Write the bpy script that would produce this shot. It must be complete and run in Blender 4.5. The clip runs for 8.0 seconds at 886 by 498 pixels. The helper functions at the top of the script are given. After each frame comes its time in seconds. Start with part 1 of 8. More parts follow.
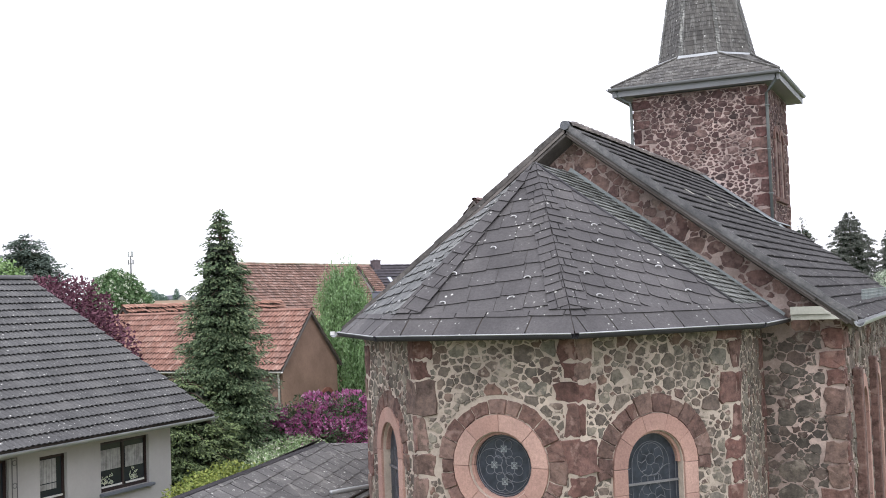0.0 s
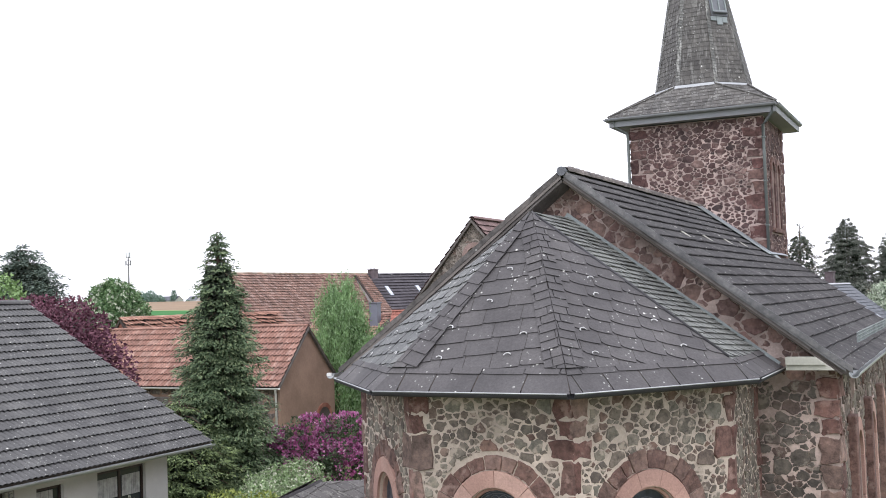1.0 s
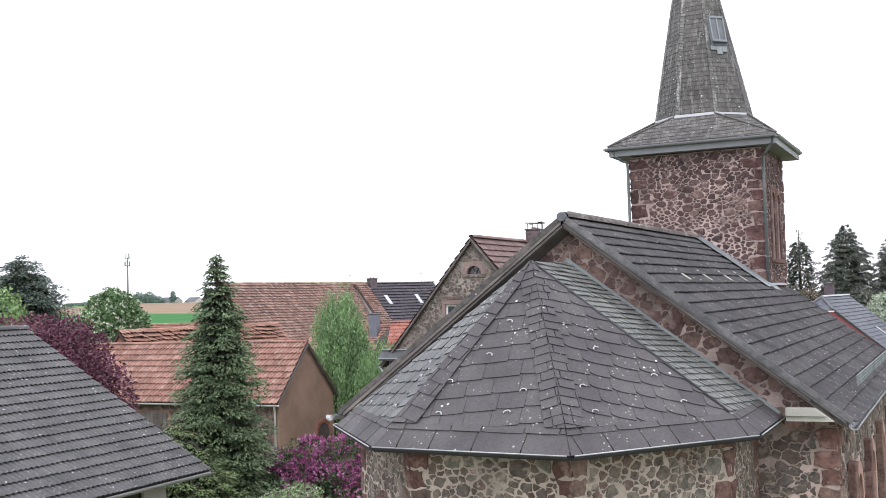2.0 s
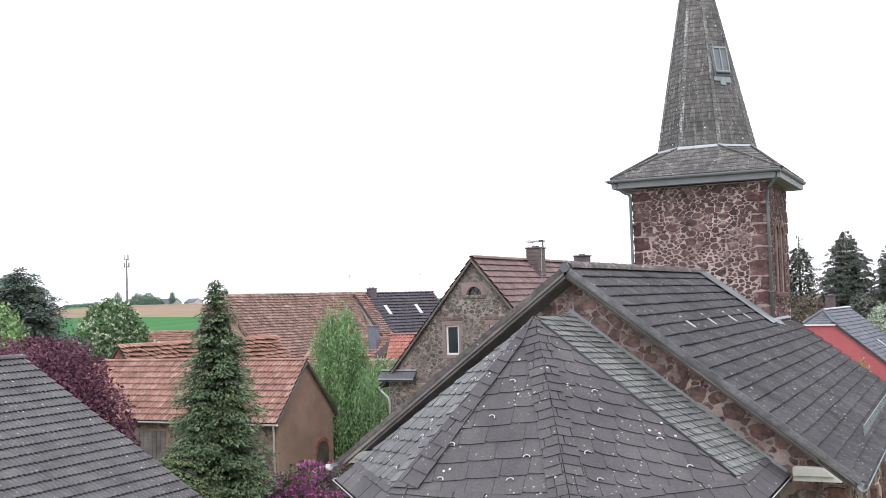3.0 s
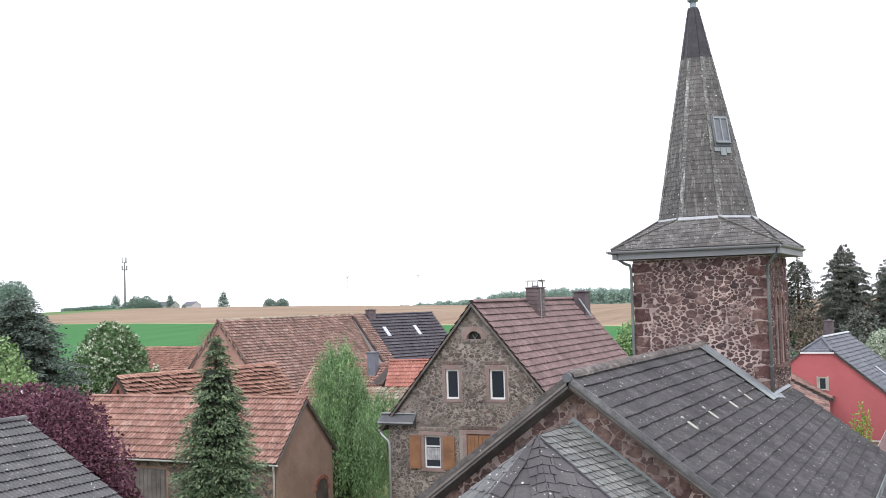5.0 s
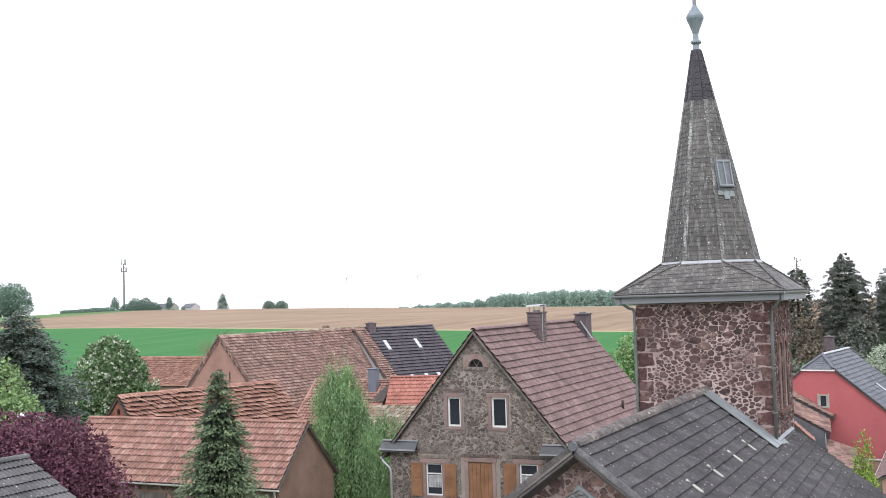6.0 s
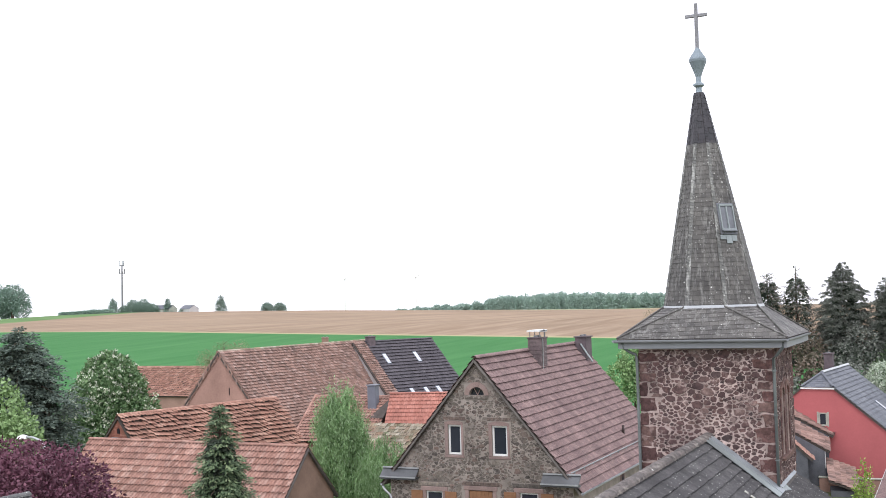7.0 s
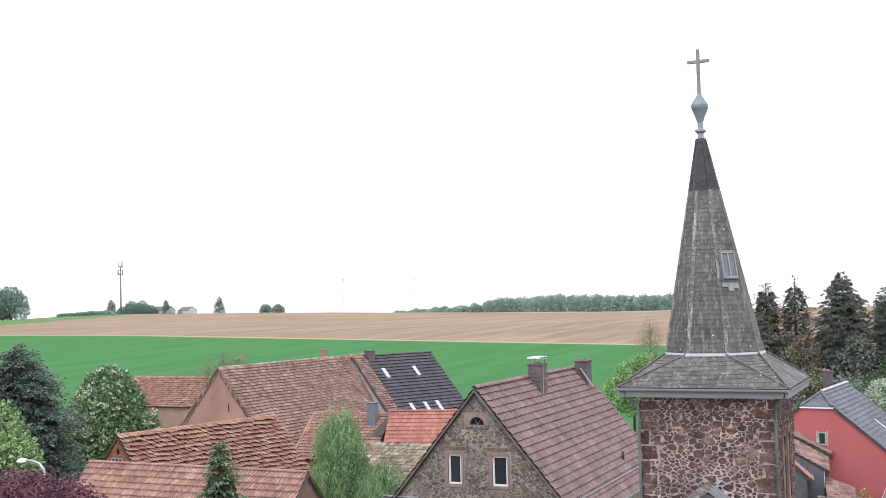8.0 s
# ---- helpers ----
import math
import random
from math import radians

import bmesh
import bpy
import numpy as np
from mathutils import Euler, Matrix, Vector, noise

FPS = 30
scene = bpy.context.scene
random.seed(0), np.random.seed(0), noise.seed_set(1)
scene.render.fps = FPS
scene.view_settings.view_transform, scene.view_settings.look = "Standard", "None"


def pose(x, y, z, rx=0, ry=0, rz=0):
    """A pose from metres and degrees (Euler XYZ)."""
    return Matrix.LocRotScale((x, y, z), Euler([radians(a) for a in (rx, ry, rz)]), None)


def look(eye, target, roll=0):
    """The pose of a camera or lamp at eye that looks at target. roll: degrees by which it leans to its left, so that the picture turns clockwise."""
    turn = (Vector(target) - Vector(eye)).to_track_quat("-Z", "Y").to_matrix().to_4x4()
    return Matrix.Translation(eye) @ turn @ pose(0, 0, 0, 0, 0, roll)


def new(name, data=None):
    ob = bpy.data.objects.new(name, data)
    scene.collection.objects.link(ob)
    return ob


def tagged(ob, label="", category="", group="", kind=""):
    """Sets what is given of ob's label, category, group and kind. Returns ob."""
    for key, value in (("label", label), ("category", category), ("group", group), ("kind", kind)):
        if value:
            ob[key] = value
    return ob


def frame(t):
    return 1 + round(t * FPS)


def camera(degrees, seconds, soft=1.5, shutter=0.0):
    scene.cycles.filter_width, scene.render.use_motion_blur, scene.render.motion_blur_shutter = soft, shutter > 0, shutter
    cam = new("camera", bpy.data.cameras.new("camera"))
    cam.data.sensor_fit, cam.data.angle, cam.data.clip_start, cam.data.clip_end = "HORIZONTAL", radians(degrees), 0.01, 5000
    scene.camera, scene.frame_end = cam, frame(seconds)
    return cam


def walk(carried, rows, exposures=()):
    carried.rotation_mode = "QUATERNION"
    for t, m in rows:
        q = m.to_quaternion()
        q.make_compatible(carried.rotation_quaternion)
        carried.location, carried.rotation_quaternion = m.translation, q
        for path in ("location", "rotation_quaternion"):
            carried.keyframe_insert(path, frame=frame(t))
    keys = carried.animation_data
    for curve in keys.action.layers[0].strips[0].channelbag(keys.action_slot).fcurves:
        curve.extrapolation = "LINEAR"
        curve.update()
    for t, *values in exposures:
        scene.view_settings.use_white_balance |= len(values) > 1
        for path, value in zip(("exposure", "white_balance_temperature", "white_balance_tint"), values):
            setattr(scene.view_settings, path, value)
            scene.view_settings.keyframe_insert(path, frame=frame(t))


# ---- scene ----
cam = camera(44.0, 8.0, soft=0.95)
# seconds, eye (m), yaw to the left, pitch up, roll (degrees)
PATH = [
    (0.0, 5.446, -15.971, 6.000, 25.51, 2.58, -2.02),
    (0.5, 5.463, -16.016, 6.331, 25.46, 2.59, -1.97),
    (1.0, 5.513, -16.020, 6.680, 25.39, 2.61, -1.90),
    (1.5, 5.548, -16.071, 7.011, 25.36, 2.62, -1.85),
    (3.0, 5.429, -15.831, 8.151, 25.31, 2.65, -1.77),
    (3.5, 5.394, -15.800, 8.540, 25.27, 2.65, -1.76),
    (4.0, 5.413, -15.839, 8.958, 25.24, 2.67, -1.74),
    (4.5, 5.469, -15.911, 9.346, 25.22, 2.68, -1.73),
    (6.0, 5.420, -16.026, 10.837, 25.16, 2.72, -1.71),
    (6.5, 5.384, -16.057, 11.333, 25.12, 2.73, -1.67),
    (7.0, 5.374, -16.105, 11.876, 25.07, 2.75, -1.60),
    (7.5, 5.376, -16.165, 12.407, 25.03, 2.76, -1.54),
    (8.0, 5.358, -16.194, 12.994, 24.99, 2.77, -1.47),
]
walk(cam, [(t, pose(x, y, z, 90 + p, 0, w) @ pose(0, 0, 0, 0, 0, r)) for t, x, y, z, w, p, r in PATH])

# ---------------- light ----------------
world = bpy.data.worlds.new("overcast_sky")
scene.world = world
world.use_nodes = True
wn = world.node_tree
sky = wn.nodes.new("ShaderNodeTexSky")
sky.sky_type, sky.sun_disc = "NISHITA", False
sky.sun_elevation, sky.sun_rotation = radians(52), radians(150)
veil = wn.nodes.new("ShaderNodeMixRGB")          # high bright cloud over the blue
veil.inputs[0].default_value = 0.9
veil.inputs[2].default_value = (10.75, 10.75, 11.9, 1)
wn.links.new(sky.outputs[0], veil.inputs[1])
wn.links.new(veil.outputs[0], wn.nodes["Background"].inputs[0])
wn.nodes["Background"].inputs[1].default_value = 0.1
sun = new("sun", bpy.data.lights.new("sun", "SUN"))
sun.data.energy, sun.data.angle, sun.data.color = 0.8, radians(25), (1.0, 0.98, 1.0)
sun.matrix_world = look((10, -25, 40), (0, 0, 0))
scene.view_settings.exposure = 0.69

# ---------------- materials ----------------
def mat(name, build, rough=0.85, metal=0.0):
    m = bpy.data.materials.new(name)
    m.use_nodes = True
    t = m.node_tree
    b = t.nodes["Principled BSDF"]
    b.inputs["Roughness"].default_value, b.inputs["Metallic"].default_value = rough, metal
    b.inputs["Specular IOR Level"].default_value = 0.3
    build(t, b)
    return m


def noise_node(t, scale, detail=5.0, rough=0.6, vec=None):
    n = t.nodes.new("ShaderNodeTexNoise")
    n.inputs["Scale"].default_value, n.inputs["Detail"].default_value, n.inputs["Roughness"].default_value = scale, detail, rough
    if vec is None:
        vec = t.nodes.new("ShaderNodeTexCoord").outputs["Object"]
    t.links.new(vec, n.inputs["Vector"])
    return n.outputs["Fac"]


def ramp(t, fac, stops, mode="LINEAR"):
    r = t.nodes.new("ShaderNodeValToRGB")
    r.color_ramp.interpolation = mode
    while len(r.color_ramp.elements) < len(stops):
        r.color_ramp.elements.new(0.5)
    for e, (p, c) in zip(r.color_ramp.elements, stops):
        e.position, e.color = p, (*c, 1)
    t.links.new(fac, r.inputs[0])
    return r.outputs[0]


def mix(t, fac, a, b, mode="MIX"):
    n = t.nodes.new("ShaderNodeMixRGB")
    n.blend_type = mode
    for i, v in ((0, fac), (1, a), (2, b)):
        if isinstance(v, (int, float)):
            n.inputs[i].default_value = v
        elif isinstance(v, tuple):
            n.inputs[i].default_value = (*v, 1)
        else:
            t.links.new(v, n.inputs[i])
    return n.outputs[0]


def bump(t, b, height, strength=0.4, dist=0.02):
    n = t.nodes.new("ShaderNodeBump")
    n.inputs["Strength"].default_value, n.inputs["Distance"].default_value = strength, dist
    t.links.new(height, n.inputs["Height"])
    t.links.new(n.outputs[0], b.inputs["Normal"])


def world_pos(t):
    return t.nodes.new("ShaderNodeNewGeometry").outputs["Position"]


def piece_random(t):
    """One number for each separate piece: per object, and per island of a joined mesh."""
    a = t.nodes.new("ShaderNodeObjectInfo").outputs["Random"]
    c = t.nodes.new("ShaderNodeNewGeometry").outputs["Random Per Island"]
    s = t.nodes.new("ShaderNodeMath")
    s.operation = "ADD"
    t.links.new(a, s.inputs[0]), t.links.new(c, s.inputs[1])
    f = t.nodes.new("ShaderNodeMath")
    f.operation = "FRACT"
    t.links.new(s.outputs[0], f.inputs[0])
    return f.outputs[0]


def plain(name, colour, rough=0.8, metal=0.0, var=0.25, scale=6.0, strength=0.15):
    """A nearly even surface with soft stains, grain and slight relief."""
    def build(t, b):
        p = world_pos(t)
        big, fine = noise_node(t, scale * 0.25, 4, 0.6, p), noise_node(t, scale * 6, 5, 0.7, p)
        dark = tuple(c * (1 - var) for c in colour)
        light = tuple(min(1, c * (1 + var * 0.6)) for c in colour)
        c = ramp(t, big, [(0.3, dark), (0.7, light)])
        g = ramp(t, fine, [(0.25, (1 - var * 0.7,) * 3), (0.7, (1, 1, 1))])
        t.links.new(mix(t, 1.0, c, g, "MULTIPLY"), b.inputs["Base Color"])
        bump(t, b, fine, strength, 0.01)
    return mat(name, build, rough, metal)


def pieces(name, colours, rough=0.85, lichen=0.0, stain=0.4, grain=30.0, relief=0.4, lichen_colour=(0.62, 0.62, 0.58), smear=None, mottle=0.0, specks=0.0, streak=0.0):
    """Pieces that each take a colour of their own, with grain, stains and specks of lichen."""
    def build(t, b):
        p = world_pos(t)
        rnd = piece_random(t)
        n = len(colours)
        base = ramp(t, rnd, [((i + 0.5) / n, c) for i, c in enumerate(colours)])
        big, fine = noise_node(t, 1.1, 5, 0.65, p), noise_node(t, grain, 5, 0.7, p)
        base = mix(t, 1.0, base, ramp(t, big, [(0.3, (1 - stain,) * 3), (0.68, (1.12, 1.12, 1.1))]), "MULTIPLY")
        base = mix(t, 1.0, base, ramp(t, fine, [(0.25, (0.68,) * 3), (0.7, (1.1,) * 3)]), "MULTIPLY")
        if mottle:
            grit = noise_node(t, 9.0, 6, 0.7, p)
            base = mix(t, 1.0, base, ramp(t, grit, [(0.32, (1 - mottle,) * 3), (0.5, (0.95,) * 3), (0.7, (1.35, 1.3, 1.25))]), "MULTIPLY")
        if smear:
            blot = noise_node(t, 5.5, 6, 0.62, p)
            base = mix(t, ramp(t, blot, [(0.56, (0, 0, 0)), (0.64, (0.75, 0.75, 0.75))]), base, smear)
        if lichen:
            v = t.nodes.new("ShaderNodeTexVoronoi")
            v.inputs["Scale"].default_value = 5.0
            t.links.new(p, v.inputs["Vector"])
            edge = mix(t, 0.12, v.outputs["Distance"], noise_node(t, 24, 3, 0.6, p), "ADD")
            gate = noise_node(t, 0.8, 3, 0.6, p)
            spot = ramp(t, edge, [(0.13, (1, 1, 1)), (0.17, (0, 0, 0))])
            spot = mix(t, 1.0, spot, ramp(t, gate, [(0.6 - lichen * 0.3, (0, 0, 0)), (0.66 - lichen * 0.3, (1, 1, 1))]), "MULTIPLY")
            base = mix(t, spot, base, lichen_colour)
        if streak:                                # pale runs of lichen down the slope
            run = t.nodes.new("ShaderNodeMapping")
            run.inputs["Scale"].default_value = (9.0, 9.0, 0.4)
            t.links.new(p, run.inputs[0])
            n1 = noise_node(t, 1.0, 6, 0.68, run.outputs[0])
            base = mix(t, ramp(t, n1, [(0.53, (0, 0, 0)), (0.64, (streak,) * 3)]), base, (0.45, 0.45, 0.425))
        if specks:
            v = t.nodes.new("ShaderNodeTexVoronoi")
            v.inputs["Scale"].default_value = 13.0
            t.links.new(p, v.inputs["Vector"])
            edge = mix(t, 0.1, v.outputs["Distance"], noise_node(t, 50, 2, 0.6, p), "ADD")
            spot = ramp(t, edge, [(0.16, (1, 1, 1)), (0.22, (0, 0, 0))])
            gate = noise_node(t, 2.2, 4, 0.65, p)
            spot = mix(t, 1.0, spot, ramp(t, gate, [(0.62 - specks * 0.3, (0, 0, 0)), (0.68 - specks * 0.3, (0.85, 0.85, 0.85))]), "MULTIPLY")
            base = mix(t, spot, base, (0.45, 0.46, 0.43))
        t.links.new(base, b.inputs["Base Color"])
        bump(t, b, fine, relief, 0.012)
    return mat(name, build, rough)


slate = pieces("slate", [(0.105, 0.0995, 0.103), (0.117, 0.111, 0.114), (0.094, 0.089, 0.093), (0.128, 0.121, 0.122), (0.109, 0.1035, 0.107)], 0.72, 0.5, 0.35, specks=0.45)
verge_mat = pieces("verge_slate", [(0.185, 0.185, 0.192), (0.21, 0.21, 0.216), (0.165, 0.165, 0.172)], 0.65, 0.0, 0.35, mottle=0.3)
worn_verge = pieces("worn_verge", [(0.165, 0.155, 0.15), (0.195, 0.182, 0.175), (0.14, 0.132, 0.128)], 0.85, 0.3, 0.4, mottle=0.45)
ridge_mat = pieces("ridge_tile", [(0.158, 0.14, 0.134), (0.185, 0.163, 0.155), (0.132, 0.119, 0.116), (0.215, 0.19, 0.178)], 0.85, 0.3, 0.45, smear=(0.27, 0.245, 0.22), mottle=0.5)
annexe_slate = pieces("annexe_slate", [(0.165, 0.16, 0.158), (0.19, 0.184, 0.18), (0.145, 0.14, 0.139)], 0.75, 1.2, 0.35, specks=1.2, smear=(0.3, 0.295, 0.275))
hip_slate = pieces("hip_slate", [(0.165, 0.167, 0.16), (0.2, 0.2, 0.19), (0.145, 0.147, 0.143), (0.25, 0.25, 0.235)], 0.65, 0.7, 0.35, streak=0.85, specks=0.6)
spire_slate = pieces("spire_slate", [(0.118, 0.112, 0.106), (0.15, 0.143, 0.134), (0.098, 0.094, 0.09), (0.175, 0.167, 0.156), (0.128, 0.122, 0.117)], 0.62, 0.6, 0.45, specks=0.6, streak=0.3)
pale_slate = pieces("pale_slate", [(0.15, 0.155, 0.155), (0.175, 0.18, 0.18), (0.13, 0.135, 0.135), (0.2, 0.205, 0.2)], 0.65, 0.5, 0.4, specks=0.7)
new_slate = pieces("new_slate", [(0.055, 0.052, 0.06), (0.07, 0.066, 0.074), (0.05, 0.05, 0.056)], 0.5, 0.0, 0.2)
nave_tile_mat = pieces("nave_tile", [(0.108, 0.105, 0.11), (0.096, 0.093, 0.098), (0.122, 0.119, 0.123)], 0.62, 0.4, 0.45, 60, 0.8, specks=0.6, mottle=0.3)
concrete_tile = pieces("concrete_tile", [(0.132, 0.132, 0.134), (0.118, 0.118, 0.12), (0.147, 0.146, 0.145), (0.125, 0.125, 0.127)], 0.8, 0.9, 0.3, specks=0.9)
red_tile = pieces("red_tile", [(0.41, 0.233, 0.188), (0.35, 0.196, 0.155), (0.47, 0.283, 0.232), (0.39, 0.22, 0.176), (0.5, 0.322, 0.268)], 0.85, 0.15, 0.35, mottle=0.3)
old_tile = pieces("old_tile", [(0.38, 0.205, 0.155), (0.3, 0.162, 0.122), (0.46, 0.265, 0.2), (0.35, 0.187, 0.14), (0.49, 0.3, 0.232)], 0.9, 0.3, 0.3, lichen_colour=(0.1, 0.075, 0.06))
worn_tile = pieces("worn_tile", [(0.365, 0.228, 0.186), (0.29, 0.184, 0.15), (0.43, 0.28, 0.232), (0.335, 0.208, 0.168), (0.235, 0.16, 0.135), (0.46, 0.325, 0.28)], 0.9, 0.3, 0.35, lichen_colour=(0.12, 0.095, 0.075))
brown_tile = pieces("brown_tile", [(0.27, 0.188, 0.184), (0.24, 0.165, 0.162), (0.305, 0.217, 0.208), (0.26, 0.18, 0.176)], 0.8, 0.15, 0.35, lichen_colour=(0.11, 0.085, 0.075), mottle=0.25)
orange_tile = pieces("orange_tile", [(0.42, 0.175, 0.135), (0.37, 0.155, 0.12), (0.47, 0.21, 0.165)], 0.75, 0.0, 0.25)
cottage_tile = pieces("cottage_tile", [(0.33, 0.212, 0.178), (0.26, 0.168, 0.143), (0.39, 0.262, 0.225), (0.21, 0.145, 0.127)], 0.85, 0.3, 0.4, lichen_colour=(0.14, 0.1, 0.085))
mossy_tile = pieces("mossy_tile", [(0.34, 0.24, 0.17), (0.42, 0.36, 0.28), (0.27, 0.22, 0.15), (0.5, 0.45, 0.36), (0.22, 0.2, 0.13)], 0.95, 0.8, 0.4, lichen_colour=(0.24, 0.25, 0.13), specks=0.7)
cheek_brown = pieces("hung_slate", [(0.15, 0.115, 0.12), (0.17, 0.132, 0.135)], 0.7, 0.2, 0.3, mottle=0.4)
cheek_slate = pieces("cheek_slate", [(0.13, 0.135, 0.155), (0.115, 0.12, 0.138)], 0.6, 0.0, 0.3)
black_tile = pieces("black_tile", [(0.095, 0.086, 0.098), (0.08, 0.074, 0.085), (0.11, 0.1, 0.112)], 0.7, 0.0, 0.2)
blue_slate = pieces("blue_slate", [(0.15, 0.16, 0.185), (0.13, 0.14, 0.165), (0.17, 0.18, 0.2)], 0.65, 0.0, 0.25)
apse_stone = pieces("apse_stone", [(0.22, 0.19, 0.16), (0.17, 0.148, 0.128), (0.27, 0.245, 0.205), (0.145, 0.122, 0.108), (0.215, 0.18, 0.155), (0.24, 0.155, 0.13), (0.245, 0.23, 0.195), (0.185, 0.125, 0.11), (0.23, 0.218, 0.185), (0.3, 0.27, 0.225)], 0.9, 0.0, 0.35, 16, 1.0, smear=(0.45, 0.385, 0.32), mottle=0.5)
tower_stone = pieces("tower_stone", [(0.138, 0.084, 0.082), (0.098, 0.064, 0.064), (0.172, 0.103, 0.098), (0.076, 0.055, 0.056), (0.225, 0.15, 0.137), (0.142, 0.09, 0.088)], 0.9, 0.0, 0.35, 16, 1.0, smear=(0.3, 0.22, 0.2), mottle=0.5)
gable_stone = pieces("gable_stone", [(0.225, 0.142, 0.128), (0.185, 0.117, 0.109), (0.28, 0.18, 0.162), (0.15, 0.106, 0.1), (0.335, 0.225, 0.195), (0.235, 0.145, 0.132), (0.29, 0.225, 0.197)], 0.9, 0.0, 0.35, 16, 1.0, smear=(0.36, 0.265, 0.235), mottle=0.5)
arch_stone = pieces("arch_stone", [(0.2, 0.12, 0.104), (0.17, 0.108, 0.096), (0.235, 0.142, 0.122), (0.19, 0.126, 0.11), (0.26, 0.175, 0.15)], 0.9, 0.0, 0.35, 20, 1.0, smear=(0.27, 0.19, 0.165), mottle=0.55)
moss_slate = pieces("moss_slate", [(0.245, 0.255, 0.243), (0.2, 0.209, 0.2), (0.285, 0.295, 0.28), (0.18, 0.186, 0.18)], 0.65, 0.5, 0.4, specks=0.5)
red_stone = pieces("red_sandstone", [(0.205, 0.112, 0.098), (0.165, 0.095, 0.084), (0.25, 0.15, 0.13), (0.22, 0.125, 0.11), (0.19, 0.138, 0.12), (0.285, 0.2, 0.172)], 0.9, 0.0, 0.4, 20, 1.0, smear=(0.33, 0.22, 0.19), mottle=0.55)
tower_quoin = pieces("dark_sandstone", [(0.15, 0.078, 0.074), (0.115, 0.066, 0.064), (0.18, 0.1, 0.092), (0.14, 0.082, 0.078), (0.2, 0.125, 0.112)], 0.9, 0.0, 0.4, 20, 1.0, smear=(0.3, 0.215, 0.195), mottle=0.55)
worn_pink = pieces("worn_pink_sandstone", [(0.3, 0.218, 0.198), (0.27, 0.195, 0.178), (0.33, 0.242, 0.222)], 0.9, 0.0, 0.3, 30, 0.5)
pink_stone = pieces("pink_sandstone", [(0.46, 0.285, 0.24), (0.5, 0.315, 0.265), (0.43, 0.265, 0.225), (0.52, 0.34, 0.29)], 0.85, 0.0, 0.22, 40, 0.3)
# darker apse stone: the shade in the corner beside the apse is in the colour
corner_shade_stone = pieces("corner_shade_stone", [(0.155, 0.137, 0.12), (0.125, 0.112, 0.1), (0.19, 0.17, 0.147), (0.17, 0.118, 0.104), (0.145, 0.13, 0.117)], 0.9, 0.0, 0.35, 16, 1.0, smear=(0.3, 0.265, 0.225), mottle=0.5)
house_stone = pieces("house_stone", [(0.195, 0.168, 0.145), (0.15, 0.132, 0.116), (0.255, 0.22, 0.19), (0.112, 0.1, 0.091), (0.215, 0.155, 0.133), (0.175, 0.154, 0.135)], 0.9, 0.0, 0.4, 16, 1.0, smear=(0.31, 0.275, 0.245), mottle=0.5)
brick = pieces("brick", [(0.36, 0.15, 0.11), (0.3, 0.12, 0.09), (0.42, 0.2, 0.15)], 0.9, 0.0, 0.4)
pale_mortar = plain("pale_mortar", (0.57, 0.485, 0.41), 0.95, 0, 0.35, 5, 0.6)
tower_mortar = plain("tower_mortar", (0.56, 0.44, 0.4), 0.95, 0, 0.5, 5, 0.6)
pink_mortar = plain("pink_mortar", (0.54, 0.43, 0.385), 0.95, 0, 0.5, 5, 0.6)
# dark fillet colour that holds the shadow under the nave verge
shade_fillet = plain("shade_fillet", (0.18, 0.166, 0.157), 0.95, 0, 0.5, 5, 0.6)
house_mortar = plain("house_mortar", (0.345, 0.302, 0.265), 0.95, 0, 0.4, 5, 0.6)
white_render = plain("white_render", (0.53, 0.52, 0.515), 0.9, 0, 0.1, 3, 0.15)
brown_render = plain("brown_render", (0.33, 0.225, 0.17), 0.95, 0, 0.28, 2.5, 0.3)
pale_render = plain("pale_render", (0.42, 0.26, 0.21), 0.95, 0, 0.3, 1.5, 0.3)
red_render = plain("red_render", (0.47, 0.135, 0.14), 0.9, 0, 0.12, 1.5, 0.15)
zinc = plain("zinc", (0.5, 0.52, 0.53), 0.45, 0.6, 0.2, 4, 0.05)
pipe_zinc = plain("pipe_zinc", (0.2, 0.222, 0.215), 0.6, 0.3, 0.3, 4, 0.05)
old_zinc = plain("old_zinc", (0.13, 0.135, 0.14), 0.55, 0.3, 0.3, 4, 0.05)
# near-black, so the shadow band below the apse gutter is in the colour
shaded_gutter = plain("shaded_gutter", (0.05, 0.05, 0.055), 0.7, 0.0, 0.3, 4, 0.05)
dull_lead = plain("dull_lead", (0.2, 0.21, 0.23), 0.6, 0.3, 0.3, 8, 0.05)
pale_lead = plain("pale_lead", (0.33, 0.36, 0.385), 0.5, 0.2, 0.3, 5, 0.1)
lead = plain("lead", (0.33, 0.37, 0.37), 0.55, 0.3, 0.3, 5, 0.15)
copper_green = plain("copper_green", (0.28, 0.335, 0.37), 0.55, 0.3, 0.3, 8, 0.1)
grey_paint = plain("grey_paint", (0.3, 0.31, 0.325), 0.6, 0, 0.15, 4, 0.05)
white_paint = plain("white_paint", (0.78, 0.78, 0.76), 0.5, 0, 0.08, 4, 0.05)
cream_board = plain("cream_board", (0.47, 0.47, 0.41), 0.75, 0, 0.3, 6, 0.15)
dark_frame = plain("dark_frame", (0.045, 0.03, 0.028), 0.5, 0, 0.3, 6, 0.05)
brown_wood = plain("brown_wood", (0.29, 0.15, 0.08), 0.65, 0, 0.3, 7, 0.15)
grey_wood = plain("grey_wood", (0.19, 0.172, 0.158), 0.9, 0, 0.4, 7, 0.3)
barge_wood = plain("barge_wood", (0.25, 0.225, 0.21), 0.9, 0, 0.5, 7, 0.3)
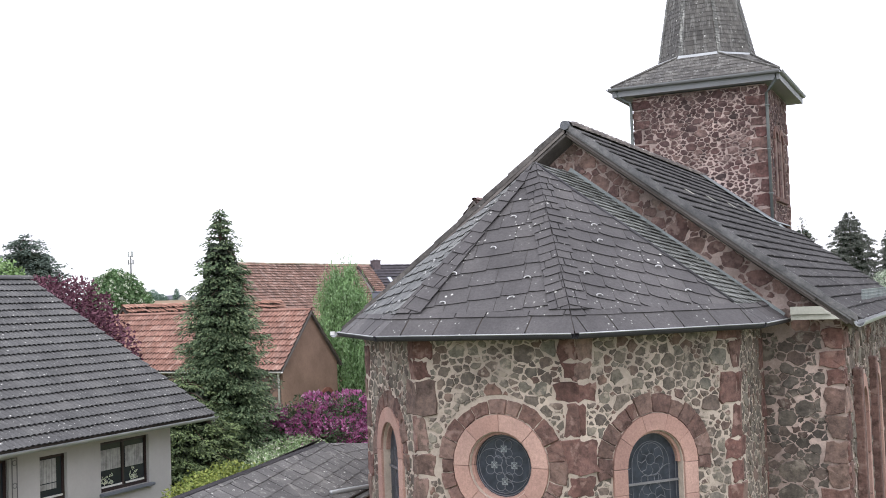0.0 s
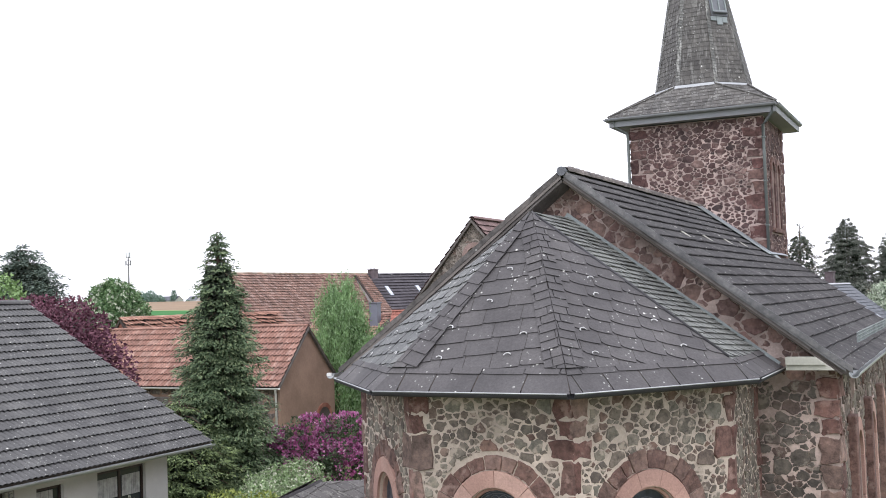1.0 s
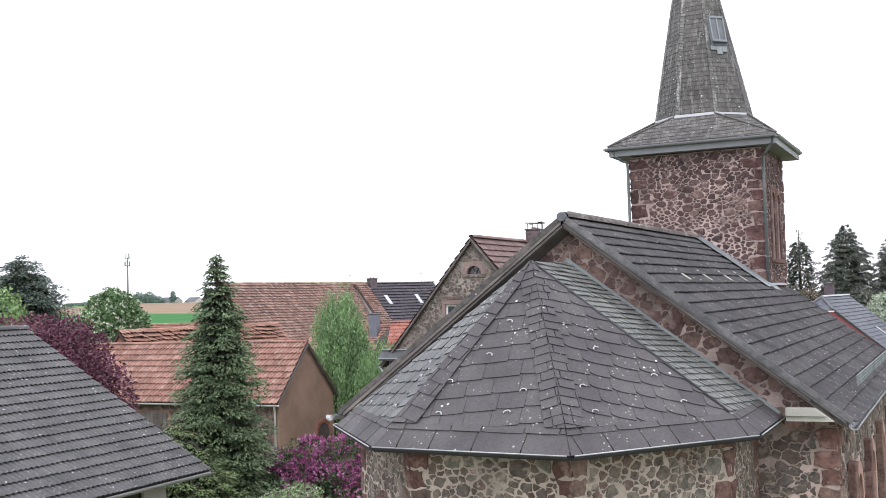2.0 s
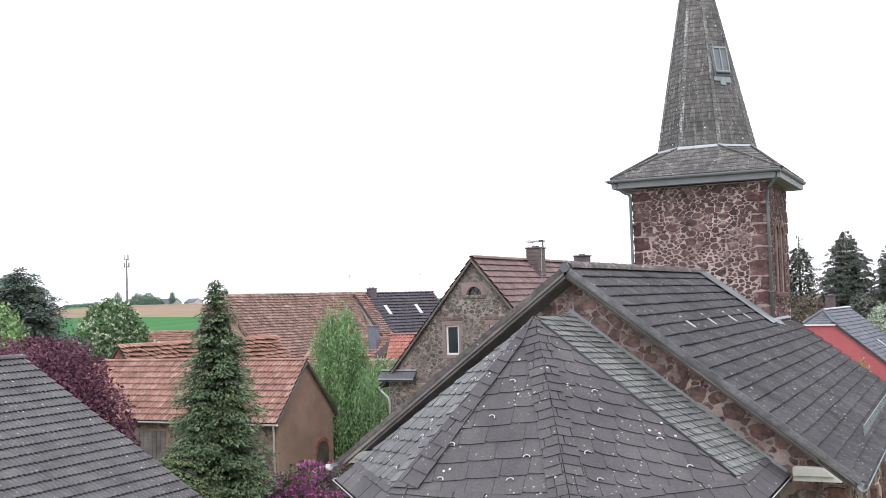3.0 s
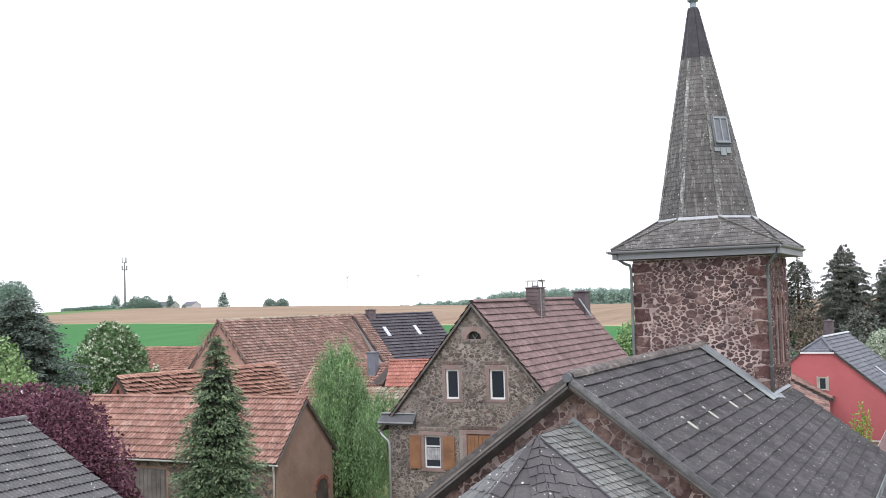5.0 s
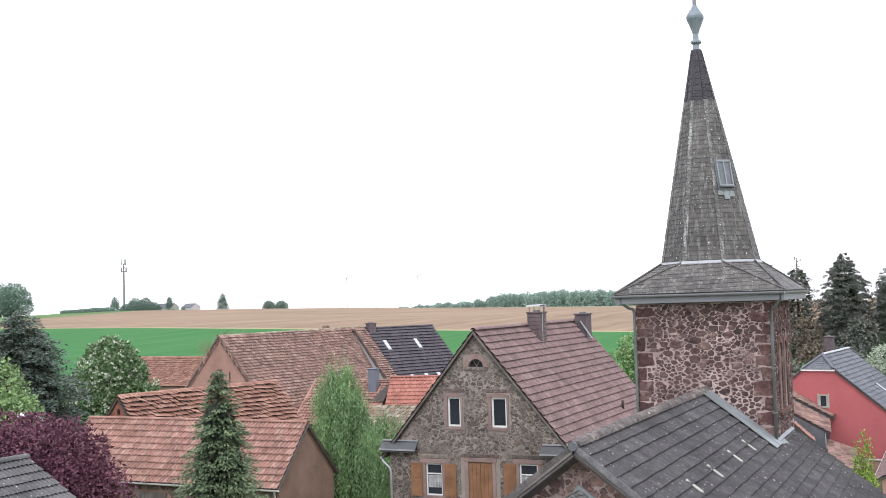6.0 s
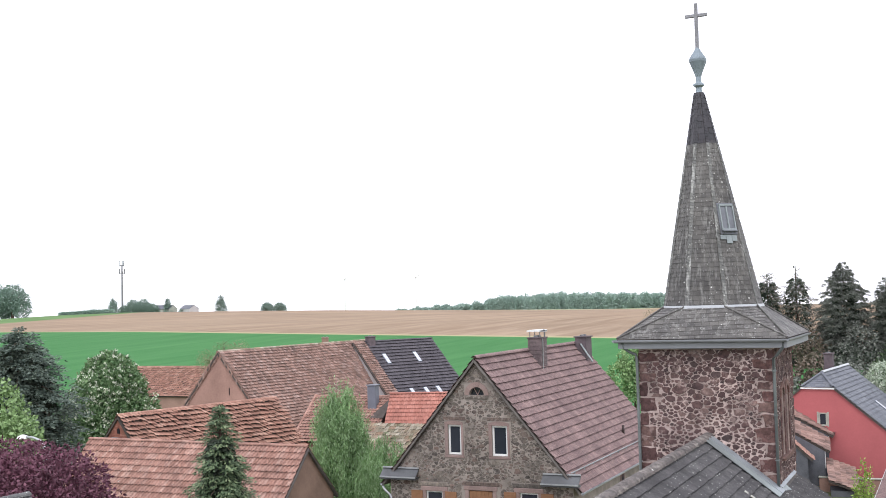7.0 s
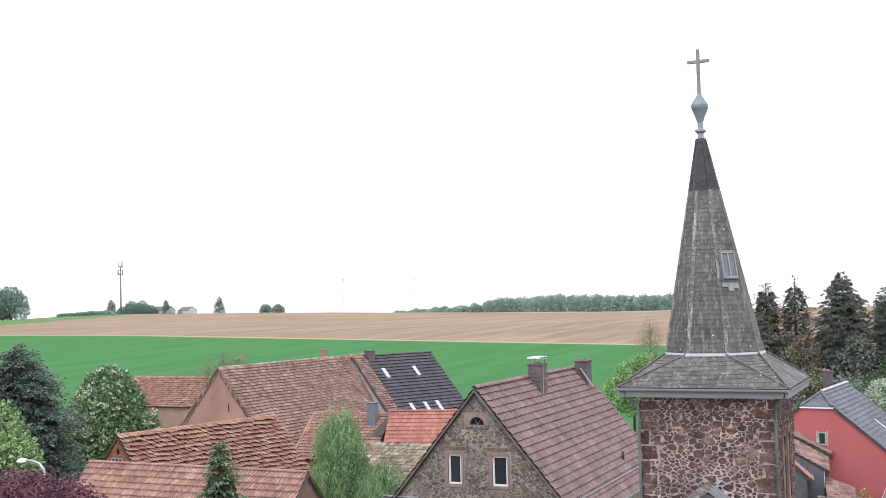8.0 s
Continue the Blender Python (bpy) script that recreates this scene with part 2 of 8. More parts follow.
dark_wood = plain("dark_wood", (0.1, 0.085, 0.075), 0.85, 0, 0.35, 7, 0.2)
dark_inside = plain("dark_inside", (0.012, 0.012, 0.014), 0.9, 0, 0.2, 4, 0.0)
curtain = plain("curtain", (0.6, 0.6, 0.6), 0.9, 0, 0.25, 8, 0.1)
grey_metal = plain("grey_metal", (0.2, 0.22, 0.26), 0.5, 0.3, 0.2, 4, 0.05)
chimney_mat = plain("chimney_slate", (0.15, 0.12, 0.13), 0.8, 0, 0.35, 8, 0.3)
iron = plain("iron", (0.28, 0.28, 0.29), 0.55, 0.5, 0.3, 8, 0.1)
teal = plain("teal_plastic", (0.02, 0.2, 0.2), 0.45, 0, 0.15, 4, 0.03)
bark = plain("bark", (0.12, 0.085, 0.065), 0.95, 0, 0.4, 8, 0.6)


def glass_build(t, b):
    b.inputs["Base Color"].default_value = (0.03, 0.035, 0.045, 1)
    b.inputs["Specular IOR Level"].default_value = 0.6


pane_glass = mat("pane_glass", glass_build, 0.08)


def leaded_build(t, b):
    p = world_pos(t)
    c = ramp(t, noise_node(t, 9, 3, 0.6, p), [(0.3, (0.014, 0.018, 0.028)), (0.7, (0.045, 0.055, 0.075))])
    t.links.new(c, b.inputs["Base Color"])
    b.inputs["Specular IOR Level"].default_value = 0.5
    bump(t, b, noise_node(t, 30, 3, 0.6, p), 0.3, 0.01)


leaded_glass = mat("leaded_glass", leaded_build, 0.3)


def leaf(name, colours, rough=0.65, clump=0.0, depth=0.6):
    def build(t, b):
        base = ramp(t, piece_random(t), [((i + 0.5) / len(colours), c) for i, c in enumerate(colours)])
        big = noise_node(t, 0.9, 4, 0.6, world_pos(t))
        base = mix(t, 1.0, base, ramp(t, big, [(0.3, (0.72,) * 3), (0.7, (1.2,) * 3)]), "MULTIPLY")
        if clump:
            tone = noise_node(t, clump, 3, 0.5, world_pos(t))
            base = mix(t, 1.0, base, ramp(t, tone, [(0.38, (1 - depth, 1 - depth * 0.97, 1 - depth * 0.92)), (0.5, (0.97,) * 3), (0.62, (1 + depth * 0.75, 1 + depth * 0.78, 1 + depth * 0.6))]), "MULTIPLY")
        t.links.new(base, b.inputs["Base Color"])
        b.inputs["Transmission Weight"].default_value = 0.0
        b.inputs["Subsurface Weight"].default_value = 0.0
    return mat(name, build, rough)


spruce_leaf = leaf("spruce_leaf", [(0.078, 0.122, 0.064), (0.104, 0.154, 0.08), (0.13, 0.188, 0.097), (0.09, 0.136, 0.071)])
# young shoots, paler also to put the light on the tufts into the colour
spruce_lit_shoot = leaf("spruce_lit_shoot", [(0.195, 0.255, 0.13), (0.245, 0.305, 0.165), (0.165, 0.22, 0.11)])
cypress_lit_shoot = leaf("cypress_lit_shoot", [(0.2, 0.27, 0.11), (0.25, 0.32, 0.14), (0.17, 0.235, 0.095)])
blue_lit_shoot = leaf("blue_lit_shoot", [(0.165, 0.215, 0.165), (0.205, 0.255, 0.2), (0.14, 0.19, 0.145)])
dark_leaf = leaf("dark_leaf", [(0.13, 0.14, 0.122), (0.17, 0.18, 0.155), (0.215, 0.225, 0.19)])
cypress_leaf = leaf("cypress_leaf", [(0.085, 0.125, 0.06), (0.12, 0.165, 0.08), (0.155, 0.2, 0.1)])
blue_leaf = leaf("blue_leaf", [(0.085, 0.118, 0.096), (0.108, 0.147, 0.12), (0.14, 0.183, 0.147)])
# darker willow green: the shade of the crown's depth is in the colour
willow_inner_shade = leaf("willow_inner_shade", [(0.075, 0.14, 0.055), (0.095, 0.165, 0.065), (0.06, 0.115, 0.045)])
willow_leaf = leaf("willow_leaf", [(0.19, 0.33, 0.13), (0.245, 0.4, 0.175), (0.135, 0.25, 0.09), (0.32, 0.46, 0.25)])
light_leaf = leaf("light_leaf", [(0.24, 0.37, 0.15), (0.3, 0.43, 0.2), (0.18, 0.29, 0.11)])
chestnut_leaf = leaf("chestnut_leaf", [(0.095, 0.18, 0.075), (0.135, 0.23, 0.1), (0.18, 0.28, 0.13)])
blossom_white = leaf("blossom_white", [(0.62, 0.68, 0.52), (0.72, 0.76, 0.62)])
copper_leaf = leaf("copper_leaf", [(0.115, 0.042, 0.066), (0.15, 0.056, 0.085), (0.21, 0.09, 0.122), (0.085, 0.032, 0.05)])
purple_leaf = leaf("purple_leaf", [(0.38, 0.09, 0.25), (0.46, 0.15, 0.34), (0.31, 0.07, 0.18), (0.54, 0.28, 0.44)])
bush_leaf = leaf("bush_leaf", [(0.07, 0.105, 0.055), (0.1, 0.14, 0.07), (0.06, 0.085, 0.05)])
hedge_leaf = leaf("hedge_leaf", [(0.2, 0.3, 0.13), (0.28, 0.37, 0.2), (0.15, 0.24, 0.1), (0.5, 0.52, 0.4)])
yellow_leaf = leaf("yellow_leaf", [(0.25, 0.3, 0.07), (0.32, 0.36, 0.1), (0.17, 0.23, 0.06)])
pale_leaf = leaf("pale_leaf", [(0.4, 0.47, 0.36), (0.52, 0.57, 0.47), (0.3, 0.38, 0.26)])
fresh_leaf = leaf("fresh_leaf", [(0.26, 0.4, 0.07), (0.33, 0.46, 0.1), (0.2, 0.31, 0.06)])
# distance haze is put into these two greens: paler and bluish
field_haze_leaf = leaf("field_haze_leaf", [(0.2, 0.29, 0.235), (0.24, 0.335, 0.265), (0.17, 0.25, 0.205)])
far_haze_leaf = leaf("far_haze_leaf", [(0.3, 0.41, 0.35), (0.33, 0.44, 0.37), (0.28, 0.385, 0.33)])
brown_leaf = leaf("brown_leaf", [(0.17, 0.13, 0.1), (0.21, 0.17, 0.13), (0.14, 0.12, 0.09)])
twig_leaf = leaf("twig_leaf", [(0.28, 0.26, 0.16), (0.22, 0.22, 0.12)])


def ground_build(t, b):
    b.inputs["Specular IOR Level"].default_value = 0.05
    p = world_pos(t)
    sep = t.nodes.new("ShaderNodeSeparateXYZ")
    t.links.new(p, sep.inputs[0])

    def lin(kx, ky, k):
        a = t.nodes.new("ShaderNodeVectorMath")
        a.operation = "DOT_PRODUCT"
        a.inputs[1].default_value = (kx, ky, 0)
        t.links.new(p, a.inputs[0])
        s = t.nodes.new("ShaderNodeMath")
        s.operation = "ADD"
        s.inputs[1].default_value = k
        t.links.new(a.outputs["Value"], s.inputs[0])
        return s.outputs[0]

    def step(v, at, width):
        m = t.nodes.new("ShaderNodeMapRange")
        m.inputs[1].default_value, m.inputs[2].default_value = at - width / 2, at + width / 2
        t.links.new(v, m.inputs[0])
        return m.outputs[0]

    # distance and sideways place along the line of the valley
    AX, AY, UX, UY, EX, EY = -0.4307, 0.9025, 0.9025, 0.4307, 5.45, -15.97
    far = lin(AX + 0.65 * UX, AY + 0.65 * UY, -(EX * (AX + 0.65 * UX) + EY * (AY + 0.65 * UY)))
    streak_in = t.nodes.new("ShaderNodeMapping")
    streak_in.inputs["Rotation"].default_value = (0, 0, radians(-58.5))
    streak_in.inputs["Scale"].default_value = (0.25, 0.012, 1)
    t.links.new(p, streak_in.inputs[0])
    rows = noise_node(t, 1.0, 4, 0.6, streak_in.outputs[0])
    soil = ramp(t, rows, [(0.3, (0.24, 0.172, 0.118)), (0.5, (0.285, 0.212, 0.148)), (0.7, (0.345, 0.262, 0.185))])
    soil = mix(t, 1.0, soil, ramp(t, noise_node(t, 0.02, 4, 0.6, p), [(0.3, (0.85,) * 3), (0.7, (1.1,) * 3)]), "MULTIPLY")
    crop = ramp(t, rows, [(0.3, (0.047, 0.158, 0.052)), (0.7, (0.068, 0.195, 0.068))])
    yard = ramp(t, noise_node(t, 0.35, 6, 0.65, p), [(0.35, (0.1, 0.13, 0.05)), (0.55, (0.15, 0.16, 0.08)), (0.75, (0.24, 0.2, 0.15))])
    verge = (0.36, 0.33, 0.19)
    c = mix(t, step(far, 92, 6), yard, crop)
    c = mix(t, step(far, 236.5, 1.5), c, verge)
    c = mix(t, step(far, 240, 1.5), c, soil)
    meadow = ramp(t, noise_node(t, 0.05, 5, 0.6, p), [(0.3, (0.09, 0.17, 0.06)), (0.7, (0.15, 0.24, 0.1))])
    c = mix(t, step(lin(-UX, -UY, EX * UX + EY * UY), 171.5, 5), c, meadow)
    ahead = lin(AX, AY, -(EX * AX + EY * AY))
    aside = lin(UX, UY, -(EX * UX + EY * UY))
    band = mix(t, 1.0, step(ahead, 596, 8), step(aside, 40, 50), "MULTIPLY")
    c = mix(t, band, c, (0.3, 0.34, 0.2))
    t.links.new(c, b.inputs["Base Color"])
    bump(t, b, noise_node(t, 2, 6, 0.7, p), 0.4, 0.1)


ground_mat = mat("ground", ground_build, 0.95)

# ---------------- building helpers ----------------
rng = random.Random(7)
V3 = Vector


def thing(name, label, category, group="", kind="", m=None):
    """An Empty at a thing's base, which its parts hang on."""
    ob = tagged(new(name), label, category, group, kind)
    ob.empty_display_size = 0.2
    if m is not None:
        ob.matrix_world = m
    return ob


def link_mesh(name, me, material, parent, label="", kind=""):
    if not me.materials:
        me.materials.append(material)
    ob = new(name, me)
    ob.parent = parent
    return tagged(ob, label, "", "", kind)


def part(name, bm, material, parent, label="", kind="", smooth=False):
    me = bpy.data.meshes.new(name)
    bmesh.ops.recalc_face_normals(bm, faces=bm.faces)
    bm.to_mesh(me)
    bm.free()
    if smooth:
        me.shade_smooth()
    return link_mesh(name, me, material, parent, label, kind)


def raw(name, verts, faces, material, parent, label="", kind=""):
    me = bpy.data.meshes.new(name)
    me.from_pydata([tuple(v) for v in verts], [], faces)
    return link_mesh(name, me, material, parent, label, kind)


def frame_of(origin, u, v):
    """A matrix whose x runs along u, y along v and z out of the face they span."""
    u, v = V3(u).normalized(), V3(v).normalized()
    w = u.cross(v)
    return Matrix(((u.x, v.x, w.x, origin[0]), (u.y, v.y, w.y, origin[1]), (u.z, v.z, w.z, origin[2]), (0, 0, 0, 1)))


def box(bm, x0, x1, y0, y1, z0, z1, m=None, bev=0.0):
    r = bmesh.ops.create_cube(bm, size=1)["verts"]
    for v in r:
        p = V3((x0 + (v.co.x + 0.5) * (x1 - x0), y0 + (v.co.y + 0.5) * (y1 - y0), z0 + (v.co.z + 0.5) * (z1 - z0)))
        v.co = m @ p if m else p
    if bev:
        es = {e for v in r for e in v.link_edges}
        bmesh.ops.bevel(bm, geom=list(es), offset=bev, segments=1, affect="EDGES")


def block(name, dims, material, parent, label="", m=None, bev=0.0):
    bm = bmesh.new()
    box(bm, *dims, m, bev)
    return part(name, bm, material, parent, label)


def slab(bm, pts, thick):
    """A flat polygon given by its upper corners, with a thickness below them."""
    pts = [V3(p) for p in pts]
    nrm = V3((0, 0, 0))
    for i in range(len(pts)):
        nrm += pts[i].cross(pts[(i + 1) % len(pts)])
    nrm.normalize()
    top = [bm.verts.new(p) for p in pts]
    low = [bm.verts.new(p - nrm * thick) for p in pts]
    bm.faces.new(top)
    bm.faces.new(low[::-1])
    for i in range(len(pts)):
        j = (i + 1) % len(pts)
        bm.faces.new((top[j], top[i], low[i], low[j]))


def panel(outer, holes, thick, m):
    """A wall of that thickness behind the plane of m, with openings that go through it."""
    bm = bmesh.new()
    for loop in (outer, *holes):
        vs = [bm.verts.new((a, b, 0)) for a, b in loop]
        for i in range(len(vs)):
            bm.edges.new((vs[i], vs[(i + 1) % len(vs)]))
    bmesh.ops.triangle_fill(bm, use_beauty=True, use_dissolve=False, edges=bm.edges[:])
    r = bmesh.ops.extrude_face_region(bm, geom=bm.faces[:])
    for v in r["geom"]:
        if isinstance(v, bmesh.types.BMVert):
            v.co.z -= thick
    bm.transform(m)
    return bm


def tube(bm, pts, r, seg=8):
    pts = [V3(p) for p in pts]
    rings = []
    for i, p in enumerate(pts):
        d = (pts[min(i + 1, len(pts) - 1)] - pts[max(i - 1, 0)]).normalized()
        a = d.cross(V3((0, 0, 1)) if abs(d.z) < 0.9 else V3((1, 0, 0))).normalized()
        b = d.cross(a)
        rr = r[i] if isinstance(r, (list, tuple)) else r
        rings.append([bm.verts.new(p + rr * (math.cos(k * 2 * math.pi / seg) * a + math.sin(k * 2 * math.pi / seg) * b)) for k in range(seg)])
    for s, t in zip(rings, rings[1:]):
        for k in range(seg):
            bm.faces.new((s[k], s[(k + 1) % seg], t[(k + 1) % seg], t[k]))
    bm.faces.new(rings[0][::-1])
    bm.faces.new(rings[-1])


def lathe(bm, profile, seg, cx, cy):
    rings = [[bm.verts.new((cx + r * math.cos((k + 0.5) * 2 * math.pi / seg), cy + r * math.sin((k + 0.5) * 2 * math.pi / seg), z)) for k in range(seg)] for r, z in profile]
    for s, t in zip(rings, rings[1:]):
        for k in range(seg):
            bm.faces.new((s[k], s[(k + 1) % seg], t[(k + 1) % seg], t[k]))
    bm.faces.new(rings[0][::-1])
    bm.faces.new(rings[-1])


def rect(x0, x1, z0, z1):
    return [(x0, z0), (x1, z0), (x1, z1), (x0, z1)]


def arch(cx, r, z0, zc, n=14):
    """An opening with upright sides and a round head about (cx, zc)."""
    return [(cx - r, z0), (cx + r, z0)] + [(cx + r * math.cos(k * math.pi / n), zc + r * math.sin(k * math.pi / n)) for k in range(n + 1)]


def disc(cx, cz, r, n=28):
    return [(cx + r * math.cos(k * 2 * math.pi / n), cz + r * math.sin(k * 2 * math.pi / n)) for k in range(n)]


# profiles across one tile: place (of its width) and height in metres
PANTILE = [(0.0, 0.012), (0.14, 0.036), (0.32, 0.042), (0.5, 0.022), (0.72, 0.002), (1.0, 0.010)]
RIBBED = [(0.0, 0.014), (0.06, 0.014), (0.1, 0.0), (0.46, 0.0), (0.5, 0.012), (0.54, 0.0), (0.95, 0.0), (1.0, 0.014)]
DOUBLE = [(0.0, 0.0), (0.1, 0.024), (0.25, 0.036), (0.4, 0.024), (0.5, 0.0), (0.6, 0.024), (0.75, 0.036), (0.9, 0.024), (1.0, 0.0)]
DEEP = [(0.0, 0.02), (0.12, 0.05), (0.3, 0.058), (0.46, 0.03), (0.6, 0.0), (0.9, 0.0), (1.0, 0.02)]
FLAT = [(0.02, 0.006), (0.5, 0.009), (0.98, 0.006)]


def tile_geometry(w, l, profile, lift):
    over, thick = 0.05, 0.024
    v = [(u * w, -over, h) for u, h in profile] + [(u * w, l + 0.02, h + lift) for u, h in profile] + [(u * w, l - 0.045, h + lift - thick - 0.012) for u, h in profile]
    k = len(profile)
    f = [(i, i + k, i + k + 1, i + 1) for i in range(k - 1)] + [(i + k, i + 2 * k, i + 2 * k + 1, i + k + 1) for i in range(k - 1)]
    return v, f


def tile_field(parent, origin, u, v, width, length, tw, tl, profile, material, singles=0, first=None, lift=0.052, rough=0.006, name="roof_tile", skip=None, sag=None):
    """Courses of tiles from origin along u, and down the slope along v. The first ones (in the stretch given by first) are pieces of their own."""
    m = frame_of(origin, u, v)
    flip = m.to_3x3().col[2].z < 0
    nu, nv = max(1, round(width / tw)), max(1, round(length / tl))
    w, l = width / nu, length / nv
    vs, fs = tile_geometry(w, l, profile, lift)
    if flip:
        vs, fs = [(a, b, -c) for a, b, c in vs], [f[::-1] for f in fs]
    me = bpy.data.meshes.new(name)
    me.from_pydata(vs, [], fs)
    me.materials.append(material)
    places = []
    for j in range(nv):
        for i in range(nu):
            if skip and skip((i + 0.5) * w, (j + 0.5) * l):
                continue
            places.append((i * w, j * l))
    if first:
        places.sort(key=lambda p: first(p[0] + w / 2, p[1] + l / 2))
    verts, faces = [], []
    for k, (a, b) in enumerate(places):
        drop = sag(a, b) if sag else 0.0
        jig = Matrix.Translation((a + rng.uniform(-1, 1) * rough, b + rng.uniform(-1, 1) * rough * 1.6, (drop + rng.uniform(0, rough)) * (-1 if flip else 1))) @ Matrix.Rotation(rng.uniform(-1, 1) * rough * 2, 4, "Z")
        if k < singles:
            ob = new(name, me)
            ob.parent = parent
            ob.matrix_local = m @ jig
        else:
            q, n0 = m @ jig, len(verts)
            verts += [q @ V3(p) for p in vs]
            faces += [tuple(n0 + i for i in f) for f in fs]
    if verts:
        raw("tiling", verts, faces, material, parent, "", "stuff")


def ridge_tiles(parent, a, b, r, length, material, name="ridge_tile", flare=1.1):
    """Half-round caps along a ridge or hip, each a piece of its own."""
    a, b = V3(a), V3(b)
    n = max(1, round((b - a).length / length))
    d = (b - a) / n
    side = d.cross(V3((0, 0, 1))).normalized()
    up = side.cross(d).normalized()
    l = d.length
    bm = bmesh.new()
    rows = []
    for s, rr in ((0.0, r), (l * 0.8, r * (1 + (flare - 1) * 0.4)), (l * 1.08, r * flare), (l * 1.08, r * 0.85)):
        rows.append([bm.verts.new((rr * math.cos(k * math.pi / 6), s, rr * math.sin(k * math.pi / 6) * 0.75)) for k in range(7)])
    for s, t in zip(rows, rows[1:]):
        for k in range(6):
            bm.faces.new((s[k], s[k + 1], t[k + 1], t[k]))
    me = bpy.data.meshes.new(name)
    bm.to_mesh(me)
    bm.free()
    me.materials.append(material)
    q = Matrix(((side.x, d.x / l, up.x, 0), (side.y, d.y / l, up.y, 0), (side.z, d.z / l, up.z, 0), (0, 0, 0, 1)))
    for i in range(n):
        ob = new(name, me)
        ob.parent = parent
        p = a + d * i
        ob.matrix_local = Matrix.Translation(p + V3((0, 0, rng.uniform(0, 0.008)))) @ q


def cut_poly(poly, px, py, nx, ny):
    """The part of a convex polygon where (p - (px, py)) . n <= 0."""
    out = []
    for i in range(len(poly)):
        a, b = poly[i], poly[(i + 1) % len(poly)]
        da, db = (a[0] - px) * nx + (a[1] - py) * ny, (b[0] - px) * nx + (b[1] - py) * ny
        if da <= 0:
            out.append(a)
        if (da < 0) != (db < 0) and abs(da - db) > 1e-9:
            s = da / (da - db)
            out.append((a[0] + s * (b[0] - a[0]), a[1] + s * (b[1] - a[1])))
    return out


def poly_area(poly):
    return sum(poly[i][0] * poly[(i + 1) % len(poly)][1] - poly[(i + 1) % len(poly)][0] * poly[i][1] for i in range(len(poly))) / 2


def rough_stone(parent, m, poly, dep, material, name, rg, wob, heap=None, chop=0.1):
    """A stone with an uneven outline and worn edges that stands proud of the wall of m; into heap where it is one of a joined many."""
    soft = []
    for i in range(len(poly)):
        a, b = poly[i], poly[(i + 1) % len(poly)]
        l = math.hypot(b[0] - a[0], b[1] - a[1])
        if l < 0.01:
            continue
        for f in ((chop, 0.5, 1 - chop) if l < 0.12 else (chop * 0.7, 0.33, 0.66, 1 - chop * 0.7)):
            soft.append((a[0] + (b[0] - a[0]) * f + rg.uniform(-1, 1) * min(wob, l * 0.2), a[1] + (b[1] - a[1]) * f + rg.uniform(-1, 1) * min(wob, l * 0.2)))
    if len(soft) < 4:
        return
    n = len(soft)
    cx, cy = sum(p[0] for p in soft) / n, sum(p[1] for p in soft) / n
    big = max(math.hypot(p[0] - cx, p[1] - cy) for p in soft)
    k = min(0.016, big * 0.25) / big
    tx, ty = rg.uniform(-0.1, 0.1), rg.uniform(-0.1, 0.1)
    vs = [(*p, -0.004) for p in soft] + [(p[0] + (cx - p[0]) * k, p[1] + (cy - p[1]) * k, max(0.003, dep * rg.uniform(0.7, 1.1) + (p[0] - cx) * tx + (p[1] - cy) * ty)) for p in soft]
    vs.append((cx + rg.uniform(-0.2, 0.2) * big, cy + rg.uniform(-0.2, 0.2) * big, dep * rg.uniform(0.9, 1.2)))
    fs = [(n + i, n + (i + 1) % n, 2 * n) for i in range(n)] + [(i, (i + 1) % n, (i + 1) % n + n, i + n) for i in range(n)]
    if heap is None:
        raw(name, [m @ V3(p) for p in vs], fs, material, parent)
    else:
        b = len(heap[0])
        heap[0].extend(m @ V3(p) for p in vs)
        heap[1].extend(tuple(b + i for i in f) for f in fs)


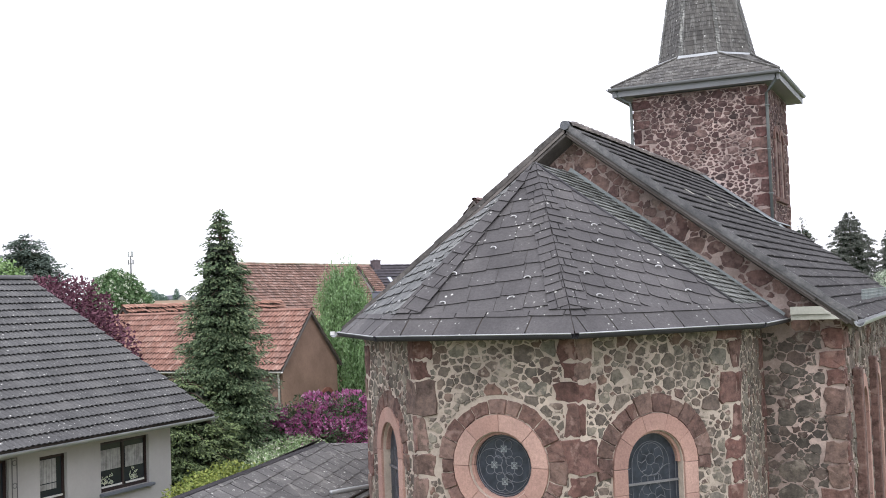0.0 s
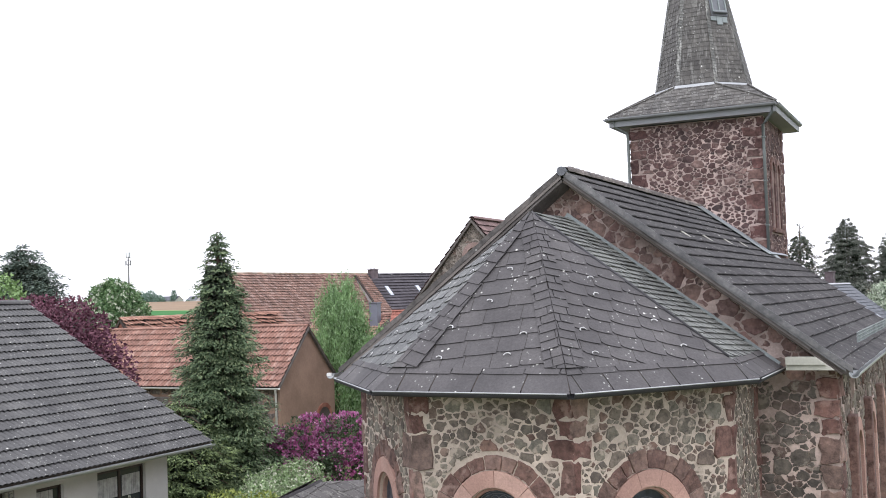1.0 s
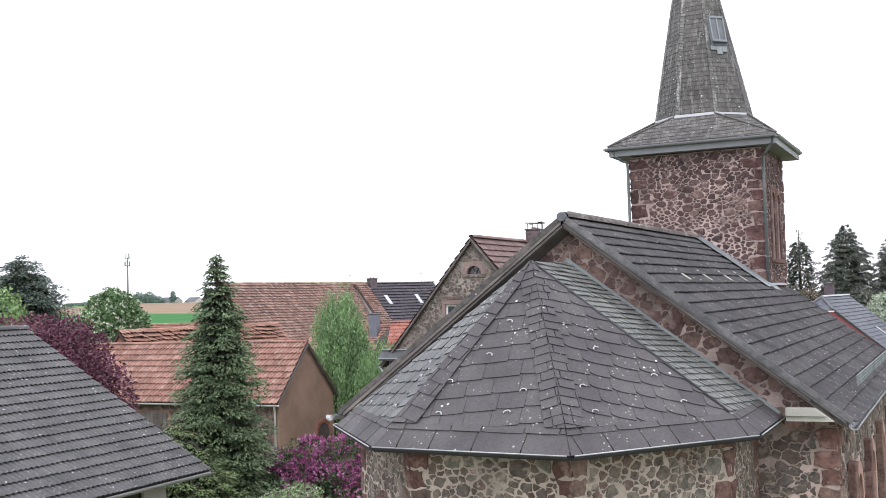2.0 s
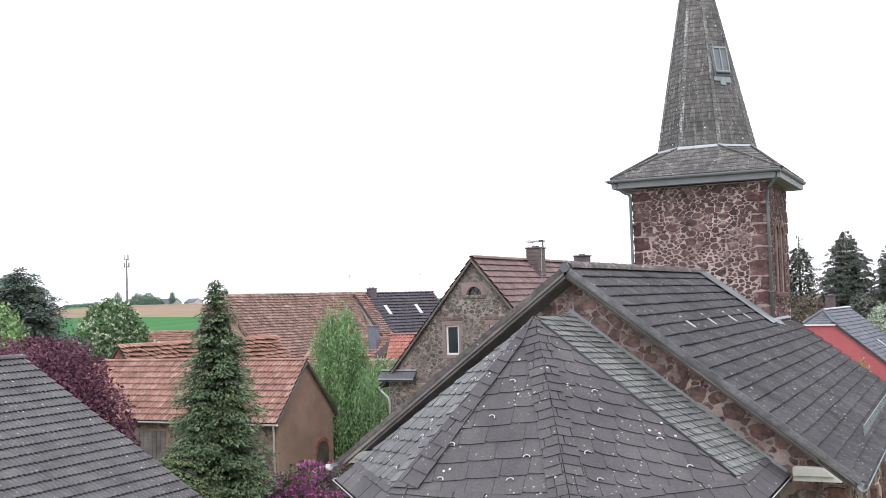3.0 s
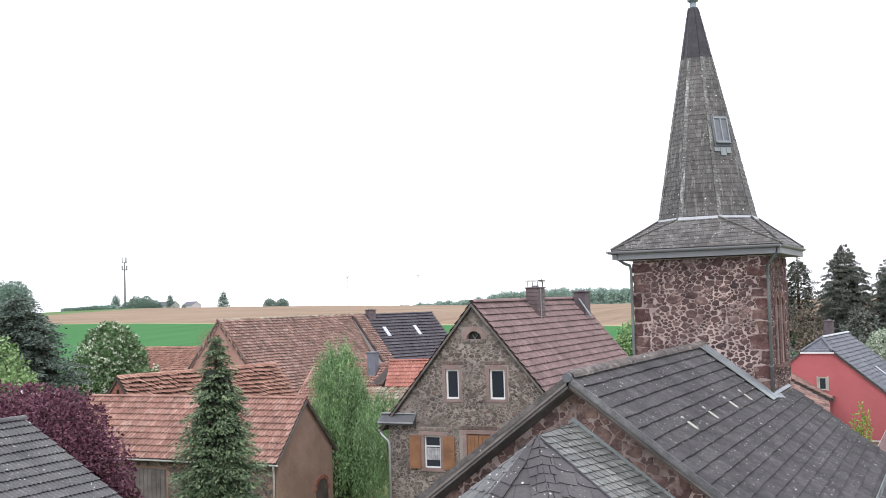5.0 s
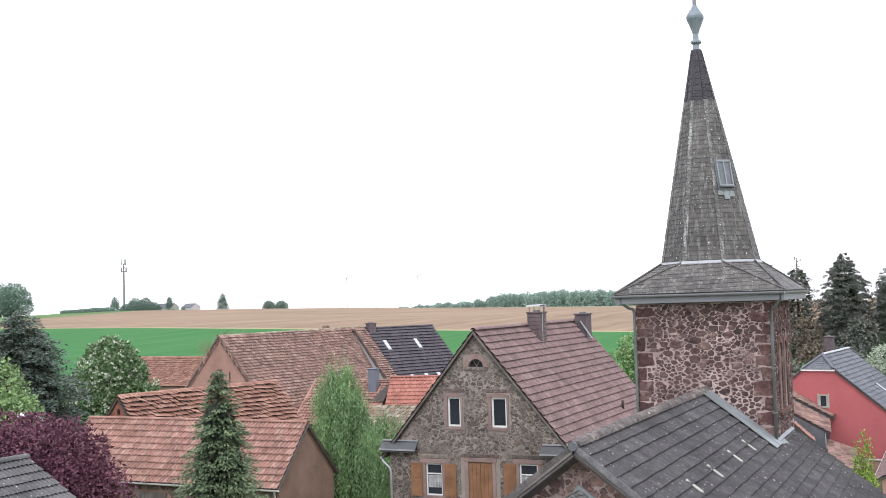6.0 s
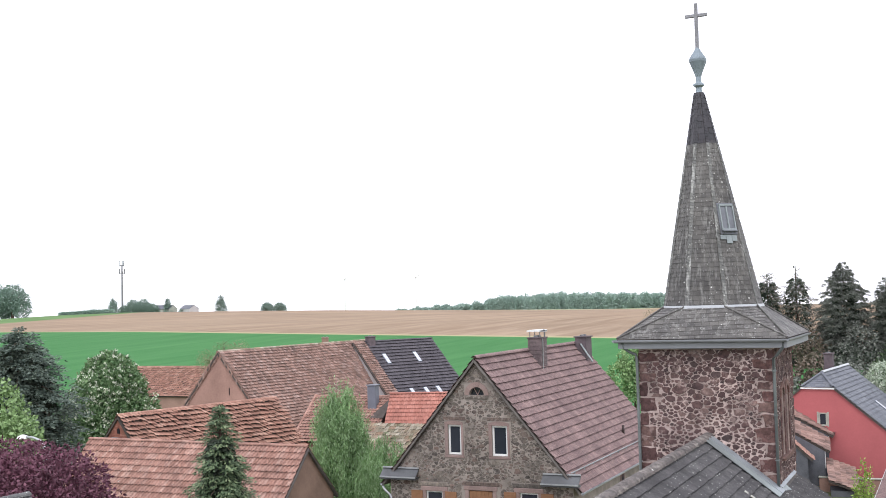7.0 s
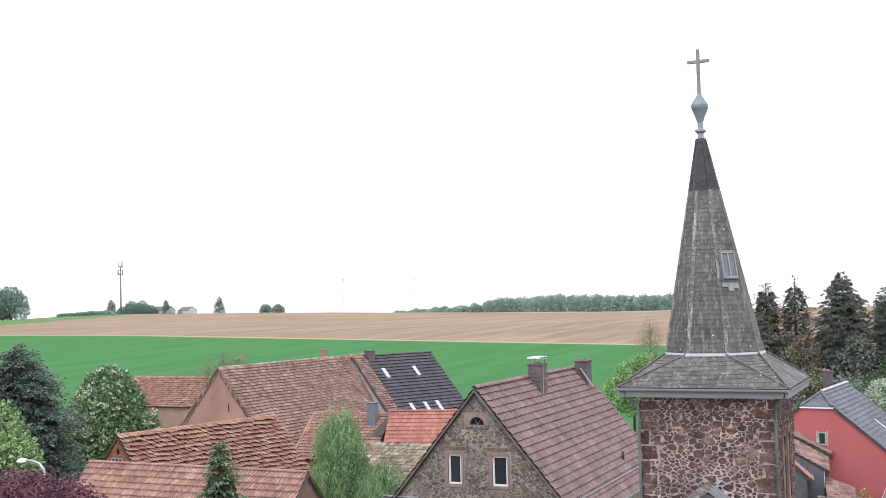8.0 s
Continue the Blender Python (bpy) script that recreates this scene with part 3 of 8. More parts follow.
def packed(rg, region, size, flat, spread, fine, reach):
    """Cells of a random rubble wall: large stones first, ever smaller ones in the gaps left between them, each cell bounded by its neighbours."""
    turn = 1 if poly_area(region) > 0 else -1
    xs, ys = [p[0] for p in region], [p[1] * flat for p in region]
    whole = abs(poly_area(region)) * flat
    inside = lambda x, y: all((x - ax) * (by - ay) * turn <= (y - ay) * (bx - ax) * turn + 1e-9 for (ax, ay), (bx, by) in zip(rim, rim[1:] + rim[:1]))
    rim = [(x, y * flat) for x, y in region]
    box_area = (max(xs) - min(xs)) * (max(ys) - min(ys))
    P, R, grid, cell = [], [], {}, size * 1.6
    near = lambda x, y: [i for gx in (-1, 0, 1) for gy in (-1, 0, 1) for i in grid.get((int(x // cell) + gx, int(y // cell) + gy), ())]
    for scale, share, tries in ((1.25, 0.14 * spread, 3.0), (0.9, 0.26, 3.0), (0.62, 0.24, 2.0), (0.4, 0.2, 1.2), (0.25, 0.12, 0.6))[:fine]:
        r0, filled = size * 0.55 * scale, 0.0
        for _ in range(int(box_area / (r0 * r0) * tries)):
            if filled > share * whole:
                break
            r = r0 * rg.uniform(0.82, 1.22)
            x, y = rg.uniform(min(xs), max(xs)), rg.uniform(min(ys), max(ys))
            if not inside(x, y) or any(math.hypot(P[i][0] - x, P[i][1] - y) < (R[i] + r) * 0.84 for i in near(x, y)):
                continue
            grid.setdefault((int(x // cell), int(y // cell)), []).append(len(R))
            P.append((x, y)), R.append(r)
            filled += math.pi * r * r
    cells = []
    for i in range(len(R)):
        (x, y), r = P[i], R[i]
        start, n = rg.uniform(0, 6.28), rg.choice((6, 7, 8))
        out = [r * reach * rg.uniform(1.3, 2.3) for _ in range(n)]
        poly = [(x + q * math.cos(start + k * 2 * math.pi / n), y + q * math.sin(start + k * 2 * math.pi / n)) for k, q in enumerate(out)]
        for j in near(x, y):
            d = math.hypot(P[j][0] - x, P[j][1] - y)
            if j == i or d > (r + R[j]) * 2.3 * reach:
                continue
            nx, ny = (P[j][0] - x) / d, (P[j][1] - y) / d
            t = (d * d + r * r - R[j] ** 2) / (2 * d)
            poly = cut_poly(poly, x + nx * t, y + ny * t, nx, ny)
            if len(poly) < 3:
                break
        poly = [(px, py / flat) for px, py in poly]
        for k in range(len(region)):
            (ax, ay), (bx, by) = region[k], region[(k + 1) % len(region)]
            poly = cut_poly(poly, ax, ay, (by - ay) * turn, (ax - bx) * turn) if len(poly) > 2 else poly
        if len(poly) > 2:
            cells.append(poly)
    return cells


def rubble(parent, m, region, size, gap, depth, material, trim=None, singles=0, flat=1.25, name="stone", seed=1, spread=1.0, order=None, empty=0.06, chop=0.1, fine=5, broken=0.6, bite=0.56, reach=1.0):
    """Random rubble over a convex region of the wall of m, with uneven mortar joints.
    gap: joint width, or a function of the place; trim(poly) cuts a stone back from dressed work; singles: how many are pieces of their own."""
    rg = random.Random(seed)
    done = packed(rg, region, size, flat, spread, fine, reach)
    if order:
        done.sort(key=lambda q: order(sum(p[0] for p in q) / len(q), sum(p[1] for p in q) / len(q)))
    heap, made = ([], []), 0
    for poly in done:
        cx, cy = sum(p[0] for p in poly) / len(poly), sum(p[1] for p in poly) / len(poly)
        g = gap(cx, cy) if callable(gap) else gap
        if trim:
            poly = trim(poly, g)
            if len(poly) < 3:
                continue
        whole = list(poly)
        turn = 1 if poly_area(poly) > 0 else -1
        for i in range(len(whole)):
            (ax, ay), (bx, by) = whole[i], whole[(i + 1) % len(whole)]
            l = math.hypot(bx - ax, by - ay)
            if l < 1e-6:
                continue
            nx, ny = (by - ay) / l * turn, (ax - bx) / l * turn
            e = g * 0.5 * rg.choice((0.25, 0.6, 1.0, 1.0, 1.5, 2.0))
            poly = cut_poly(poly, ax - nx * e, ay - ny * e, nx, ny)
            if len(poly) < 3:
                break
        if len(poly) < 3 or abs(poly_area(poly)) < size * size * 0.012 or rg.random() < empty * (abs(poly_area(poly)) < size * size * 0.35) * 3:
            continue
        # now and then a corner is broken off
        for _ in range(2):
            if rg.random() > broken:
                continue
            q = rg.choice(poly)
            cx, cy = sum(p[0] for p in poly) / len(poly), sum(p[1] for p in poly) / len(poly)
            dx, dy = q[0] - cx, q[1] - cy
            f = rg.uniform(bite, 0.85)
            cut = cut_poly(poly, cx + dx * f, cy + dy * f, dx, dy)
            poly = cut if len(cut) > 2 else poly
        single = made < singles and abs(poly_area(poly)) > size * size * 0.2
        rough_stone(parent, m, poly, depth * rg.uniform(0.5, 1.3), material, name, rg, max(g * 0.42, size * 0.055), None if single else heap, chop)
        made += single
    if heap[0]:
        raw("stonework", heap[0], heap[1], material, parent, "", "stuff")


def trimmer(quoin_sets=(), rounds=(), holes=()):
    """Cuts rubble back from quoins (list, x0, direction), round work (x, y, r, and the height it springs from) and rectangles (x0, x1, y0, y1)."""
    def trim(poly, g):
        corner = [(*sorted((x0, x0 + d * (w + g * 0.4))), a, b) for taken, x0, d in quoin_sets for a, b, w in taken]
        for hx0, hx1, hy0, hy1 in (*holes, *corner):
            xs, ys = [p[0] for p in poly], [p[1] for p in poly]
            if max(xs) <= hx0 or min(xs) >= hx1 or max(ys) <= hy0 or min(ys) >= hy1:
                continue
            ways = [cut_poly(poly, hx0, 0, 1, 0), cut_poly(poly, hx1, 0, -1, 0), cut_poly(poly, 0, hy0, 0, 1), cut_poly(poly, 0, hy1, 0, -1)]
            poly = max(ways, key=lambda q: abs(poly_area(q)) if len(q) > 2 else 0.0)
            if len(poly) < 3:
                return poly
        for cx, cy, r, *foot in rounds:
            px, py = sum(p[0] for p in poly) / len(poly), sum(p[1] for p in poly) / len(poly)
            if foot and py < foot[0]:
                continue
            d = math.hypot(px - cx, py - cy)
            if d < 1e-6 or d > r + 0.8:
                continue
            dx, dy = (px - cx) / d, (py - cy) / d
            poly = cut_poly(poly, cx + dx * (r + g * 0.3), cy + dy * (r + g * 0.3), -dx, -dy)
            if len(poly) < 3:
                return poly
        return poly
    return trim


def rag_ring(parent, m, cx, cz, r0, r1, a0, a1, n, proud, material, seed=1, name="voussoir", rag=0.04, gap=0.012):
    """Rough wedge stones of an arch, uneven in width and length."""
    rg = random.Random(seed)
    cuts = [0.0]
    for _ in range(n):
        cuts.append(cuts[-1] + rg.uniform(0.6, 1.5))
    cuts = [radians(a0 + (a1 - a0) * c / cuts[-1]) for c in cuts]
    for s0, s1 in zip(cuts, cuts[1:]):
        e = gap / 2 / r1
        s0, s1 = s0 + e, s1 - e
        rr = r1 + rg.uniform(-rag, rag)
        mid = (s0 + s1) / 2
        pts = [(r0, s0), (rr, s0), (rr * 1.005, mid), (rr, s1), (r0, s1), (r0, mid)]
        rough_stone(parent, m, [(cx + r * math.cos(s), cz + r * math.sin(s)) for r, s in pts], proud * rg.uniform(0.7, 1.2), material, name, rg, 0.008, None, 0.05)


def ring(parent, m, cx, cz, r0, r1, a0, a1, n, z0, z1, material, name="voussoir", bev=0.008, gap=0.012, rag=0.0):
    """Wedge stones of an arch, each a piece of its own, from angle a0 to a1 (degrees)."""
    for i in range(n):
        s0, s1 = radians(a0 + (a1 - a0) * i / n), radians(a0 + (a1 - a0) * (i + 1) / n)
        g = gap / r1
        rr = r1 + rng.uniform(-rag, rag)
        bm = bmesh.new()
        k = 3
        rows = []
        for zz in (z0, z1):
            inner = [bm.verts.new((cx + r0 * math.cos(s), cz + r0 * math.sin(s), zz)) for s in [s0 + g + (s1 - s0 - 2 * g) * j / k for j in range(k + 1)]]
            outer = [bm.verts.new((cx + rr * math.cos(s), cz + rr * math.sin(s), zz)) for s in [s0 + g + (s1 - s0 - 2 * g) * j / k for j in range(k + 1)]]
            rows.append((inner, outer))
        (a, b), (c, d) = rows
        for j in range(k):
            bm.faces.new((c[j], c[j + 1], d[j + 1], d[j]))
            bm.faces.new((a[j + 1], a[j], b[j], b[j + 1]))
            bm.faces.new((a[j], a[j + 1], c[j + 1], c[j]))
            bm.faces.new((b[j + 1], b[j], d[j], d[j + 1]))
        bm.faces.new((a[0], c[0], d[0], b[0]))
        bm.faces.new((a[k], b[k], d[k], c[k]))
        bm.transform(m)
        part(name, bm, material, parent)


def gutter(parent, a, b, r, material, name="gutter"):
    """A half-round gutter from a to b, open above."""
    a, b = V3(a), V3(b)
    d = (b - a).normalized()
    s = d.cross(V3((0, 0, 1))).normalized()
    bm = bmesh.new()
    rows = []
    for rr in (r, r * 0.86):
        for p in (a, b):
            rows.append([bm.verts.new(p + s * rr * math.cos(math.pi + k * math.pi / 8) + V3((0, 0, rr * math.sin(math.pi + k * math.pi / 8)))) for k in range(9)])
    o0, o1, i0, i1 = rows
    for k in range(8):
        bm.faces.new((o0[k], o0[k + 1], o1[k + 1], o1[k]))
        bm.faces.new((i0[k + 1], i0[k], i1[k], i1[k + 1]))
        bm.faces.new((o0[k + 1], o0[k], i0[k], i0[k + 1]))
        bm.faces.new((o1[k], o1[k + 1], i1[k + 1], i1[k]))
    for k in (0, 8):
        bm.faces.new((o0[k], o1[k], i1[k], i0[k]))
    return part(name, bm, material, parent)


def pipe(parent, pts, r, material, name="downpipe"):
    bm = bmesh.new()
    tube(bm, pts, r, 8)
    return part(name, bm, material, parent, smooth=True)

# ---------------- ground ----------------
def land(s, u):
    """Height of the ground at a distance s along the valley line and u to its right."""
    def lerp(v, table):
        for (a, p), (b, q) in zip(table, table[1:]):
            if v <= b:
                k = min(1, max(0, (v - a) / (b - a)))
                return p + (q - p) * k
        return table[-1][1]
    CREST = [(-520, 5.0), (-290, 7.2), (-232, 9.6), (-205, 10.9), (-170, 10.7), (-120, 9.9), (-60, 8.8), (5, 6.9), (104, 4.9), (420, 4.0), (2000, 3.0)]
    far = lerp(u, CREST)
    CLIMB = [(-900, 0), (95, 0), (290, 6.3), (640, far), (760, far - 2.5), (1150, far - 18.0), (5000, -110)]
    return lerp(s, CLIMB)


def ground():
    eye, ax, ux = V3((5.45, -15.97, 0)), V3((-0.4307, 0.9025, 0)), V3((0.9025, 0.4307, 0))
    S = [-900, -300, -60, 30, 95] + [95 + 12 * k for k in range(1, 60)] + [830, 900, 1000, 1150, 1500, 2200, 3200, 4800]
    U = [-4500, -2500, -1400] + [-900 + 40 * k for k in range(46)] + [1400, 2500, 4500]
    verts = [eye + ax * s + ux * u + V3((0, 0, land(s, u))) for s in S for u in U]
    n = len(U)
    faces = [(i * n + j, i * n + j + 1, (i + 1) * n + j + 1, (i + 1) * n + j) for i in range(len(S) - 1) for j in range(n - 1)]
    ob = raw("ground", verts, faces, ground_mat, None)
    ob.data.shade_smooth()
    tagged(ob, "village ground rising to green crop and bare brown fields", "ground", "", "structure")


ground()

# ---------------- church ----------------
church = thing("church", "small rubble-stone village church with slate apse and pointed spire", "church")
RIDGE, SLOPE = 8.55, 0.752            # nave ridge height, fall per metre
NAVE_X, NAVE_Y = 3.82, 12.1

nave_wall = part("nave_wall", panel([(-NAVE_X, 0), (NAVE_X, 0), (NAVE_X, 5.5), (0, 8.37), (-NAVE_X, 5.5)], [], 0.5, frame_of((0, 0.28, 0), (1, 0, 0), (0, 0, 1))), pink_mortar, church, "gable wall of red rubble with pinkish mortar")
side = frame_of((NAVE_X, 0.29, 0), (0, 1, 0), (0, 0, 1))
NAVE_WINDOWS = [2.6, 5.4, 8.2]
side_wall = part("side_wall", panel(rect(0.49, NAVE_Y - 0.3, 0, 5.46), [arch(c, 0.45, 1.9, 3.9) for c in NAVE_WINDOWS], 0.5, side), pink_mortar, church)
block("back_wall", (-NAVE_X, NAVE_X, NAVE_Y - 0.4, NAVE_Y, 0, 5.46), pink_mortar, church)
block("far_side_wall", (-NAVE_X, -NAVE_X + 0.5, 0.8, NAVE_Y - 0.42, 0, 5.46), pink_mortar, church)

# nave roof: boards, tiles, verge, ridge
nave_roof = part("nave_roof", bmesh.new(), grey_wood, church)
bm = bmesh.new()
EAVE = 4.04
for sx in (1, -1):
    p = [(0, 0, RIDGE), (sx * EAVE, 0, RIDGE - SLOPE * EAVE), (sx * EAVE, NAVE_Y + 0.2, RIDGE - SLOPE * EAVE), (0, NAVE_Y + 0.2, RIDGE)]
    slab(bm, p if sx > 0 else p[::-1], 0.09)
bmesh.ops.recalc_face_normals(bm, faces=bm.faces)
bm.to_mesh(nave_roof.data)
bm.free()
fall = V3((1, 0, -SLOPE)).normalized()
LEN = EAVE / fall.x
in_tower = lambda a, b: 9.5 < a + 0.02 < 12.7 and b * fall.x < 1.56


# apse
APSE_Z, APEX = 5.58, (0.0, -1.43, 7.86)
EAVES = [(-3.05, 0.27), (-3.02, -1.78), (-1.27, -3.82), (1.37, -4.03), (3.05, -1.83), (3.05, 0.27)]
WALLS = [(-2.72, 0.3), (-2.72, -1.68), (-0.97, -3.5), (1.22, -3.6), (2.72, -1.66), (2.72, 0.3)]
apse_roof = part("apse_roof", bmesh.new(), dark_wood, church)
bm = bmesh.new()
top = V3(APEX)
back = V3((0, 0.27, APEX[2]))
for i in range(5):
    a, b = V3((*EAVES[i], APSE_Z)), V3((*EAVES[i + 1], APSE_Z))
    f = [a, b, top] if i in (1, 2, 3) else ([a, b, top, back] if i == 0 else [a, b, back, top])
    bm.faces.new([bm.verts.new(p) for p in f])
bmesh.ops.remove_doubles(bm, verts=bm.verts, dist=0.001)
bmesh.ops.recalc_face_normals(bm, faces=bm.faces)
bmesh.ops.solidify(bm, geom=bm.faces[:], thickness=0.05)
bm.to_mesh(apse_roof.data)
bm.free()

APSE_FACES = []
for i in range(5):
    a, b = V3((*WALLS[i], 0)), V3((*WALLS[i + 1], 0))
    L = (b - a).length
    m = frame_of(a, b - a, (0, 0, 1))
    holes, kind = [], None
    if i == 1:
        holes, kind = [arch(1.30, 0.42, 2.3, 3.9)], ("arch", 1.30, 3.9)
    if i == 2:
        holes, kind = [disc(1.17, 3.93, 0.42)], ("round", 1.17, 3.93)
    if i == 3:
        holes, kind = [arch(1.1, 0.42, 2.3, 3.88)], ("arch", 1.1, 3.88)
    wall = panel(rect(0, L, 0, APSE_Z - 0.02), holes, 0.45, Matrix())
    for v in wall.verts:                     # mitre the ends against the neighbours
        if v.co.z < -0.4 and i not in (0,) and v.co.x < 0.01:
            v.co.x += 0.19
        if v.co.z < -0.4 and i not in (4,) and v.co.x > L - 0.01:
            v.co.x -= 0.19
    wall.transform(m)
    w = part("apse_wall", wall, pale_mortar, church, "wall of grey rubble in pale mortar")
    APSE_FACES.append((w, m, L, kind))

# tower
TX0, TX1, TY0, TY1, TTOP = -1.56, 1.52, 9.55, 12.55, 10.62
TOWER = []
for p, q in (((TX0, TY0), (TX1, TY0)), ((TX1, TY0), (TX1, TY1)), ((TX1, TY1), (TX0, TY1)), ((TX0, TY1), (TX0, TY0))):
    a, b = V3((*p, 0)), V3((*q, 0))
    m = frame_of(a, b - a, (0, 0, 1))
    L = (b - a).length
    holes = [arch(L / 2 - 0.38, 0.2, 8.1, 9.45), arch(L / 2 + 0.38, 0.2, 8.1, 9.45)] if p == (TX1, TY0) else []
    e = 0.0 if p[1] == q[1] else 0.402
    w = part("tower_wall", panel(rect(e, L - e, 0, TTOP), holes, 0.4, m), tower_mortar, church, "dark red rubble tower wall")
    TOWER.append((w, m, L))

# tower eaves, skirt roof, spire
EX, EY0, EY1, EZ = 1.9, 9.27, 13.17, 10.86
ECX, ECY = -0.06, 11.22
eave_board = part("eave_board", panel(rect(-1.93, 1.93, -1.93, 1.93), [rect(-1.4, 1.4, -1.4, 1.4)], 0.19, Matrix.Translation((ECX, ECY, EZ - 0.03))), grey_paint, church, "grey painted boxed eaves")
OCT = [(1.12 / math.cos(radians(22.5)) * math.cos(radians(22.5 + 45 * k)), 1.12 / math.cos(radians(22.5)) * math.sin(radians(22.5 + 45 * k))) for k in range(8)]
SB, SBX, SBY = 11.57, -0.1, 11.25
skirt = bmesh.new()
cor = [V3((ECX + sx * 1.95, ECY + sy * 1.95, EZ)) for sx, sy in ((1, 1), (-1, 1), (-1, -1), (1, -1))]
oct_v = [V3((SBX + x, SBY + y, SB)) for x, y in OCT]
SKIRT = []
for k in range(4):
    c, d = cor[k], cor[(k + 1) % 4]
    SKIRT.append((c, oct_v[2 * k + 1], oct_v[2 * k]))
    SKIRT.append((c, d, oct_v[(2 * k + 2) % 8], oct_v[2 * k + 1]))
for f in SKIRT:
    slab(skirt, f, 0.04)
skirt_roof = part("skirt_roof", skirt, dark_wood, church)
TIP = V3((-0.25, 11.25, 16.9))
spire_core = bmesh.new()
lo = [spire_core.verts.new(p) for p in oct_v]
hi = [spire_core.verts.new(TIP + V3((x, y, 0)) * 0.1) for x, y in OCT]
for k in range(8):
    spire_core.faces.new((lo[k], lo[(k + 1) % 8], hi[(k + 1) % 8], hi[k]))
spire_core.faces.new(lo[::-1]), spire_core.faces.new(hi)
spire = part("spire", spire_core, dark_wood, church)

# ---------------- church: roofs ----------------
FINE = [(0.0, 0.003)] + [((k + 0.5) / 12, 0.027 if k % 2 else 0.0) for k in range(12)] + [(1.0, 0.003)]
over_roof = V3((SLOPE, 0, 1)).normalized()
tile_field(nave_roof, (0.0, -0.04, RIDGE + 0.012), (0, 1, 0), fall, 12.3, LEN + 0.05, 0.31, 0.25, FINE, nave_tile_mat, 300, lambda a, b: a + abs(b - 2.0) * 0.6, skip=in_tower, lift=0.05, rough=0.006)
tile_field(nave_roof, (0.0, -0.04, RIDGE + 0.012), (0, 1, 0), V3((-1, 0, -SLOPE)), 12.3, LEN + 0.05, 0.31, 0.3, FINE, nave_tile_mat, 0, skip=in_tower, lift=0.034)
ridge_tiles(nave_roof, (0, -0.02, RIDGE + 0.03), (0, 9.5, RIDGE + 0.03), 0.1, 0.27, ridge_mat, flare=1.45)

# verge boards and ridge end
for sx in (1, -1):
    n = 9
    for k in range(n):                      # overlapping pieces on the verge, each a step above the next
        x0, x1 = 0.05 + k * (EAVE - 0.05) / n, 0.05 + (k + 1) * (EAVE - 0.05) / n + 0.03
        z = lambda x: RIDGE - SLOPE * x
        pts = [(sx * x0, -0.07, z(x0) + 0.07), (sx * x1, -0.078, z(x1) + 0.09), (sx * x1, -0.078, z(x1) - 0.01), (sx * x0, -0.07, z(x0) - 0.02)]
        piece = bmesh.new()
        slab(piece, pts if sx < 0 else pts[::-1], 0.02)
        part("verge_slate", piece, verge_mat if sx > 0 else worn_verge, nave_roof)
    bm = bmesh.new()
    pts = [(sx * 0.02, -0.04, RIDGE - 0.11), (sx * (EAVE - 0.1), -0.04, RIDGE - 0.11 - SLOPE * (EAVE - 0.1)), (sx * (EAVE - 0.1), 0.27, RIDGE - 0.11 - SLOPE * (EAVE - 0.1)), (sx * 0.02, 0.27, RIDGE - 0.11)]
    slab(bm, pts if sx > 0 else pts[::-1], 0.03)
    # the right soffit is darker: shade under the verge put into its colour
    part("soffit", bm, dark_wood if sx > 0 else grey_wood, nave_roof)
    bm = bmesh.new()
    deep = 0.055 if sx > 0 else 0.085
    pts = [(sx * 0.02, -0.066, RIDGE - 0.02), (sx * (EAVE - 0.06), -0.066, RIDGE - 0.02 - SLOPE * (EAVE - 0.06)), (sx * (EAVE - 0.06), -0.066, RIDGE - deep - SLOPE * (EAVE - 0.06)), (sx * 0.02, -0.066, RIDGE - deep)]
    slab(bm, pts if sx < 0 else pts[::-1], 0.022)
    # fillet added to fill the overhang's gap, with its shade in the colour
    fillet = bmesh.new()
    cut = EAVE - 0.5
    pts = [(sx * 0.02, -0.04, RIDGE - deep - 0.004), (sx * cut, -0.04, RIDGE - deep - 0.004 - SLOPE * cut), (sx * cut, 0.279, RIDGE - deep - 0.1 - SLOPE * cut), (sx * 0.02, 0.279, RIDGE - deep - 0.1)]
    slab(fillet, pts if sx > 0 else pts[::-1], 0.04)
    part("verge_fillet", fillet, shade_fillet, nave_roof, "added fillet under the verge, coloured dark for the shade there")
    part("barge_board", bm, verge_mat if sx > 0 else barge_wood, nave_roof, "weathered grey barge board")
bm = bmesh.new()
tube(bm, [(0, -0.1, RIDGE + 0.03), (0, 0.1, RIDGE + 0.03)], 0.072, 14)
part("ridge_end_cap", bm, dull_lead, nave_roof, "round grey metal ridge end")

# rooflights of glass tiles, flashings, snow guard, gutter
def on_roof(x, y, h=0.0):
    return V3((x, y, RIDGE - SLOPE * x)) + over_roof * h


for y in (2.2, 3.85, 5.75, 7.35):
    bm = bmesh.new()
    slab(bm, [on_roof(1.12, y, 0.072), on_roof(1.4, y, 0.078), on_roof(1.4, y + 0.13, 0.078), on_roof(1.12, y + 0.13, 0.072)], 0.012)
    part("glass_tile", bm, cream_board, nave_roof, "pale translucent roof tile")


def strip(name, a, b, w, material, parent, nrm, thick=0.012, label=""):
    """A flat metal strip from a to b, w wide to the side given by nrm x direction."""
    a, b, nrm = V3(a), V3(b), V3(nrm).normalized()
    s = nrm.cross(b - a).normalized() * w
    bm = bmesh.new()
    slab(bm, [a, b, b + s, a + s], thick)
    bmesh.ops.recalc_face_normals(bm, faces=bm.faces)
    return part(name, bm, material, parent, label)


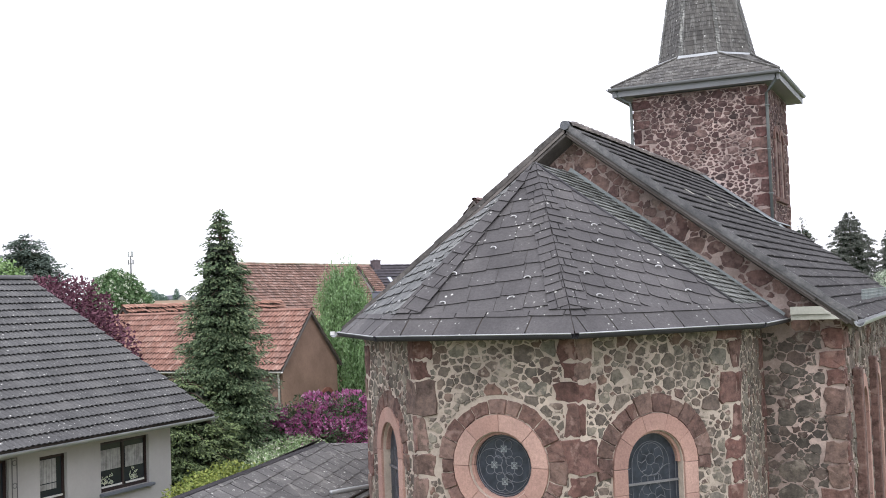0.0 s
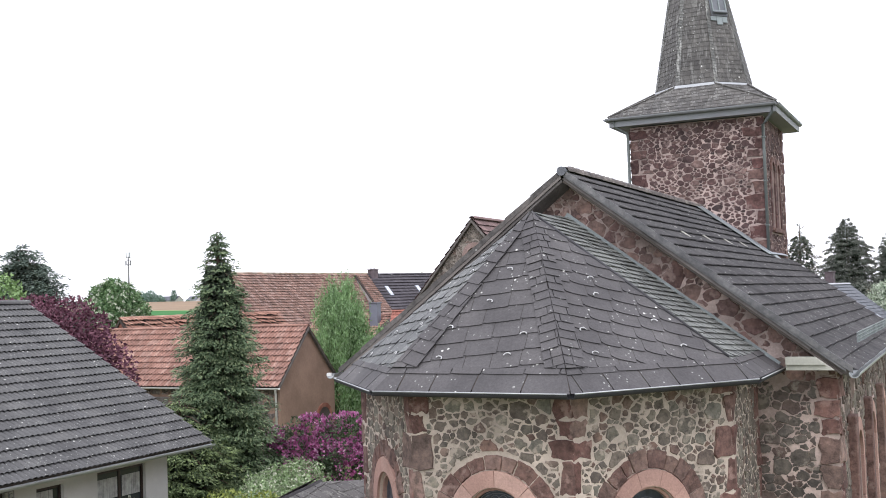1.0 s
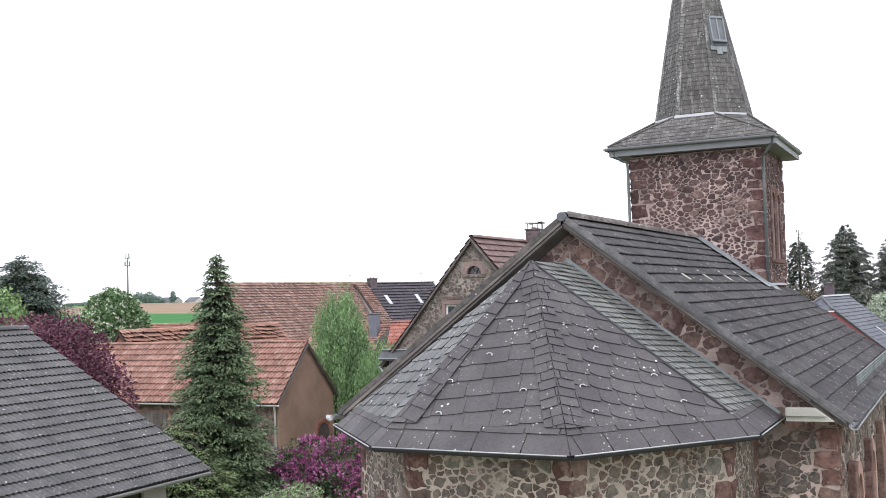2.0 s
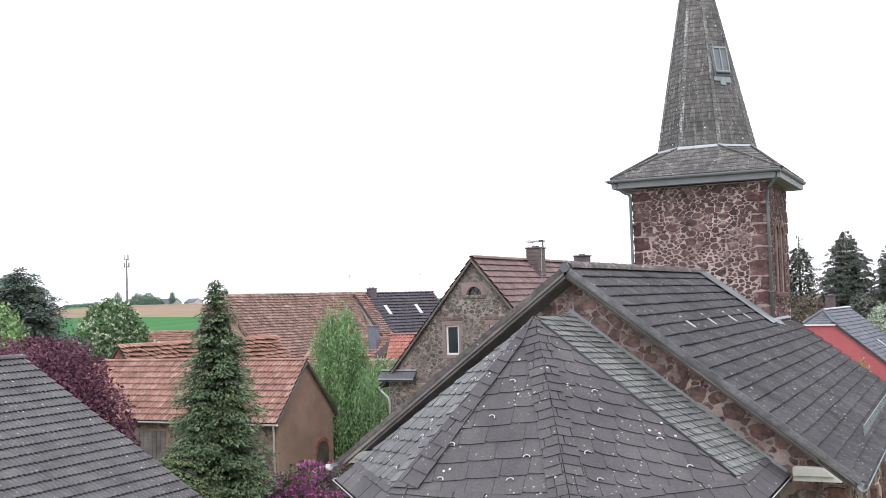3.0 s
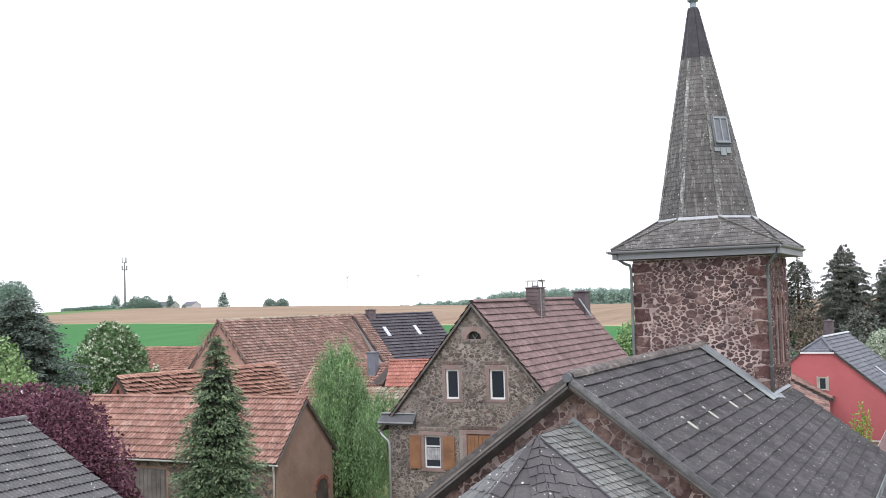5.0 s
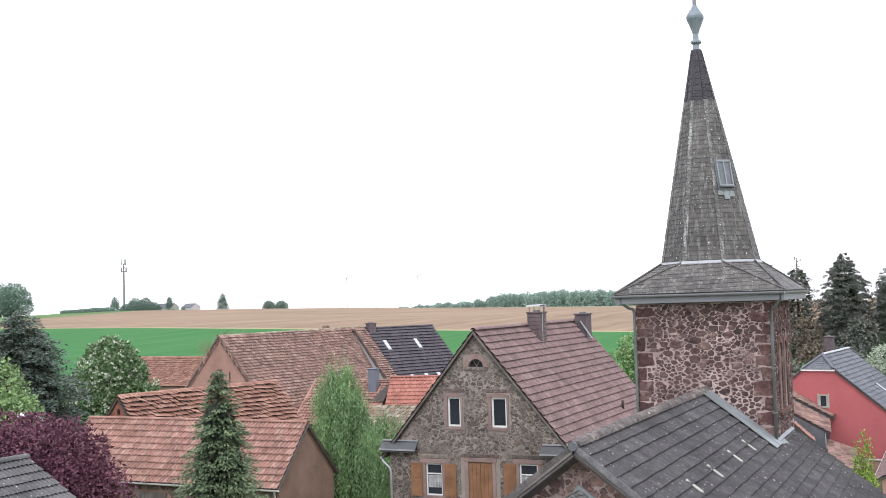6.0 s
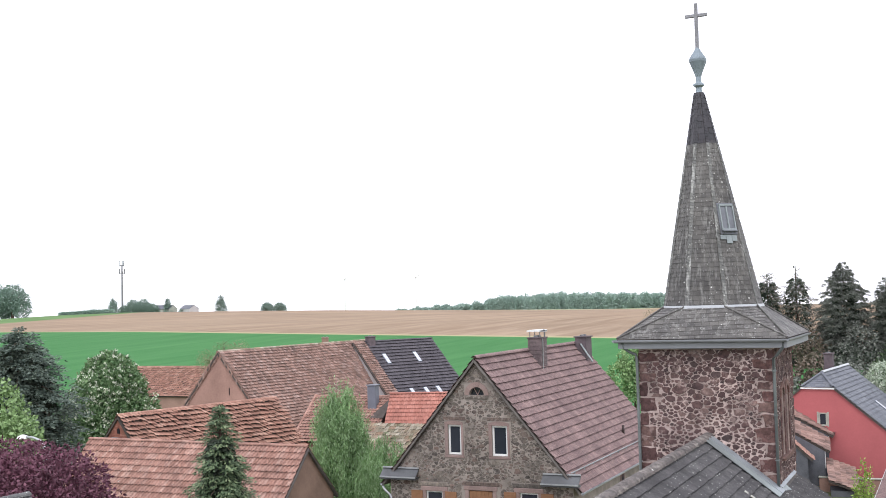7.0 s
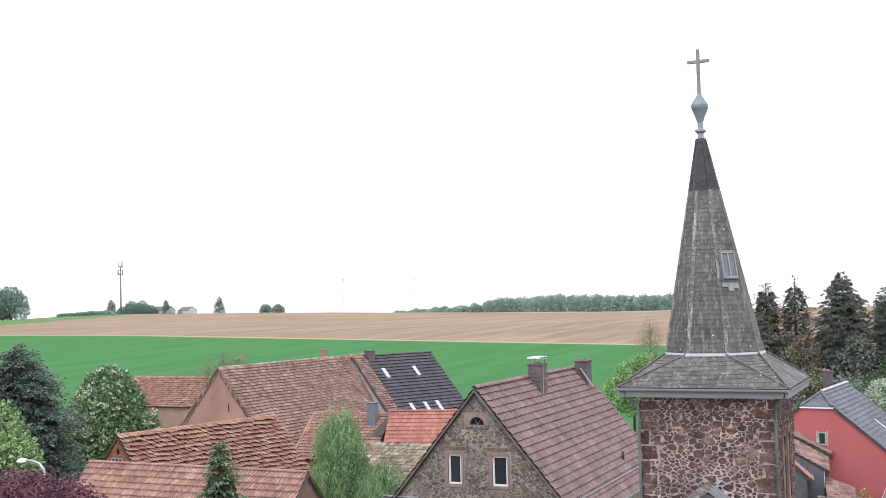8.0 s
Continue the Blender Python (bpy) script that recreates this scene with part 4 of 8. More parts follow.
strip("flashing", on_roof(0.0, 9.56, 0.11), on_roof(1.6, 9.56, 0.11), -0.4, pale_lead, nave_roof, over_roof, label="pale zinc flashing against the tower")
for k in range(3):
    strip("flashing", on_roof(0.53 * k, 9.16, 0.1), on_roof(0.53 * k + 0.54, 9.16, 0.1 + 0.006 * (k % 2)), -0.4, lead, nave_roof, over_roof, label="weathered lead sheet beside the tower")
strip("flashing", (0.0, 9.525, RIDGE + 0.05), (1.56, 9.525, RIDGE + 0.05 - SLOPE * 1.56), -0.26, pale_lead, nave_roof, (0, -1, 0))
strip("flashing", (-1.5, 9.525, RIDGE + 0.05 - SLOPE * 1.5), (0.0, 9.525, RIDGE + 0.05), -0.26, pale_lead, nave_roof, (0, -1, 0))
strip("flashing", on_roof(1.54, 9.75, 0.09), on_roof(1.54, 12.1, 0.09), 0.16, pale_lead, nave_roof, over_roof)
bm = bmesh.new()
slab(bm, [(1.54, 9.46, 7.4), (1.8, 9.5, 7.24), (1.8, 10.3, 7.24), (1.54, 10.3, 7.5)], 0.02)
part("corner_flashing", bm, lead, nave_roof, "pale lead apron at the tower corner")
strip("flashing", (-0.03, 0.222, APEX[2] + 0.1), (3.08, 0.222, 5.62), -0.17, lead, apse_roof, (0, -1, 0), label="green-grey zinc flashing along the gable")
bm = bmesh.new()
for y0 in [3.2 + 0.3 * k for k in range(29)]:
    for h in (0.03, 0.1, 0.16, 0.21):
        box(bm, -0.006, 0.006, y0, y0 + 0.3, h - 0.006, h + 0.006, Matrix.Translation(on_roof(3.84, 0, 0.04)))
    for k in range(5):
        box(bm, -0.006, 0.006, y0 + k * 0.06 - 0.005, y0 + k * 0.06 + 0.005, 0.0, 0.21, Matrix.Translation(on_roof(3.84, 0, 0.04)))
part("snow_guard", bm, lead, nave_roof, "galvanised snow guard grating")
gutter(nave_roof, (EAVE + 0.05, -0.1, RIDGE - SLOPE * EAVE - 0.02), (EAVE + 0.05, 12.3, RIDGE - SLOPE * EAVE - 0.05), 0.075, zinc)
gutter(nave_roof, (-EAVE - 0.05, 12.3, RIDGE - SLOPE * EAVE - 0.05), (-EAVE - 0.05, -0.32, RIDGE - SLOPE * EAVE - 0.02), 0.075, zinc)
block("gutter_stop", (-EAVE - 0.1, -EAVE - 0.02, -0.345, -0.31, RIDGE - SLOPE * EAVE - 0.05, RIDGE - SLOPE * EAVE + 0.005), white_paint, nave_roof, "white gutter end")
for sx in (1, -1):
    for z0, z1, y in ((5.53, 5.6, 0.06), (5.606, 5.71, 0.03)):     # two boards, cut off by the roof
        bm = bmesh.new()
        cut = lambda z: (RIDGE - 0.14 - z) / SLOPE
        pts = [(sx * 3.2, y, z0), (sx * cut(z0), y, z0), (sx * cut(z1), y, z1), (sx * 3.2, y, z1)]
        slab(bm, pts if sx > 0 else pts[::-1], -0.2)
        part("cornice_board", bm, cream_board, church, "weathered pale board at the foot of the gable")


# slates laid by cutting each to its face
def slates(parent, m, face, turn, course, width, material, joined=False, curve=0.3, lift=0.02, name="slate", vary=0.25, seed=3, joint=0.008, step=0.5):
    rg = random.Random(seed)
    c, s = math.cos(turn), math.sin(turn)
    q = [(c * x + s * y, -s * x + c * y) for x, y in face]
    x0, x1, y0, y1 = min(p[0] for p in q), max(p[0] for p in q), min(p[1] for p in q), max(p[1] for p in q)
    V, Fc = [], []
    j = 0
    y = y0 - course * 0.5
    while y < y1:
        x = x0 - rg.uniform(0, 1) * width
        while x < x1:
            w = width * (1 + rg.uniform(-vary, vary))
            h = course * 1.22
            k = curve * course
            g = min(joint, width * 0.02) if joint == 0.008 else joint
            poly = [(x + g, y + k), (x + w * 0.12, y + k * 0.45), (x + w * 0.35, y + k * 0.1), (x + w * 0.65, y), (x + w - g, y), (x + w - g, y + h), (x + g, y + h)]
            x += w
            for i in range(len(q)):
                (ax, ay), (bx, by) = q[i], q[(i + 1) % len(q)]
                poly = cut_poly(poly, ax, ay, by - ay, ax - bx) if poly else poly
            if len(poly) < 3:
                continue
            area = abs(sum(poly[i][0] * poly[(i + 1) % len(poly)][1] - poly[(i + 1) % len(poly)][0] * poly[i][1] for i in range(len(poly)))) / 2
            if area < 0.0012:
                continue
            up = lift * rg.uniform(1.1 - step, 1.1)
            hz = lambda b: 0.003 + up * max(0.0, 1 - (b - y) / h)
            n = len(poly)
            mx, my = sum(p[0] for p in poly) / n, sum(p[1] for p in poly) / n
            cut = min(0.25, 0.014 / max(0.02, course))
            low = [(a + (mx - a) * cut, b + (my - b) * cut * 1.4) for a, b in poly]
            P = [(c * a - s * b, s * a + c * b, hz(b)) for a, b in poly] + [(c * a - s * b, s * a + c * b, hz(b) - 0.012) for a, b in low]
            F = [tuple(range(n))] + [(i, i + n, (i + 1) % n + n, (i + 1) % n) for i in range(n)]
            if joined:
                k0 = len(V)
                V += [m @ V3(p) for p in P]
                Fc += [tuple(k0 + i for i in f) for f in F]
            else:
                raw(name, [m @ V3(p) for p in P], F, material, parent)
        y += course
        j += 1
    if joined and V:
        raw("slating", V, Fc, material, parent, "", "stuff")


def face2d(pts):
    """A frame on a face (x from its first corner to the second) and its corners in it."""
    a, b = V3(pts[0]), V3(pts[1])
    nrm = (b - a).cross(V3(pts[2]) - a).normalized()
    m = frame_of(a, b - a, nrm.cross(b - a))
    inv = m.inverted()
    return m, [tuple((inv @ V3(p))[:2]) for p in pts]


for i in range(5):
    a, b = V3((*EAVES[i], APSE_Z)), V3((*EAVES[i + 1], APSE_Z))
    d = (b - a).normalized()
    m, f = face2d([a, b, top] if i in (1, 2, 3) else ([a, b, top, back] if i == 0 else [a, b, back, top]))
    L = (b - a).length
    inset = lambda h: (0.0 + f[-1][0] * h / f[-1][1], L + (f[2][0] - L) * h / f[2][1])
    e0, e1 = inset(0.34)
    eave_strip = [(-0.02, -0.06), (L + 0.02, -0.06), (e1, 0.34), (e0, 0.34)]
    slates(apse_roof, m, eave_strip, 0.0, 0.6, 0.55, slate, curve=0.02, lift=0.02, seed=20 + i)
    body = [(e0, 0.33), (e1, 0.33)] + f[2:]
    if i in (2, 3):
        slates(apse_roof, m, body, radians(9 if i == 2 else -18), 0.28 if i == 2 else 0.24, 0.44 if i == 2 else 0.34, slate, curve=0.1 if i == 2 else 0.24, lift=0.016, seed=50 + i, joint=0.003, step=0.1)
    elif i == 4:
        slates(apse_roof, m, body, radians(-6), 0.13, 0.17, moss_slate, curve=0.3, lift=0.028, seed=50 + i, joint=0.009)
        # dark tube added for the shadow line where slates overhang at the hip
        pipe(apse_roof, [a.lerp(top, 0.1) + V3((0, 0, 0.016)), top + V3((0, 0, 0.012))], 0.022, new_slate, "hip_edge")
    elif i == 1:
        slates(apse_roof, m, body, radians(7), 0.22, 0.28, pale_slate, curve=0.22, seed=50 + i)
    else:
        slates(apse_roof, m, body, 0.0, 0.25, 0.3, slate, True, seed=50 + i)
    # courses laid square to the hips
    for flank, width, course in {1: ((1, 0.3, 0.2),), 2: ((-1, 0.36, 0.22), (1, 0.24, 0.16)), 3: ((-1, 0.26, 0.16),)}.get(i, ()):
        foot = V3((0 if flank < 0 else L, 0, 0))
        hip = V3((*f[2], 0)) - foot
        ox = -flank * width * hip.length / hip.y
        low = (e0, 0.33) if flank < 0 else (e1, 0.33)
        tip = (f[2][0] - flank * 0.02, f[2][1] - 0.45)
        band = [low, (low[0] + ox, 0.33), tip, f[2]] if flank < 0 else [(low[0] + ox, 0.33), low, f[2], tip]
        slates(apse_roof, m @ Matrix.Translation((flank * 0.014, 0, 0.034 if flank < 0 else 0.024)), band, math.atan2(hip.y, hip.x) - math.pi / 2, course, width * 1.02, pale_slate if i == 1 else slate, curve=0.08, lift=0.018, vary=0.04, seed=60 + i * 2 + flank)
    gutter(apse_roof, a + V3((0, 0, -0.035)) + d.cross(V3((0, 0, 1))) * 0.04, b + V3((0, 0, -0.035)) + d.cross(V3((0, 0, 1))) * 0.04, 0.06, shaded_gutter)
    rim = d.cross(V3((0, 0, 1))) * 0.1 + V3((0, 0, -0.03))
    pipe(apse_roof, [a + rim, b + rim], 0.009, zinc, "gutter_rim")
    bm = bmesh.new()
    wa, wb = V3((*WALLS[i], APSE_Z - 0.09)), V3((*WALLS[i + 1], APSE_Z - 0.09))
    slab(bm, [a + V3((0, 0, -0.07)), b + V3((0, 0, -0.07)), wb, wa], 0.025)
    part("soffit", bm, dark_wood, apse_roof)

# pale snow hooks scattered over the apse slates
hook_bm = bmesh.new()
tube(hook_bm, [(0.045 * math.cos(radians(a)), 0.045 * math.sin(radians(a)) * 0.8, 0.035) for a in (0, 30, 60, 90, 120, 150, 180)], 0.008, 5)
hook_me = bpy.data.meshes.new("snow_hook")
hook_bm.to_mesh(hook_me)
hook_bm.free()
hook_me.materials.append(curtain)
for i in (1, 2, 3):
    a, b = V3((*EAVES[i], APSE_Z)), V3((*EAVES[i + 1], APSE_Z))
    m, f = face2d([a, b, top])
    L = (b - a).length
    for y, n in ((0.5, 2), (1.0, 2), (1.5, 1), (2.1, 1)):
        for k in range(n):
            x0, x1 = f[2][0] * y / f[2][1], L + (f[2][0] - L) * y / f[2][1]
            ob = new("snow_hook", hook_me)
            ob.parent = apse_roof
            ob.matrix_local = m @ Matrix.Translation((x0 + (x1 - x0) * (k + rng.uniform(0.25, 0.75)) / n, y + rng.uniform(-0.15, 0.15), 0.0)) @ Matrix.Rotation(rng.uniform(-0.5, 0.5), 4, "Z")

# spire and skirt
for k, f in enumerate(SKIRT):
    pts = [f[0], f[1], f[2]] if len(f) == 4 else [f[0], f[2], f[1]]
    full = list(f)
    nrm = (V3(full[1]) - V3(full[0])).cross(V3(full[2]) - V3(full[0]))
    if len(full) == 3:
        full = [full[0], full[2], full[1]] if nrm.z < 0 else full
        mm, q = face2d(full)
        # lay the courses level
        base = V3((0, 0, 1)).cross((V3(full[1]) - V3(full[0])).cross(V3(full[2]) - V3(full[0]))).normalized()
        n3 = (V3(full[1]) - V3(full[0])).cross(V3(full[2]) - V3(full[0])).normalized()
        mm = frame_of(full[0], base, n3.cross(base))
        inv = mm.inverted()
        q = [tuple((inv @ V3(p))[:2]) for p in full]
    else:
        mm, q = face2d(full)
    slates(skirt_roof, mm, q, radians(3), 0.15, 0.19, spire_slate, True, curve=0.12, lift=0.012, seed=70 + k)
for k in range(4):
    for q in (2 * k, 2 * k + 1):
        a_, b_ = cor[k] + V3((0, 0, 0.03)), oct_v[q] + V3((0, 0, 0.03))
        bm = bmesh.new()
        tube(bm, [a_, a_.lerp(b_, 0.5), b_], 0.022, 6)
        part("hip_cap", bm, spire_slate, skirt_roof)
HIP = 15.59
for k in range(8):
    a, b = oct_v[k], oct_v[(k + 1) % 8]
    ta, tb = TIP + V3((*OCT[k], 0)) * 0.1, TIP + V3((*OCT[(k + 1) % 8], 0)) * 0.1
    s = (HIP - SB) / (TIP.z - SB)
    ma, mb = a.lerp(ta, s), b.lerp(tb, s)
    for lo_a, lo_b, hi_a, hi_b, mt, hh in ((a, b, ma, mb, spire_slate, 0.115), (ma, mb, ta, tb, new_slate, 0.16)):
        m, f = face2d([lo_a, lo_b, hi_b, hi_a])
        slates(spire, m, f, 0.0, hh, 0.13 if mt is spire_slate else 0.2, mt, True, curve=0.2, lift=0.012, seed=90 + k)
        for e, g in (((0, 0), f[3]),):     # hip band
            slates(spire, m @ Matrix.Translation((0, 0, 0.008)), [(0, 0), (0.11, 0), (f[3][0] + 0.11 * (0.8 if mt is spire_slate else 0.3), f[3][1]), f[3]], radians(-14), 0.07, 0.14, hip_slate if mt is spire_slate else mt, True, curve=0.1, lift=0.012, seed=120 + k)
    d = (b - a).normalized()
    out = d.cross(V3((0, 0, 1)))
    bm = bmesh.new()
    slab(bm, [a + out * 0.045 - d * 0.02 + V3((0, 0, -0.035)), b + out * 0.045 + d * 0.02 + V3((0, 0, -0.035)), b + out * 0.02 + V3((0, 0, 0.045)), a + out * 0.02 + V3((0, 0, 0.045))], 0.01)
    part("flashing", bm, zinc, spire, "pale lead flashing at the foot of the spire")

# roof hatch on the spire
k = 6
a, b = oct_v[k], oct_v[(k + 1) % 8]
for k in range(8):
    mid = (oct_v[k] + oct_v[(k + 1) % 8]) / 2 - V3((SBX, SBY, SB))
    if mid.x > 0.4 and mid.y < -0.4:
        a, b, ta, tb = oct_v[k], oct_v[(k + 1) % 8], TIP + V3((*OCT[k], 0)) * 0.1, TIP + V3((*OCT[(k + 1) % 8], 0)) * 0.1
m, f = face2d([a, b, tb, ta])
hz = 1.84
m = m @ Matrix.Translation((f[1][0] / 2, hz, 0.03))
hatch = block("roof_hatch", (-0.23, 0.23, -0.08, 0.71, -0.02, 0.012), dull_lead, spire, "zinc roof hatch with two panes", m, 0.006)
for x0, x1, y0 in ((-0.26, -0.1, -0.2), (-0.095, 0.06, -0.3), (0.065, 0.2, -0.24)):
    block("apron", (x0, x1, y0, -0.085, -0.015, 0.004), lead, hatch, "pale lead apron", m, 0.004)
block("hatch_sill", (-0.2, 0.2, -0.02, 0.018, 0.013, 0.09), dull_lead, hatch, "", m, 0.008)
for x0, x1, y0, y1 in ((-0.2, -0.17, 0.06, 0.66), (0.17, 0.2, 0.06, 0.66), (-0.2, 0.2, 0.02, 0.06), (-0.2, 0.2, 0.63, 0.67), (-0.015, 0.015, 0.06, 0.64)):
    block("hatch_frame", (x0, x1, y0, y1, 0.013, 0.05), lead, hatch, "", m)
for x0, x1 in ((-0.17, -0.015), (0.015, 0.17)):
    block("pane", (x0, x1, 0.06, 0.64, 0.013, 0.024), dull_lead, hatch, "", m)

# finial and cross
fx, fy = TIP.x, TIP.y
bm = bmesh.new()
lathe(bm, [(0.125, 16.62), (0.115, 16.72), (0.085, 16.86), (0.075, 17.03), (0.14, 17.08), (0.14, 17.12), (0.075, 17.16), (0.07, 17.3), (0.11, 17.42), (0.215, 17.68), (0.22, 17.74), (0.2, 17.79), (0.09, 17.95), (0.035, 18.06)], 8, fx, fy)
finial = part("finial", bm, copper_green, spire, "grey-green sheet metal finial vase")
bm = bmesh.new()
box(bm, fx - 0.042, fx + 0.042, fy - 0.042, fy + 0.042, 18.0, 19.16, None, 0.008)
box(bm, fx - 0.28, fx + 0.28, fy - 0.035, fy + 0.035, 18.81, 18.892, None, 0.008)
part("cross", bm, iron, finial, "grey iron cross")

# tower gutters and downpipes
gz = EZ - 0.02
gut = [(-2.0, -2.0), (1.95, -2.0), (1.95, 1.95), (-2.0, 1.95)]
for k in range(4):
    p, q = gut[k], gut[(k + 1) % 4]
    gutter(skirt_roof, (ECX + p[0], ECY + p[1], gz), (ECX + q[0], ECY + q[1], gz), 0.065, grey_paint)
pipe(church, [(-1.88, 9.3, 10.78), (-1.86, 9.32, 10.66), (-1.72, 9.42, 10.54), (-1.62, 9.48, 10.5), (-1.6, 9.49, 10.38), (-1.6, 9.49, 7.6), (-1.6, 9.49, 7.3)], 0.036, pipe_zinc)
pipe(church, [(1.8, 9.27, 10.8), (1.79, 9.3, 10.66), (1.62, 9.42, 10.46), (1.545, 9.48, 10.4), (1.545, 9.48, 9.9), (1.545, 9.48, 7.45)], 0.035, pipe_zinc)
for z in (8.1, 9.1, 10.1):
    block("pipe_clip", (1.5, 1.59, 9.437, 9.545, z, z + 0.03), pipe_zinc, church)

# ---------------- church: windows ----------------
def leading(parent, m, lines, bright=(), r=0.004):
    """Lead lines on a pane, each a bent rod."""
    for pts in lines:
        bm = bmesh.new()
        tube(bm, [m @ V3((a, b, -0.097)) for a, b in pts], r * 1.1, 4)
        part("lead_line", bm, dull_lead, parent)
    for pts in bright:
        bm = bmesh.new()
        tube(bm, [m @ V3((a, b, -0.098)) for a, b in pts], r * 1.4, 4)
        part("lead_line", bm, lead, parent)


def circle_line(cx, cz, r, a0=0, a1=360, n=20):
    return [(cx + r * math.cos(radians(a0 + (a1 - a0) * k / n)), cz + r * math.sin(radians(a0 + (a1 - a0) * k / n))) for k in range(n + 1)]


for w, m, L, kind in APSE_FACES:
    if not kind:
        continue
    form, cx, cz = kind
    if form == "round":
        ring(w, m, cx, cz, 0.43, 0.635, 0, 360, 8, -0.16, 0.035, pink_stone, "surround_stone", gap=0.004)
        ring(w, m, cx, cz, 0.385, 0.429, 0, 360, 8, -0.2, -0.04, pink_stone, "surround_stone", gap=0.003)
        rag_ring(w, m, cx, cz, 0.642, 0.84, -75, 255, 19, 0.025, arch_stone, 601, gap=0.003)
        bm = panel(disc(cx, cz, 0.43), [], 0.02, m @ Matrix.Translation((0, 0, -0.1)))
        pane = part("round_window", bm, leaded_glass, w, "round leaded church window with quatrefoil pattern")
        lines, squares = [circle_line(cx, cz, 0.37), circle_line(cx, cz, 0.34, n=24)], []
        for dx, dz in ((0, 0.2), (-0.135, 0), (0.135, 0), (0, -0.2)):
            lines += [circle_line(cx + dx + a * 0.055, cz + dz + b * 0.055, 0.06, n=10) for a, b in ((1, 1), (-1, 1), (-1, -1), (1, -1))]
            for h in (0.036, 0.012):
                squares.append([(cx + dx + a * h, cz + dz + b * h) for a, b in ((-1, -1), (1, -1), (1, 1), (-1, 1), (-1, -1))])
            squares += [[(cx + dx - 0.036, cz + dz + k * 0.036), (cx + dx + 0.036, cz + dz - k * 0.036)] for k in (-1, 1)]
        lines += [circle_line(cx + k * 0.16, cz, 0.2, 90 + k * 80, 90 - k * 80 + (360 if k > 0 else 0), 12) for k in (-1, 1)]
        leading(pane, m, lines, squares)
    else:
        ring(w, m, cx, cz, 0.43, 0.635, 0, 180, 5, -0.16, 0.035, pink_stone, "surround_stone", gap=0.003)
        ring(w, m, cx, cz, 0.385, 0.429, 0, 180, 5, -0.2, -0.04, pink_stone, "surround_stone", gap=0.003)
        rag_ring(w, m, cx, cz, 0.642, 0.86, -8, 188, 12, 0.025, arch_stone, 602 + int(cx * 10), gap=0.003)
        for sx in (-1, 1):
            z = 2.3
            while z < cz - 0.05:
                h = min(rng.uniform(0.45, 0.7), cz - 0.003 - z)
                lo_, hi_ = sorted((cx + sx * 0.43, cx + sx * 0.635))
                block("jamb_stone", (lo_, hi_, z, z + h - 0.004, -0.16, 0.035), pink_stone, w, "", m, 0.006)
                z += h
        block("window_sill", (cx - 0.68, cx + 0.68, 2.16, 2.295, -0.2, 0.09), pink_stone, w, "", m, 0.01)
        pane = part("arched_window", panel(arch(cx, 0.43, 2.3, cz), [], 0.02, m @ Matrix.Translation((0, 0, -0.1))), leaded_glass, w, "arched leaded church window")
        lines = [circle_line(cx, cz, 0.38, 0, 180), circle_line(cx, cz, 0.28, 0, 180), [(cx - 0.38, cz), (cx - 0.38, 2.4)], [(cx + 0.38, cz), (cx + 0.38, 2.4)], [(cx - 0.28, cz), (cx - 0.28, 2.4)], [(cx + 0.28, cz), (cx + 0.28, 2.4)]]
        for zz in (cz + 0.06, cz - 0.42, cz - 0.9, cz - 1.38):
            lines += [circle_line(cx, zz, 0.2, n=18), circle_line(cx, zz, 0.07, n=10)]
            lines += [[(cx + 0.07 * math.cos(radians(a)), zz + 0.07 * math.sin(radians(a))), (cx + 0.14 * math.cos(radians(a + 14)), zz + 0.14 * math.sin(radians(a + 14))), (cx + 0.2 * math.cos(radians(a)), zz + 0.2 * math.sin(radians(a)))] for a in range(0, 360, 45)]
            lines += [circle_line(cx + k * 0.27, zz - 0.24, 0.16, 90 - k * 10, 270 + k * 10 - (0 if k > 0 else 360) + (360 if k < 0 else 0), 10) for k in (-1, 1)]
            lines += [circle_line(cx + k * 0.1, zz - 0.24, 0.055, n=8) for k in (-1, 0, 1)]
        leading(pane, m, lines)
        for zz in (cz - 0.22, cz - 0.9):
            block("saddle_bar", (cx - 0.42, cx + 0.42, zz - 0.014, zz + 0.014, -0.1, -0.08), iron, pane, "", m)

# side windows of the nave and the belfry louvres
for c in NAVE_WINDOWS:
    m = side
    pane = part("arched_window", panel(arch(c, 0.45, 1.9, 3.9), [], 0.02, m @ Matrix.Translation((0, 0, -0.25))), leaded_glass, side_wall, "arched leaded church window")
    ring(side_wall, m, c, 3.9, 0.46, 0.66, 0, 180, 5, -0.18, 0.05, pink_stone, "surround_stone", gap=0.004)
    for sx in (-1, 1):
        lo_, hi_ = sorted((c + sx * 0.46, c + sx * 0.66))
        for z in (1.9, 2.57, 3.24):
            block("jamb_stone", (lo_, hi_, z, z + 0.655, -0.18, 0.05), pink_stone, side_wall, "", m, 0.006)
for y in (1.2, 4.0, 6.8, 9.6):
    block("buttress", (y - 0.15, y + 0.15, 0, 4.75, 0.002, 0.14), arch_stone, side_wall, "flat brown sandstone pilaster", side, 0.015)
w, m, L = TOWER[1]
for c in (L / 2 - 0.38, L / 2 + 0.38):
    for k in range(9):
        z = 8.12 + 0.165 * k
        bm = bmesh.new()
        box(bm, c - 0.195, c + 0.195, 0, 0.02, -0.09, 0.09, m @ Matrix.Translation((0, z, -0.14)) @ Matrix.Rotation(radians(55), 4, "X"))
        part("louvre_slat", bm, red_stone, w)
    ring(w, m, c, 9.45, 0.205, 0.33, 0, 180, 5, -0.02, 0.04, red_stone, gap=0.004)
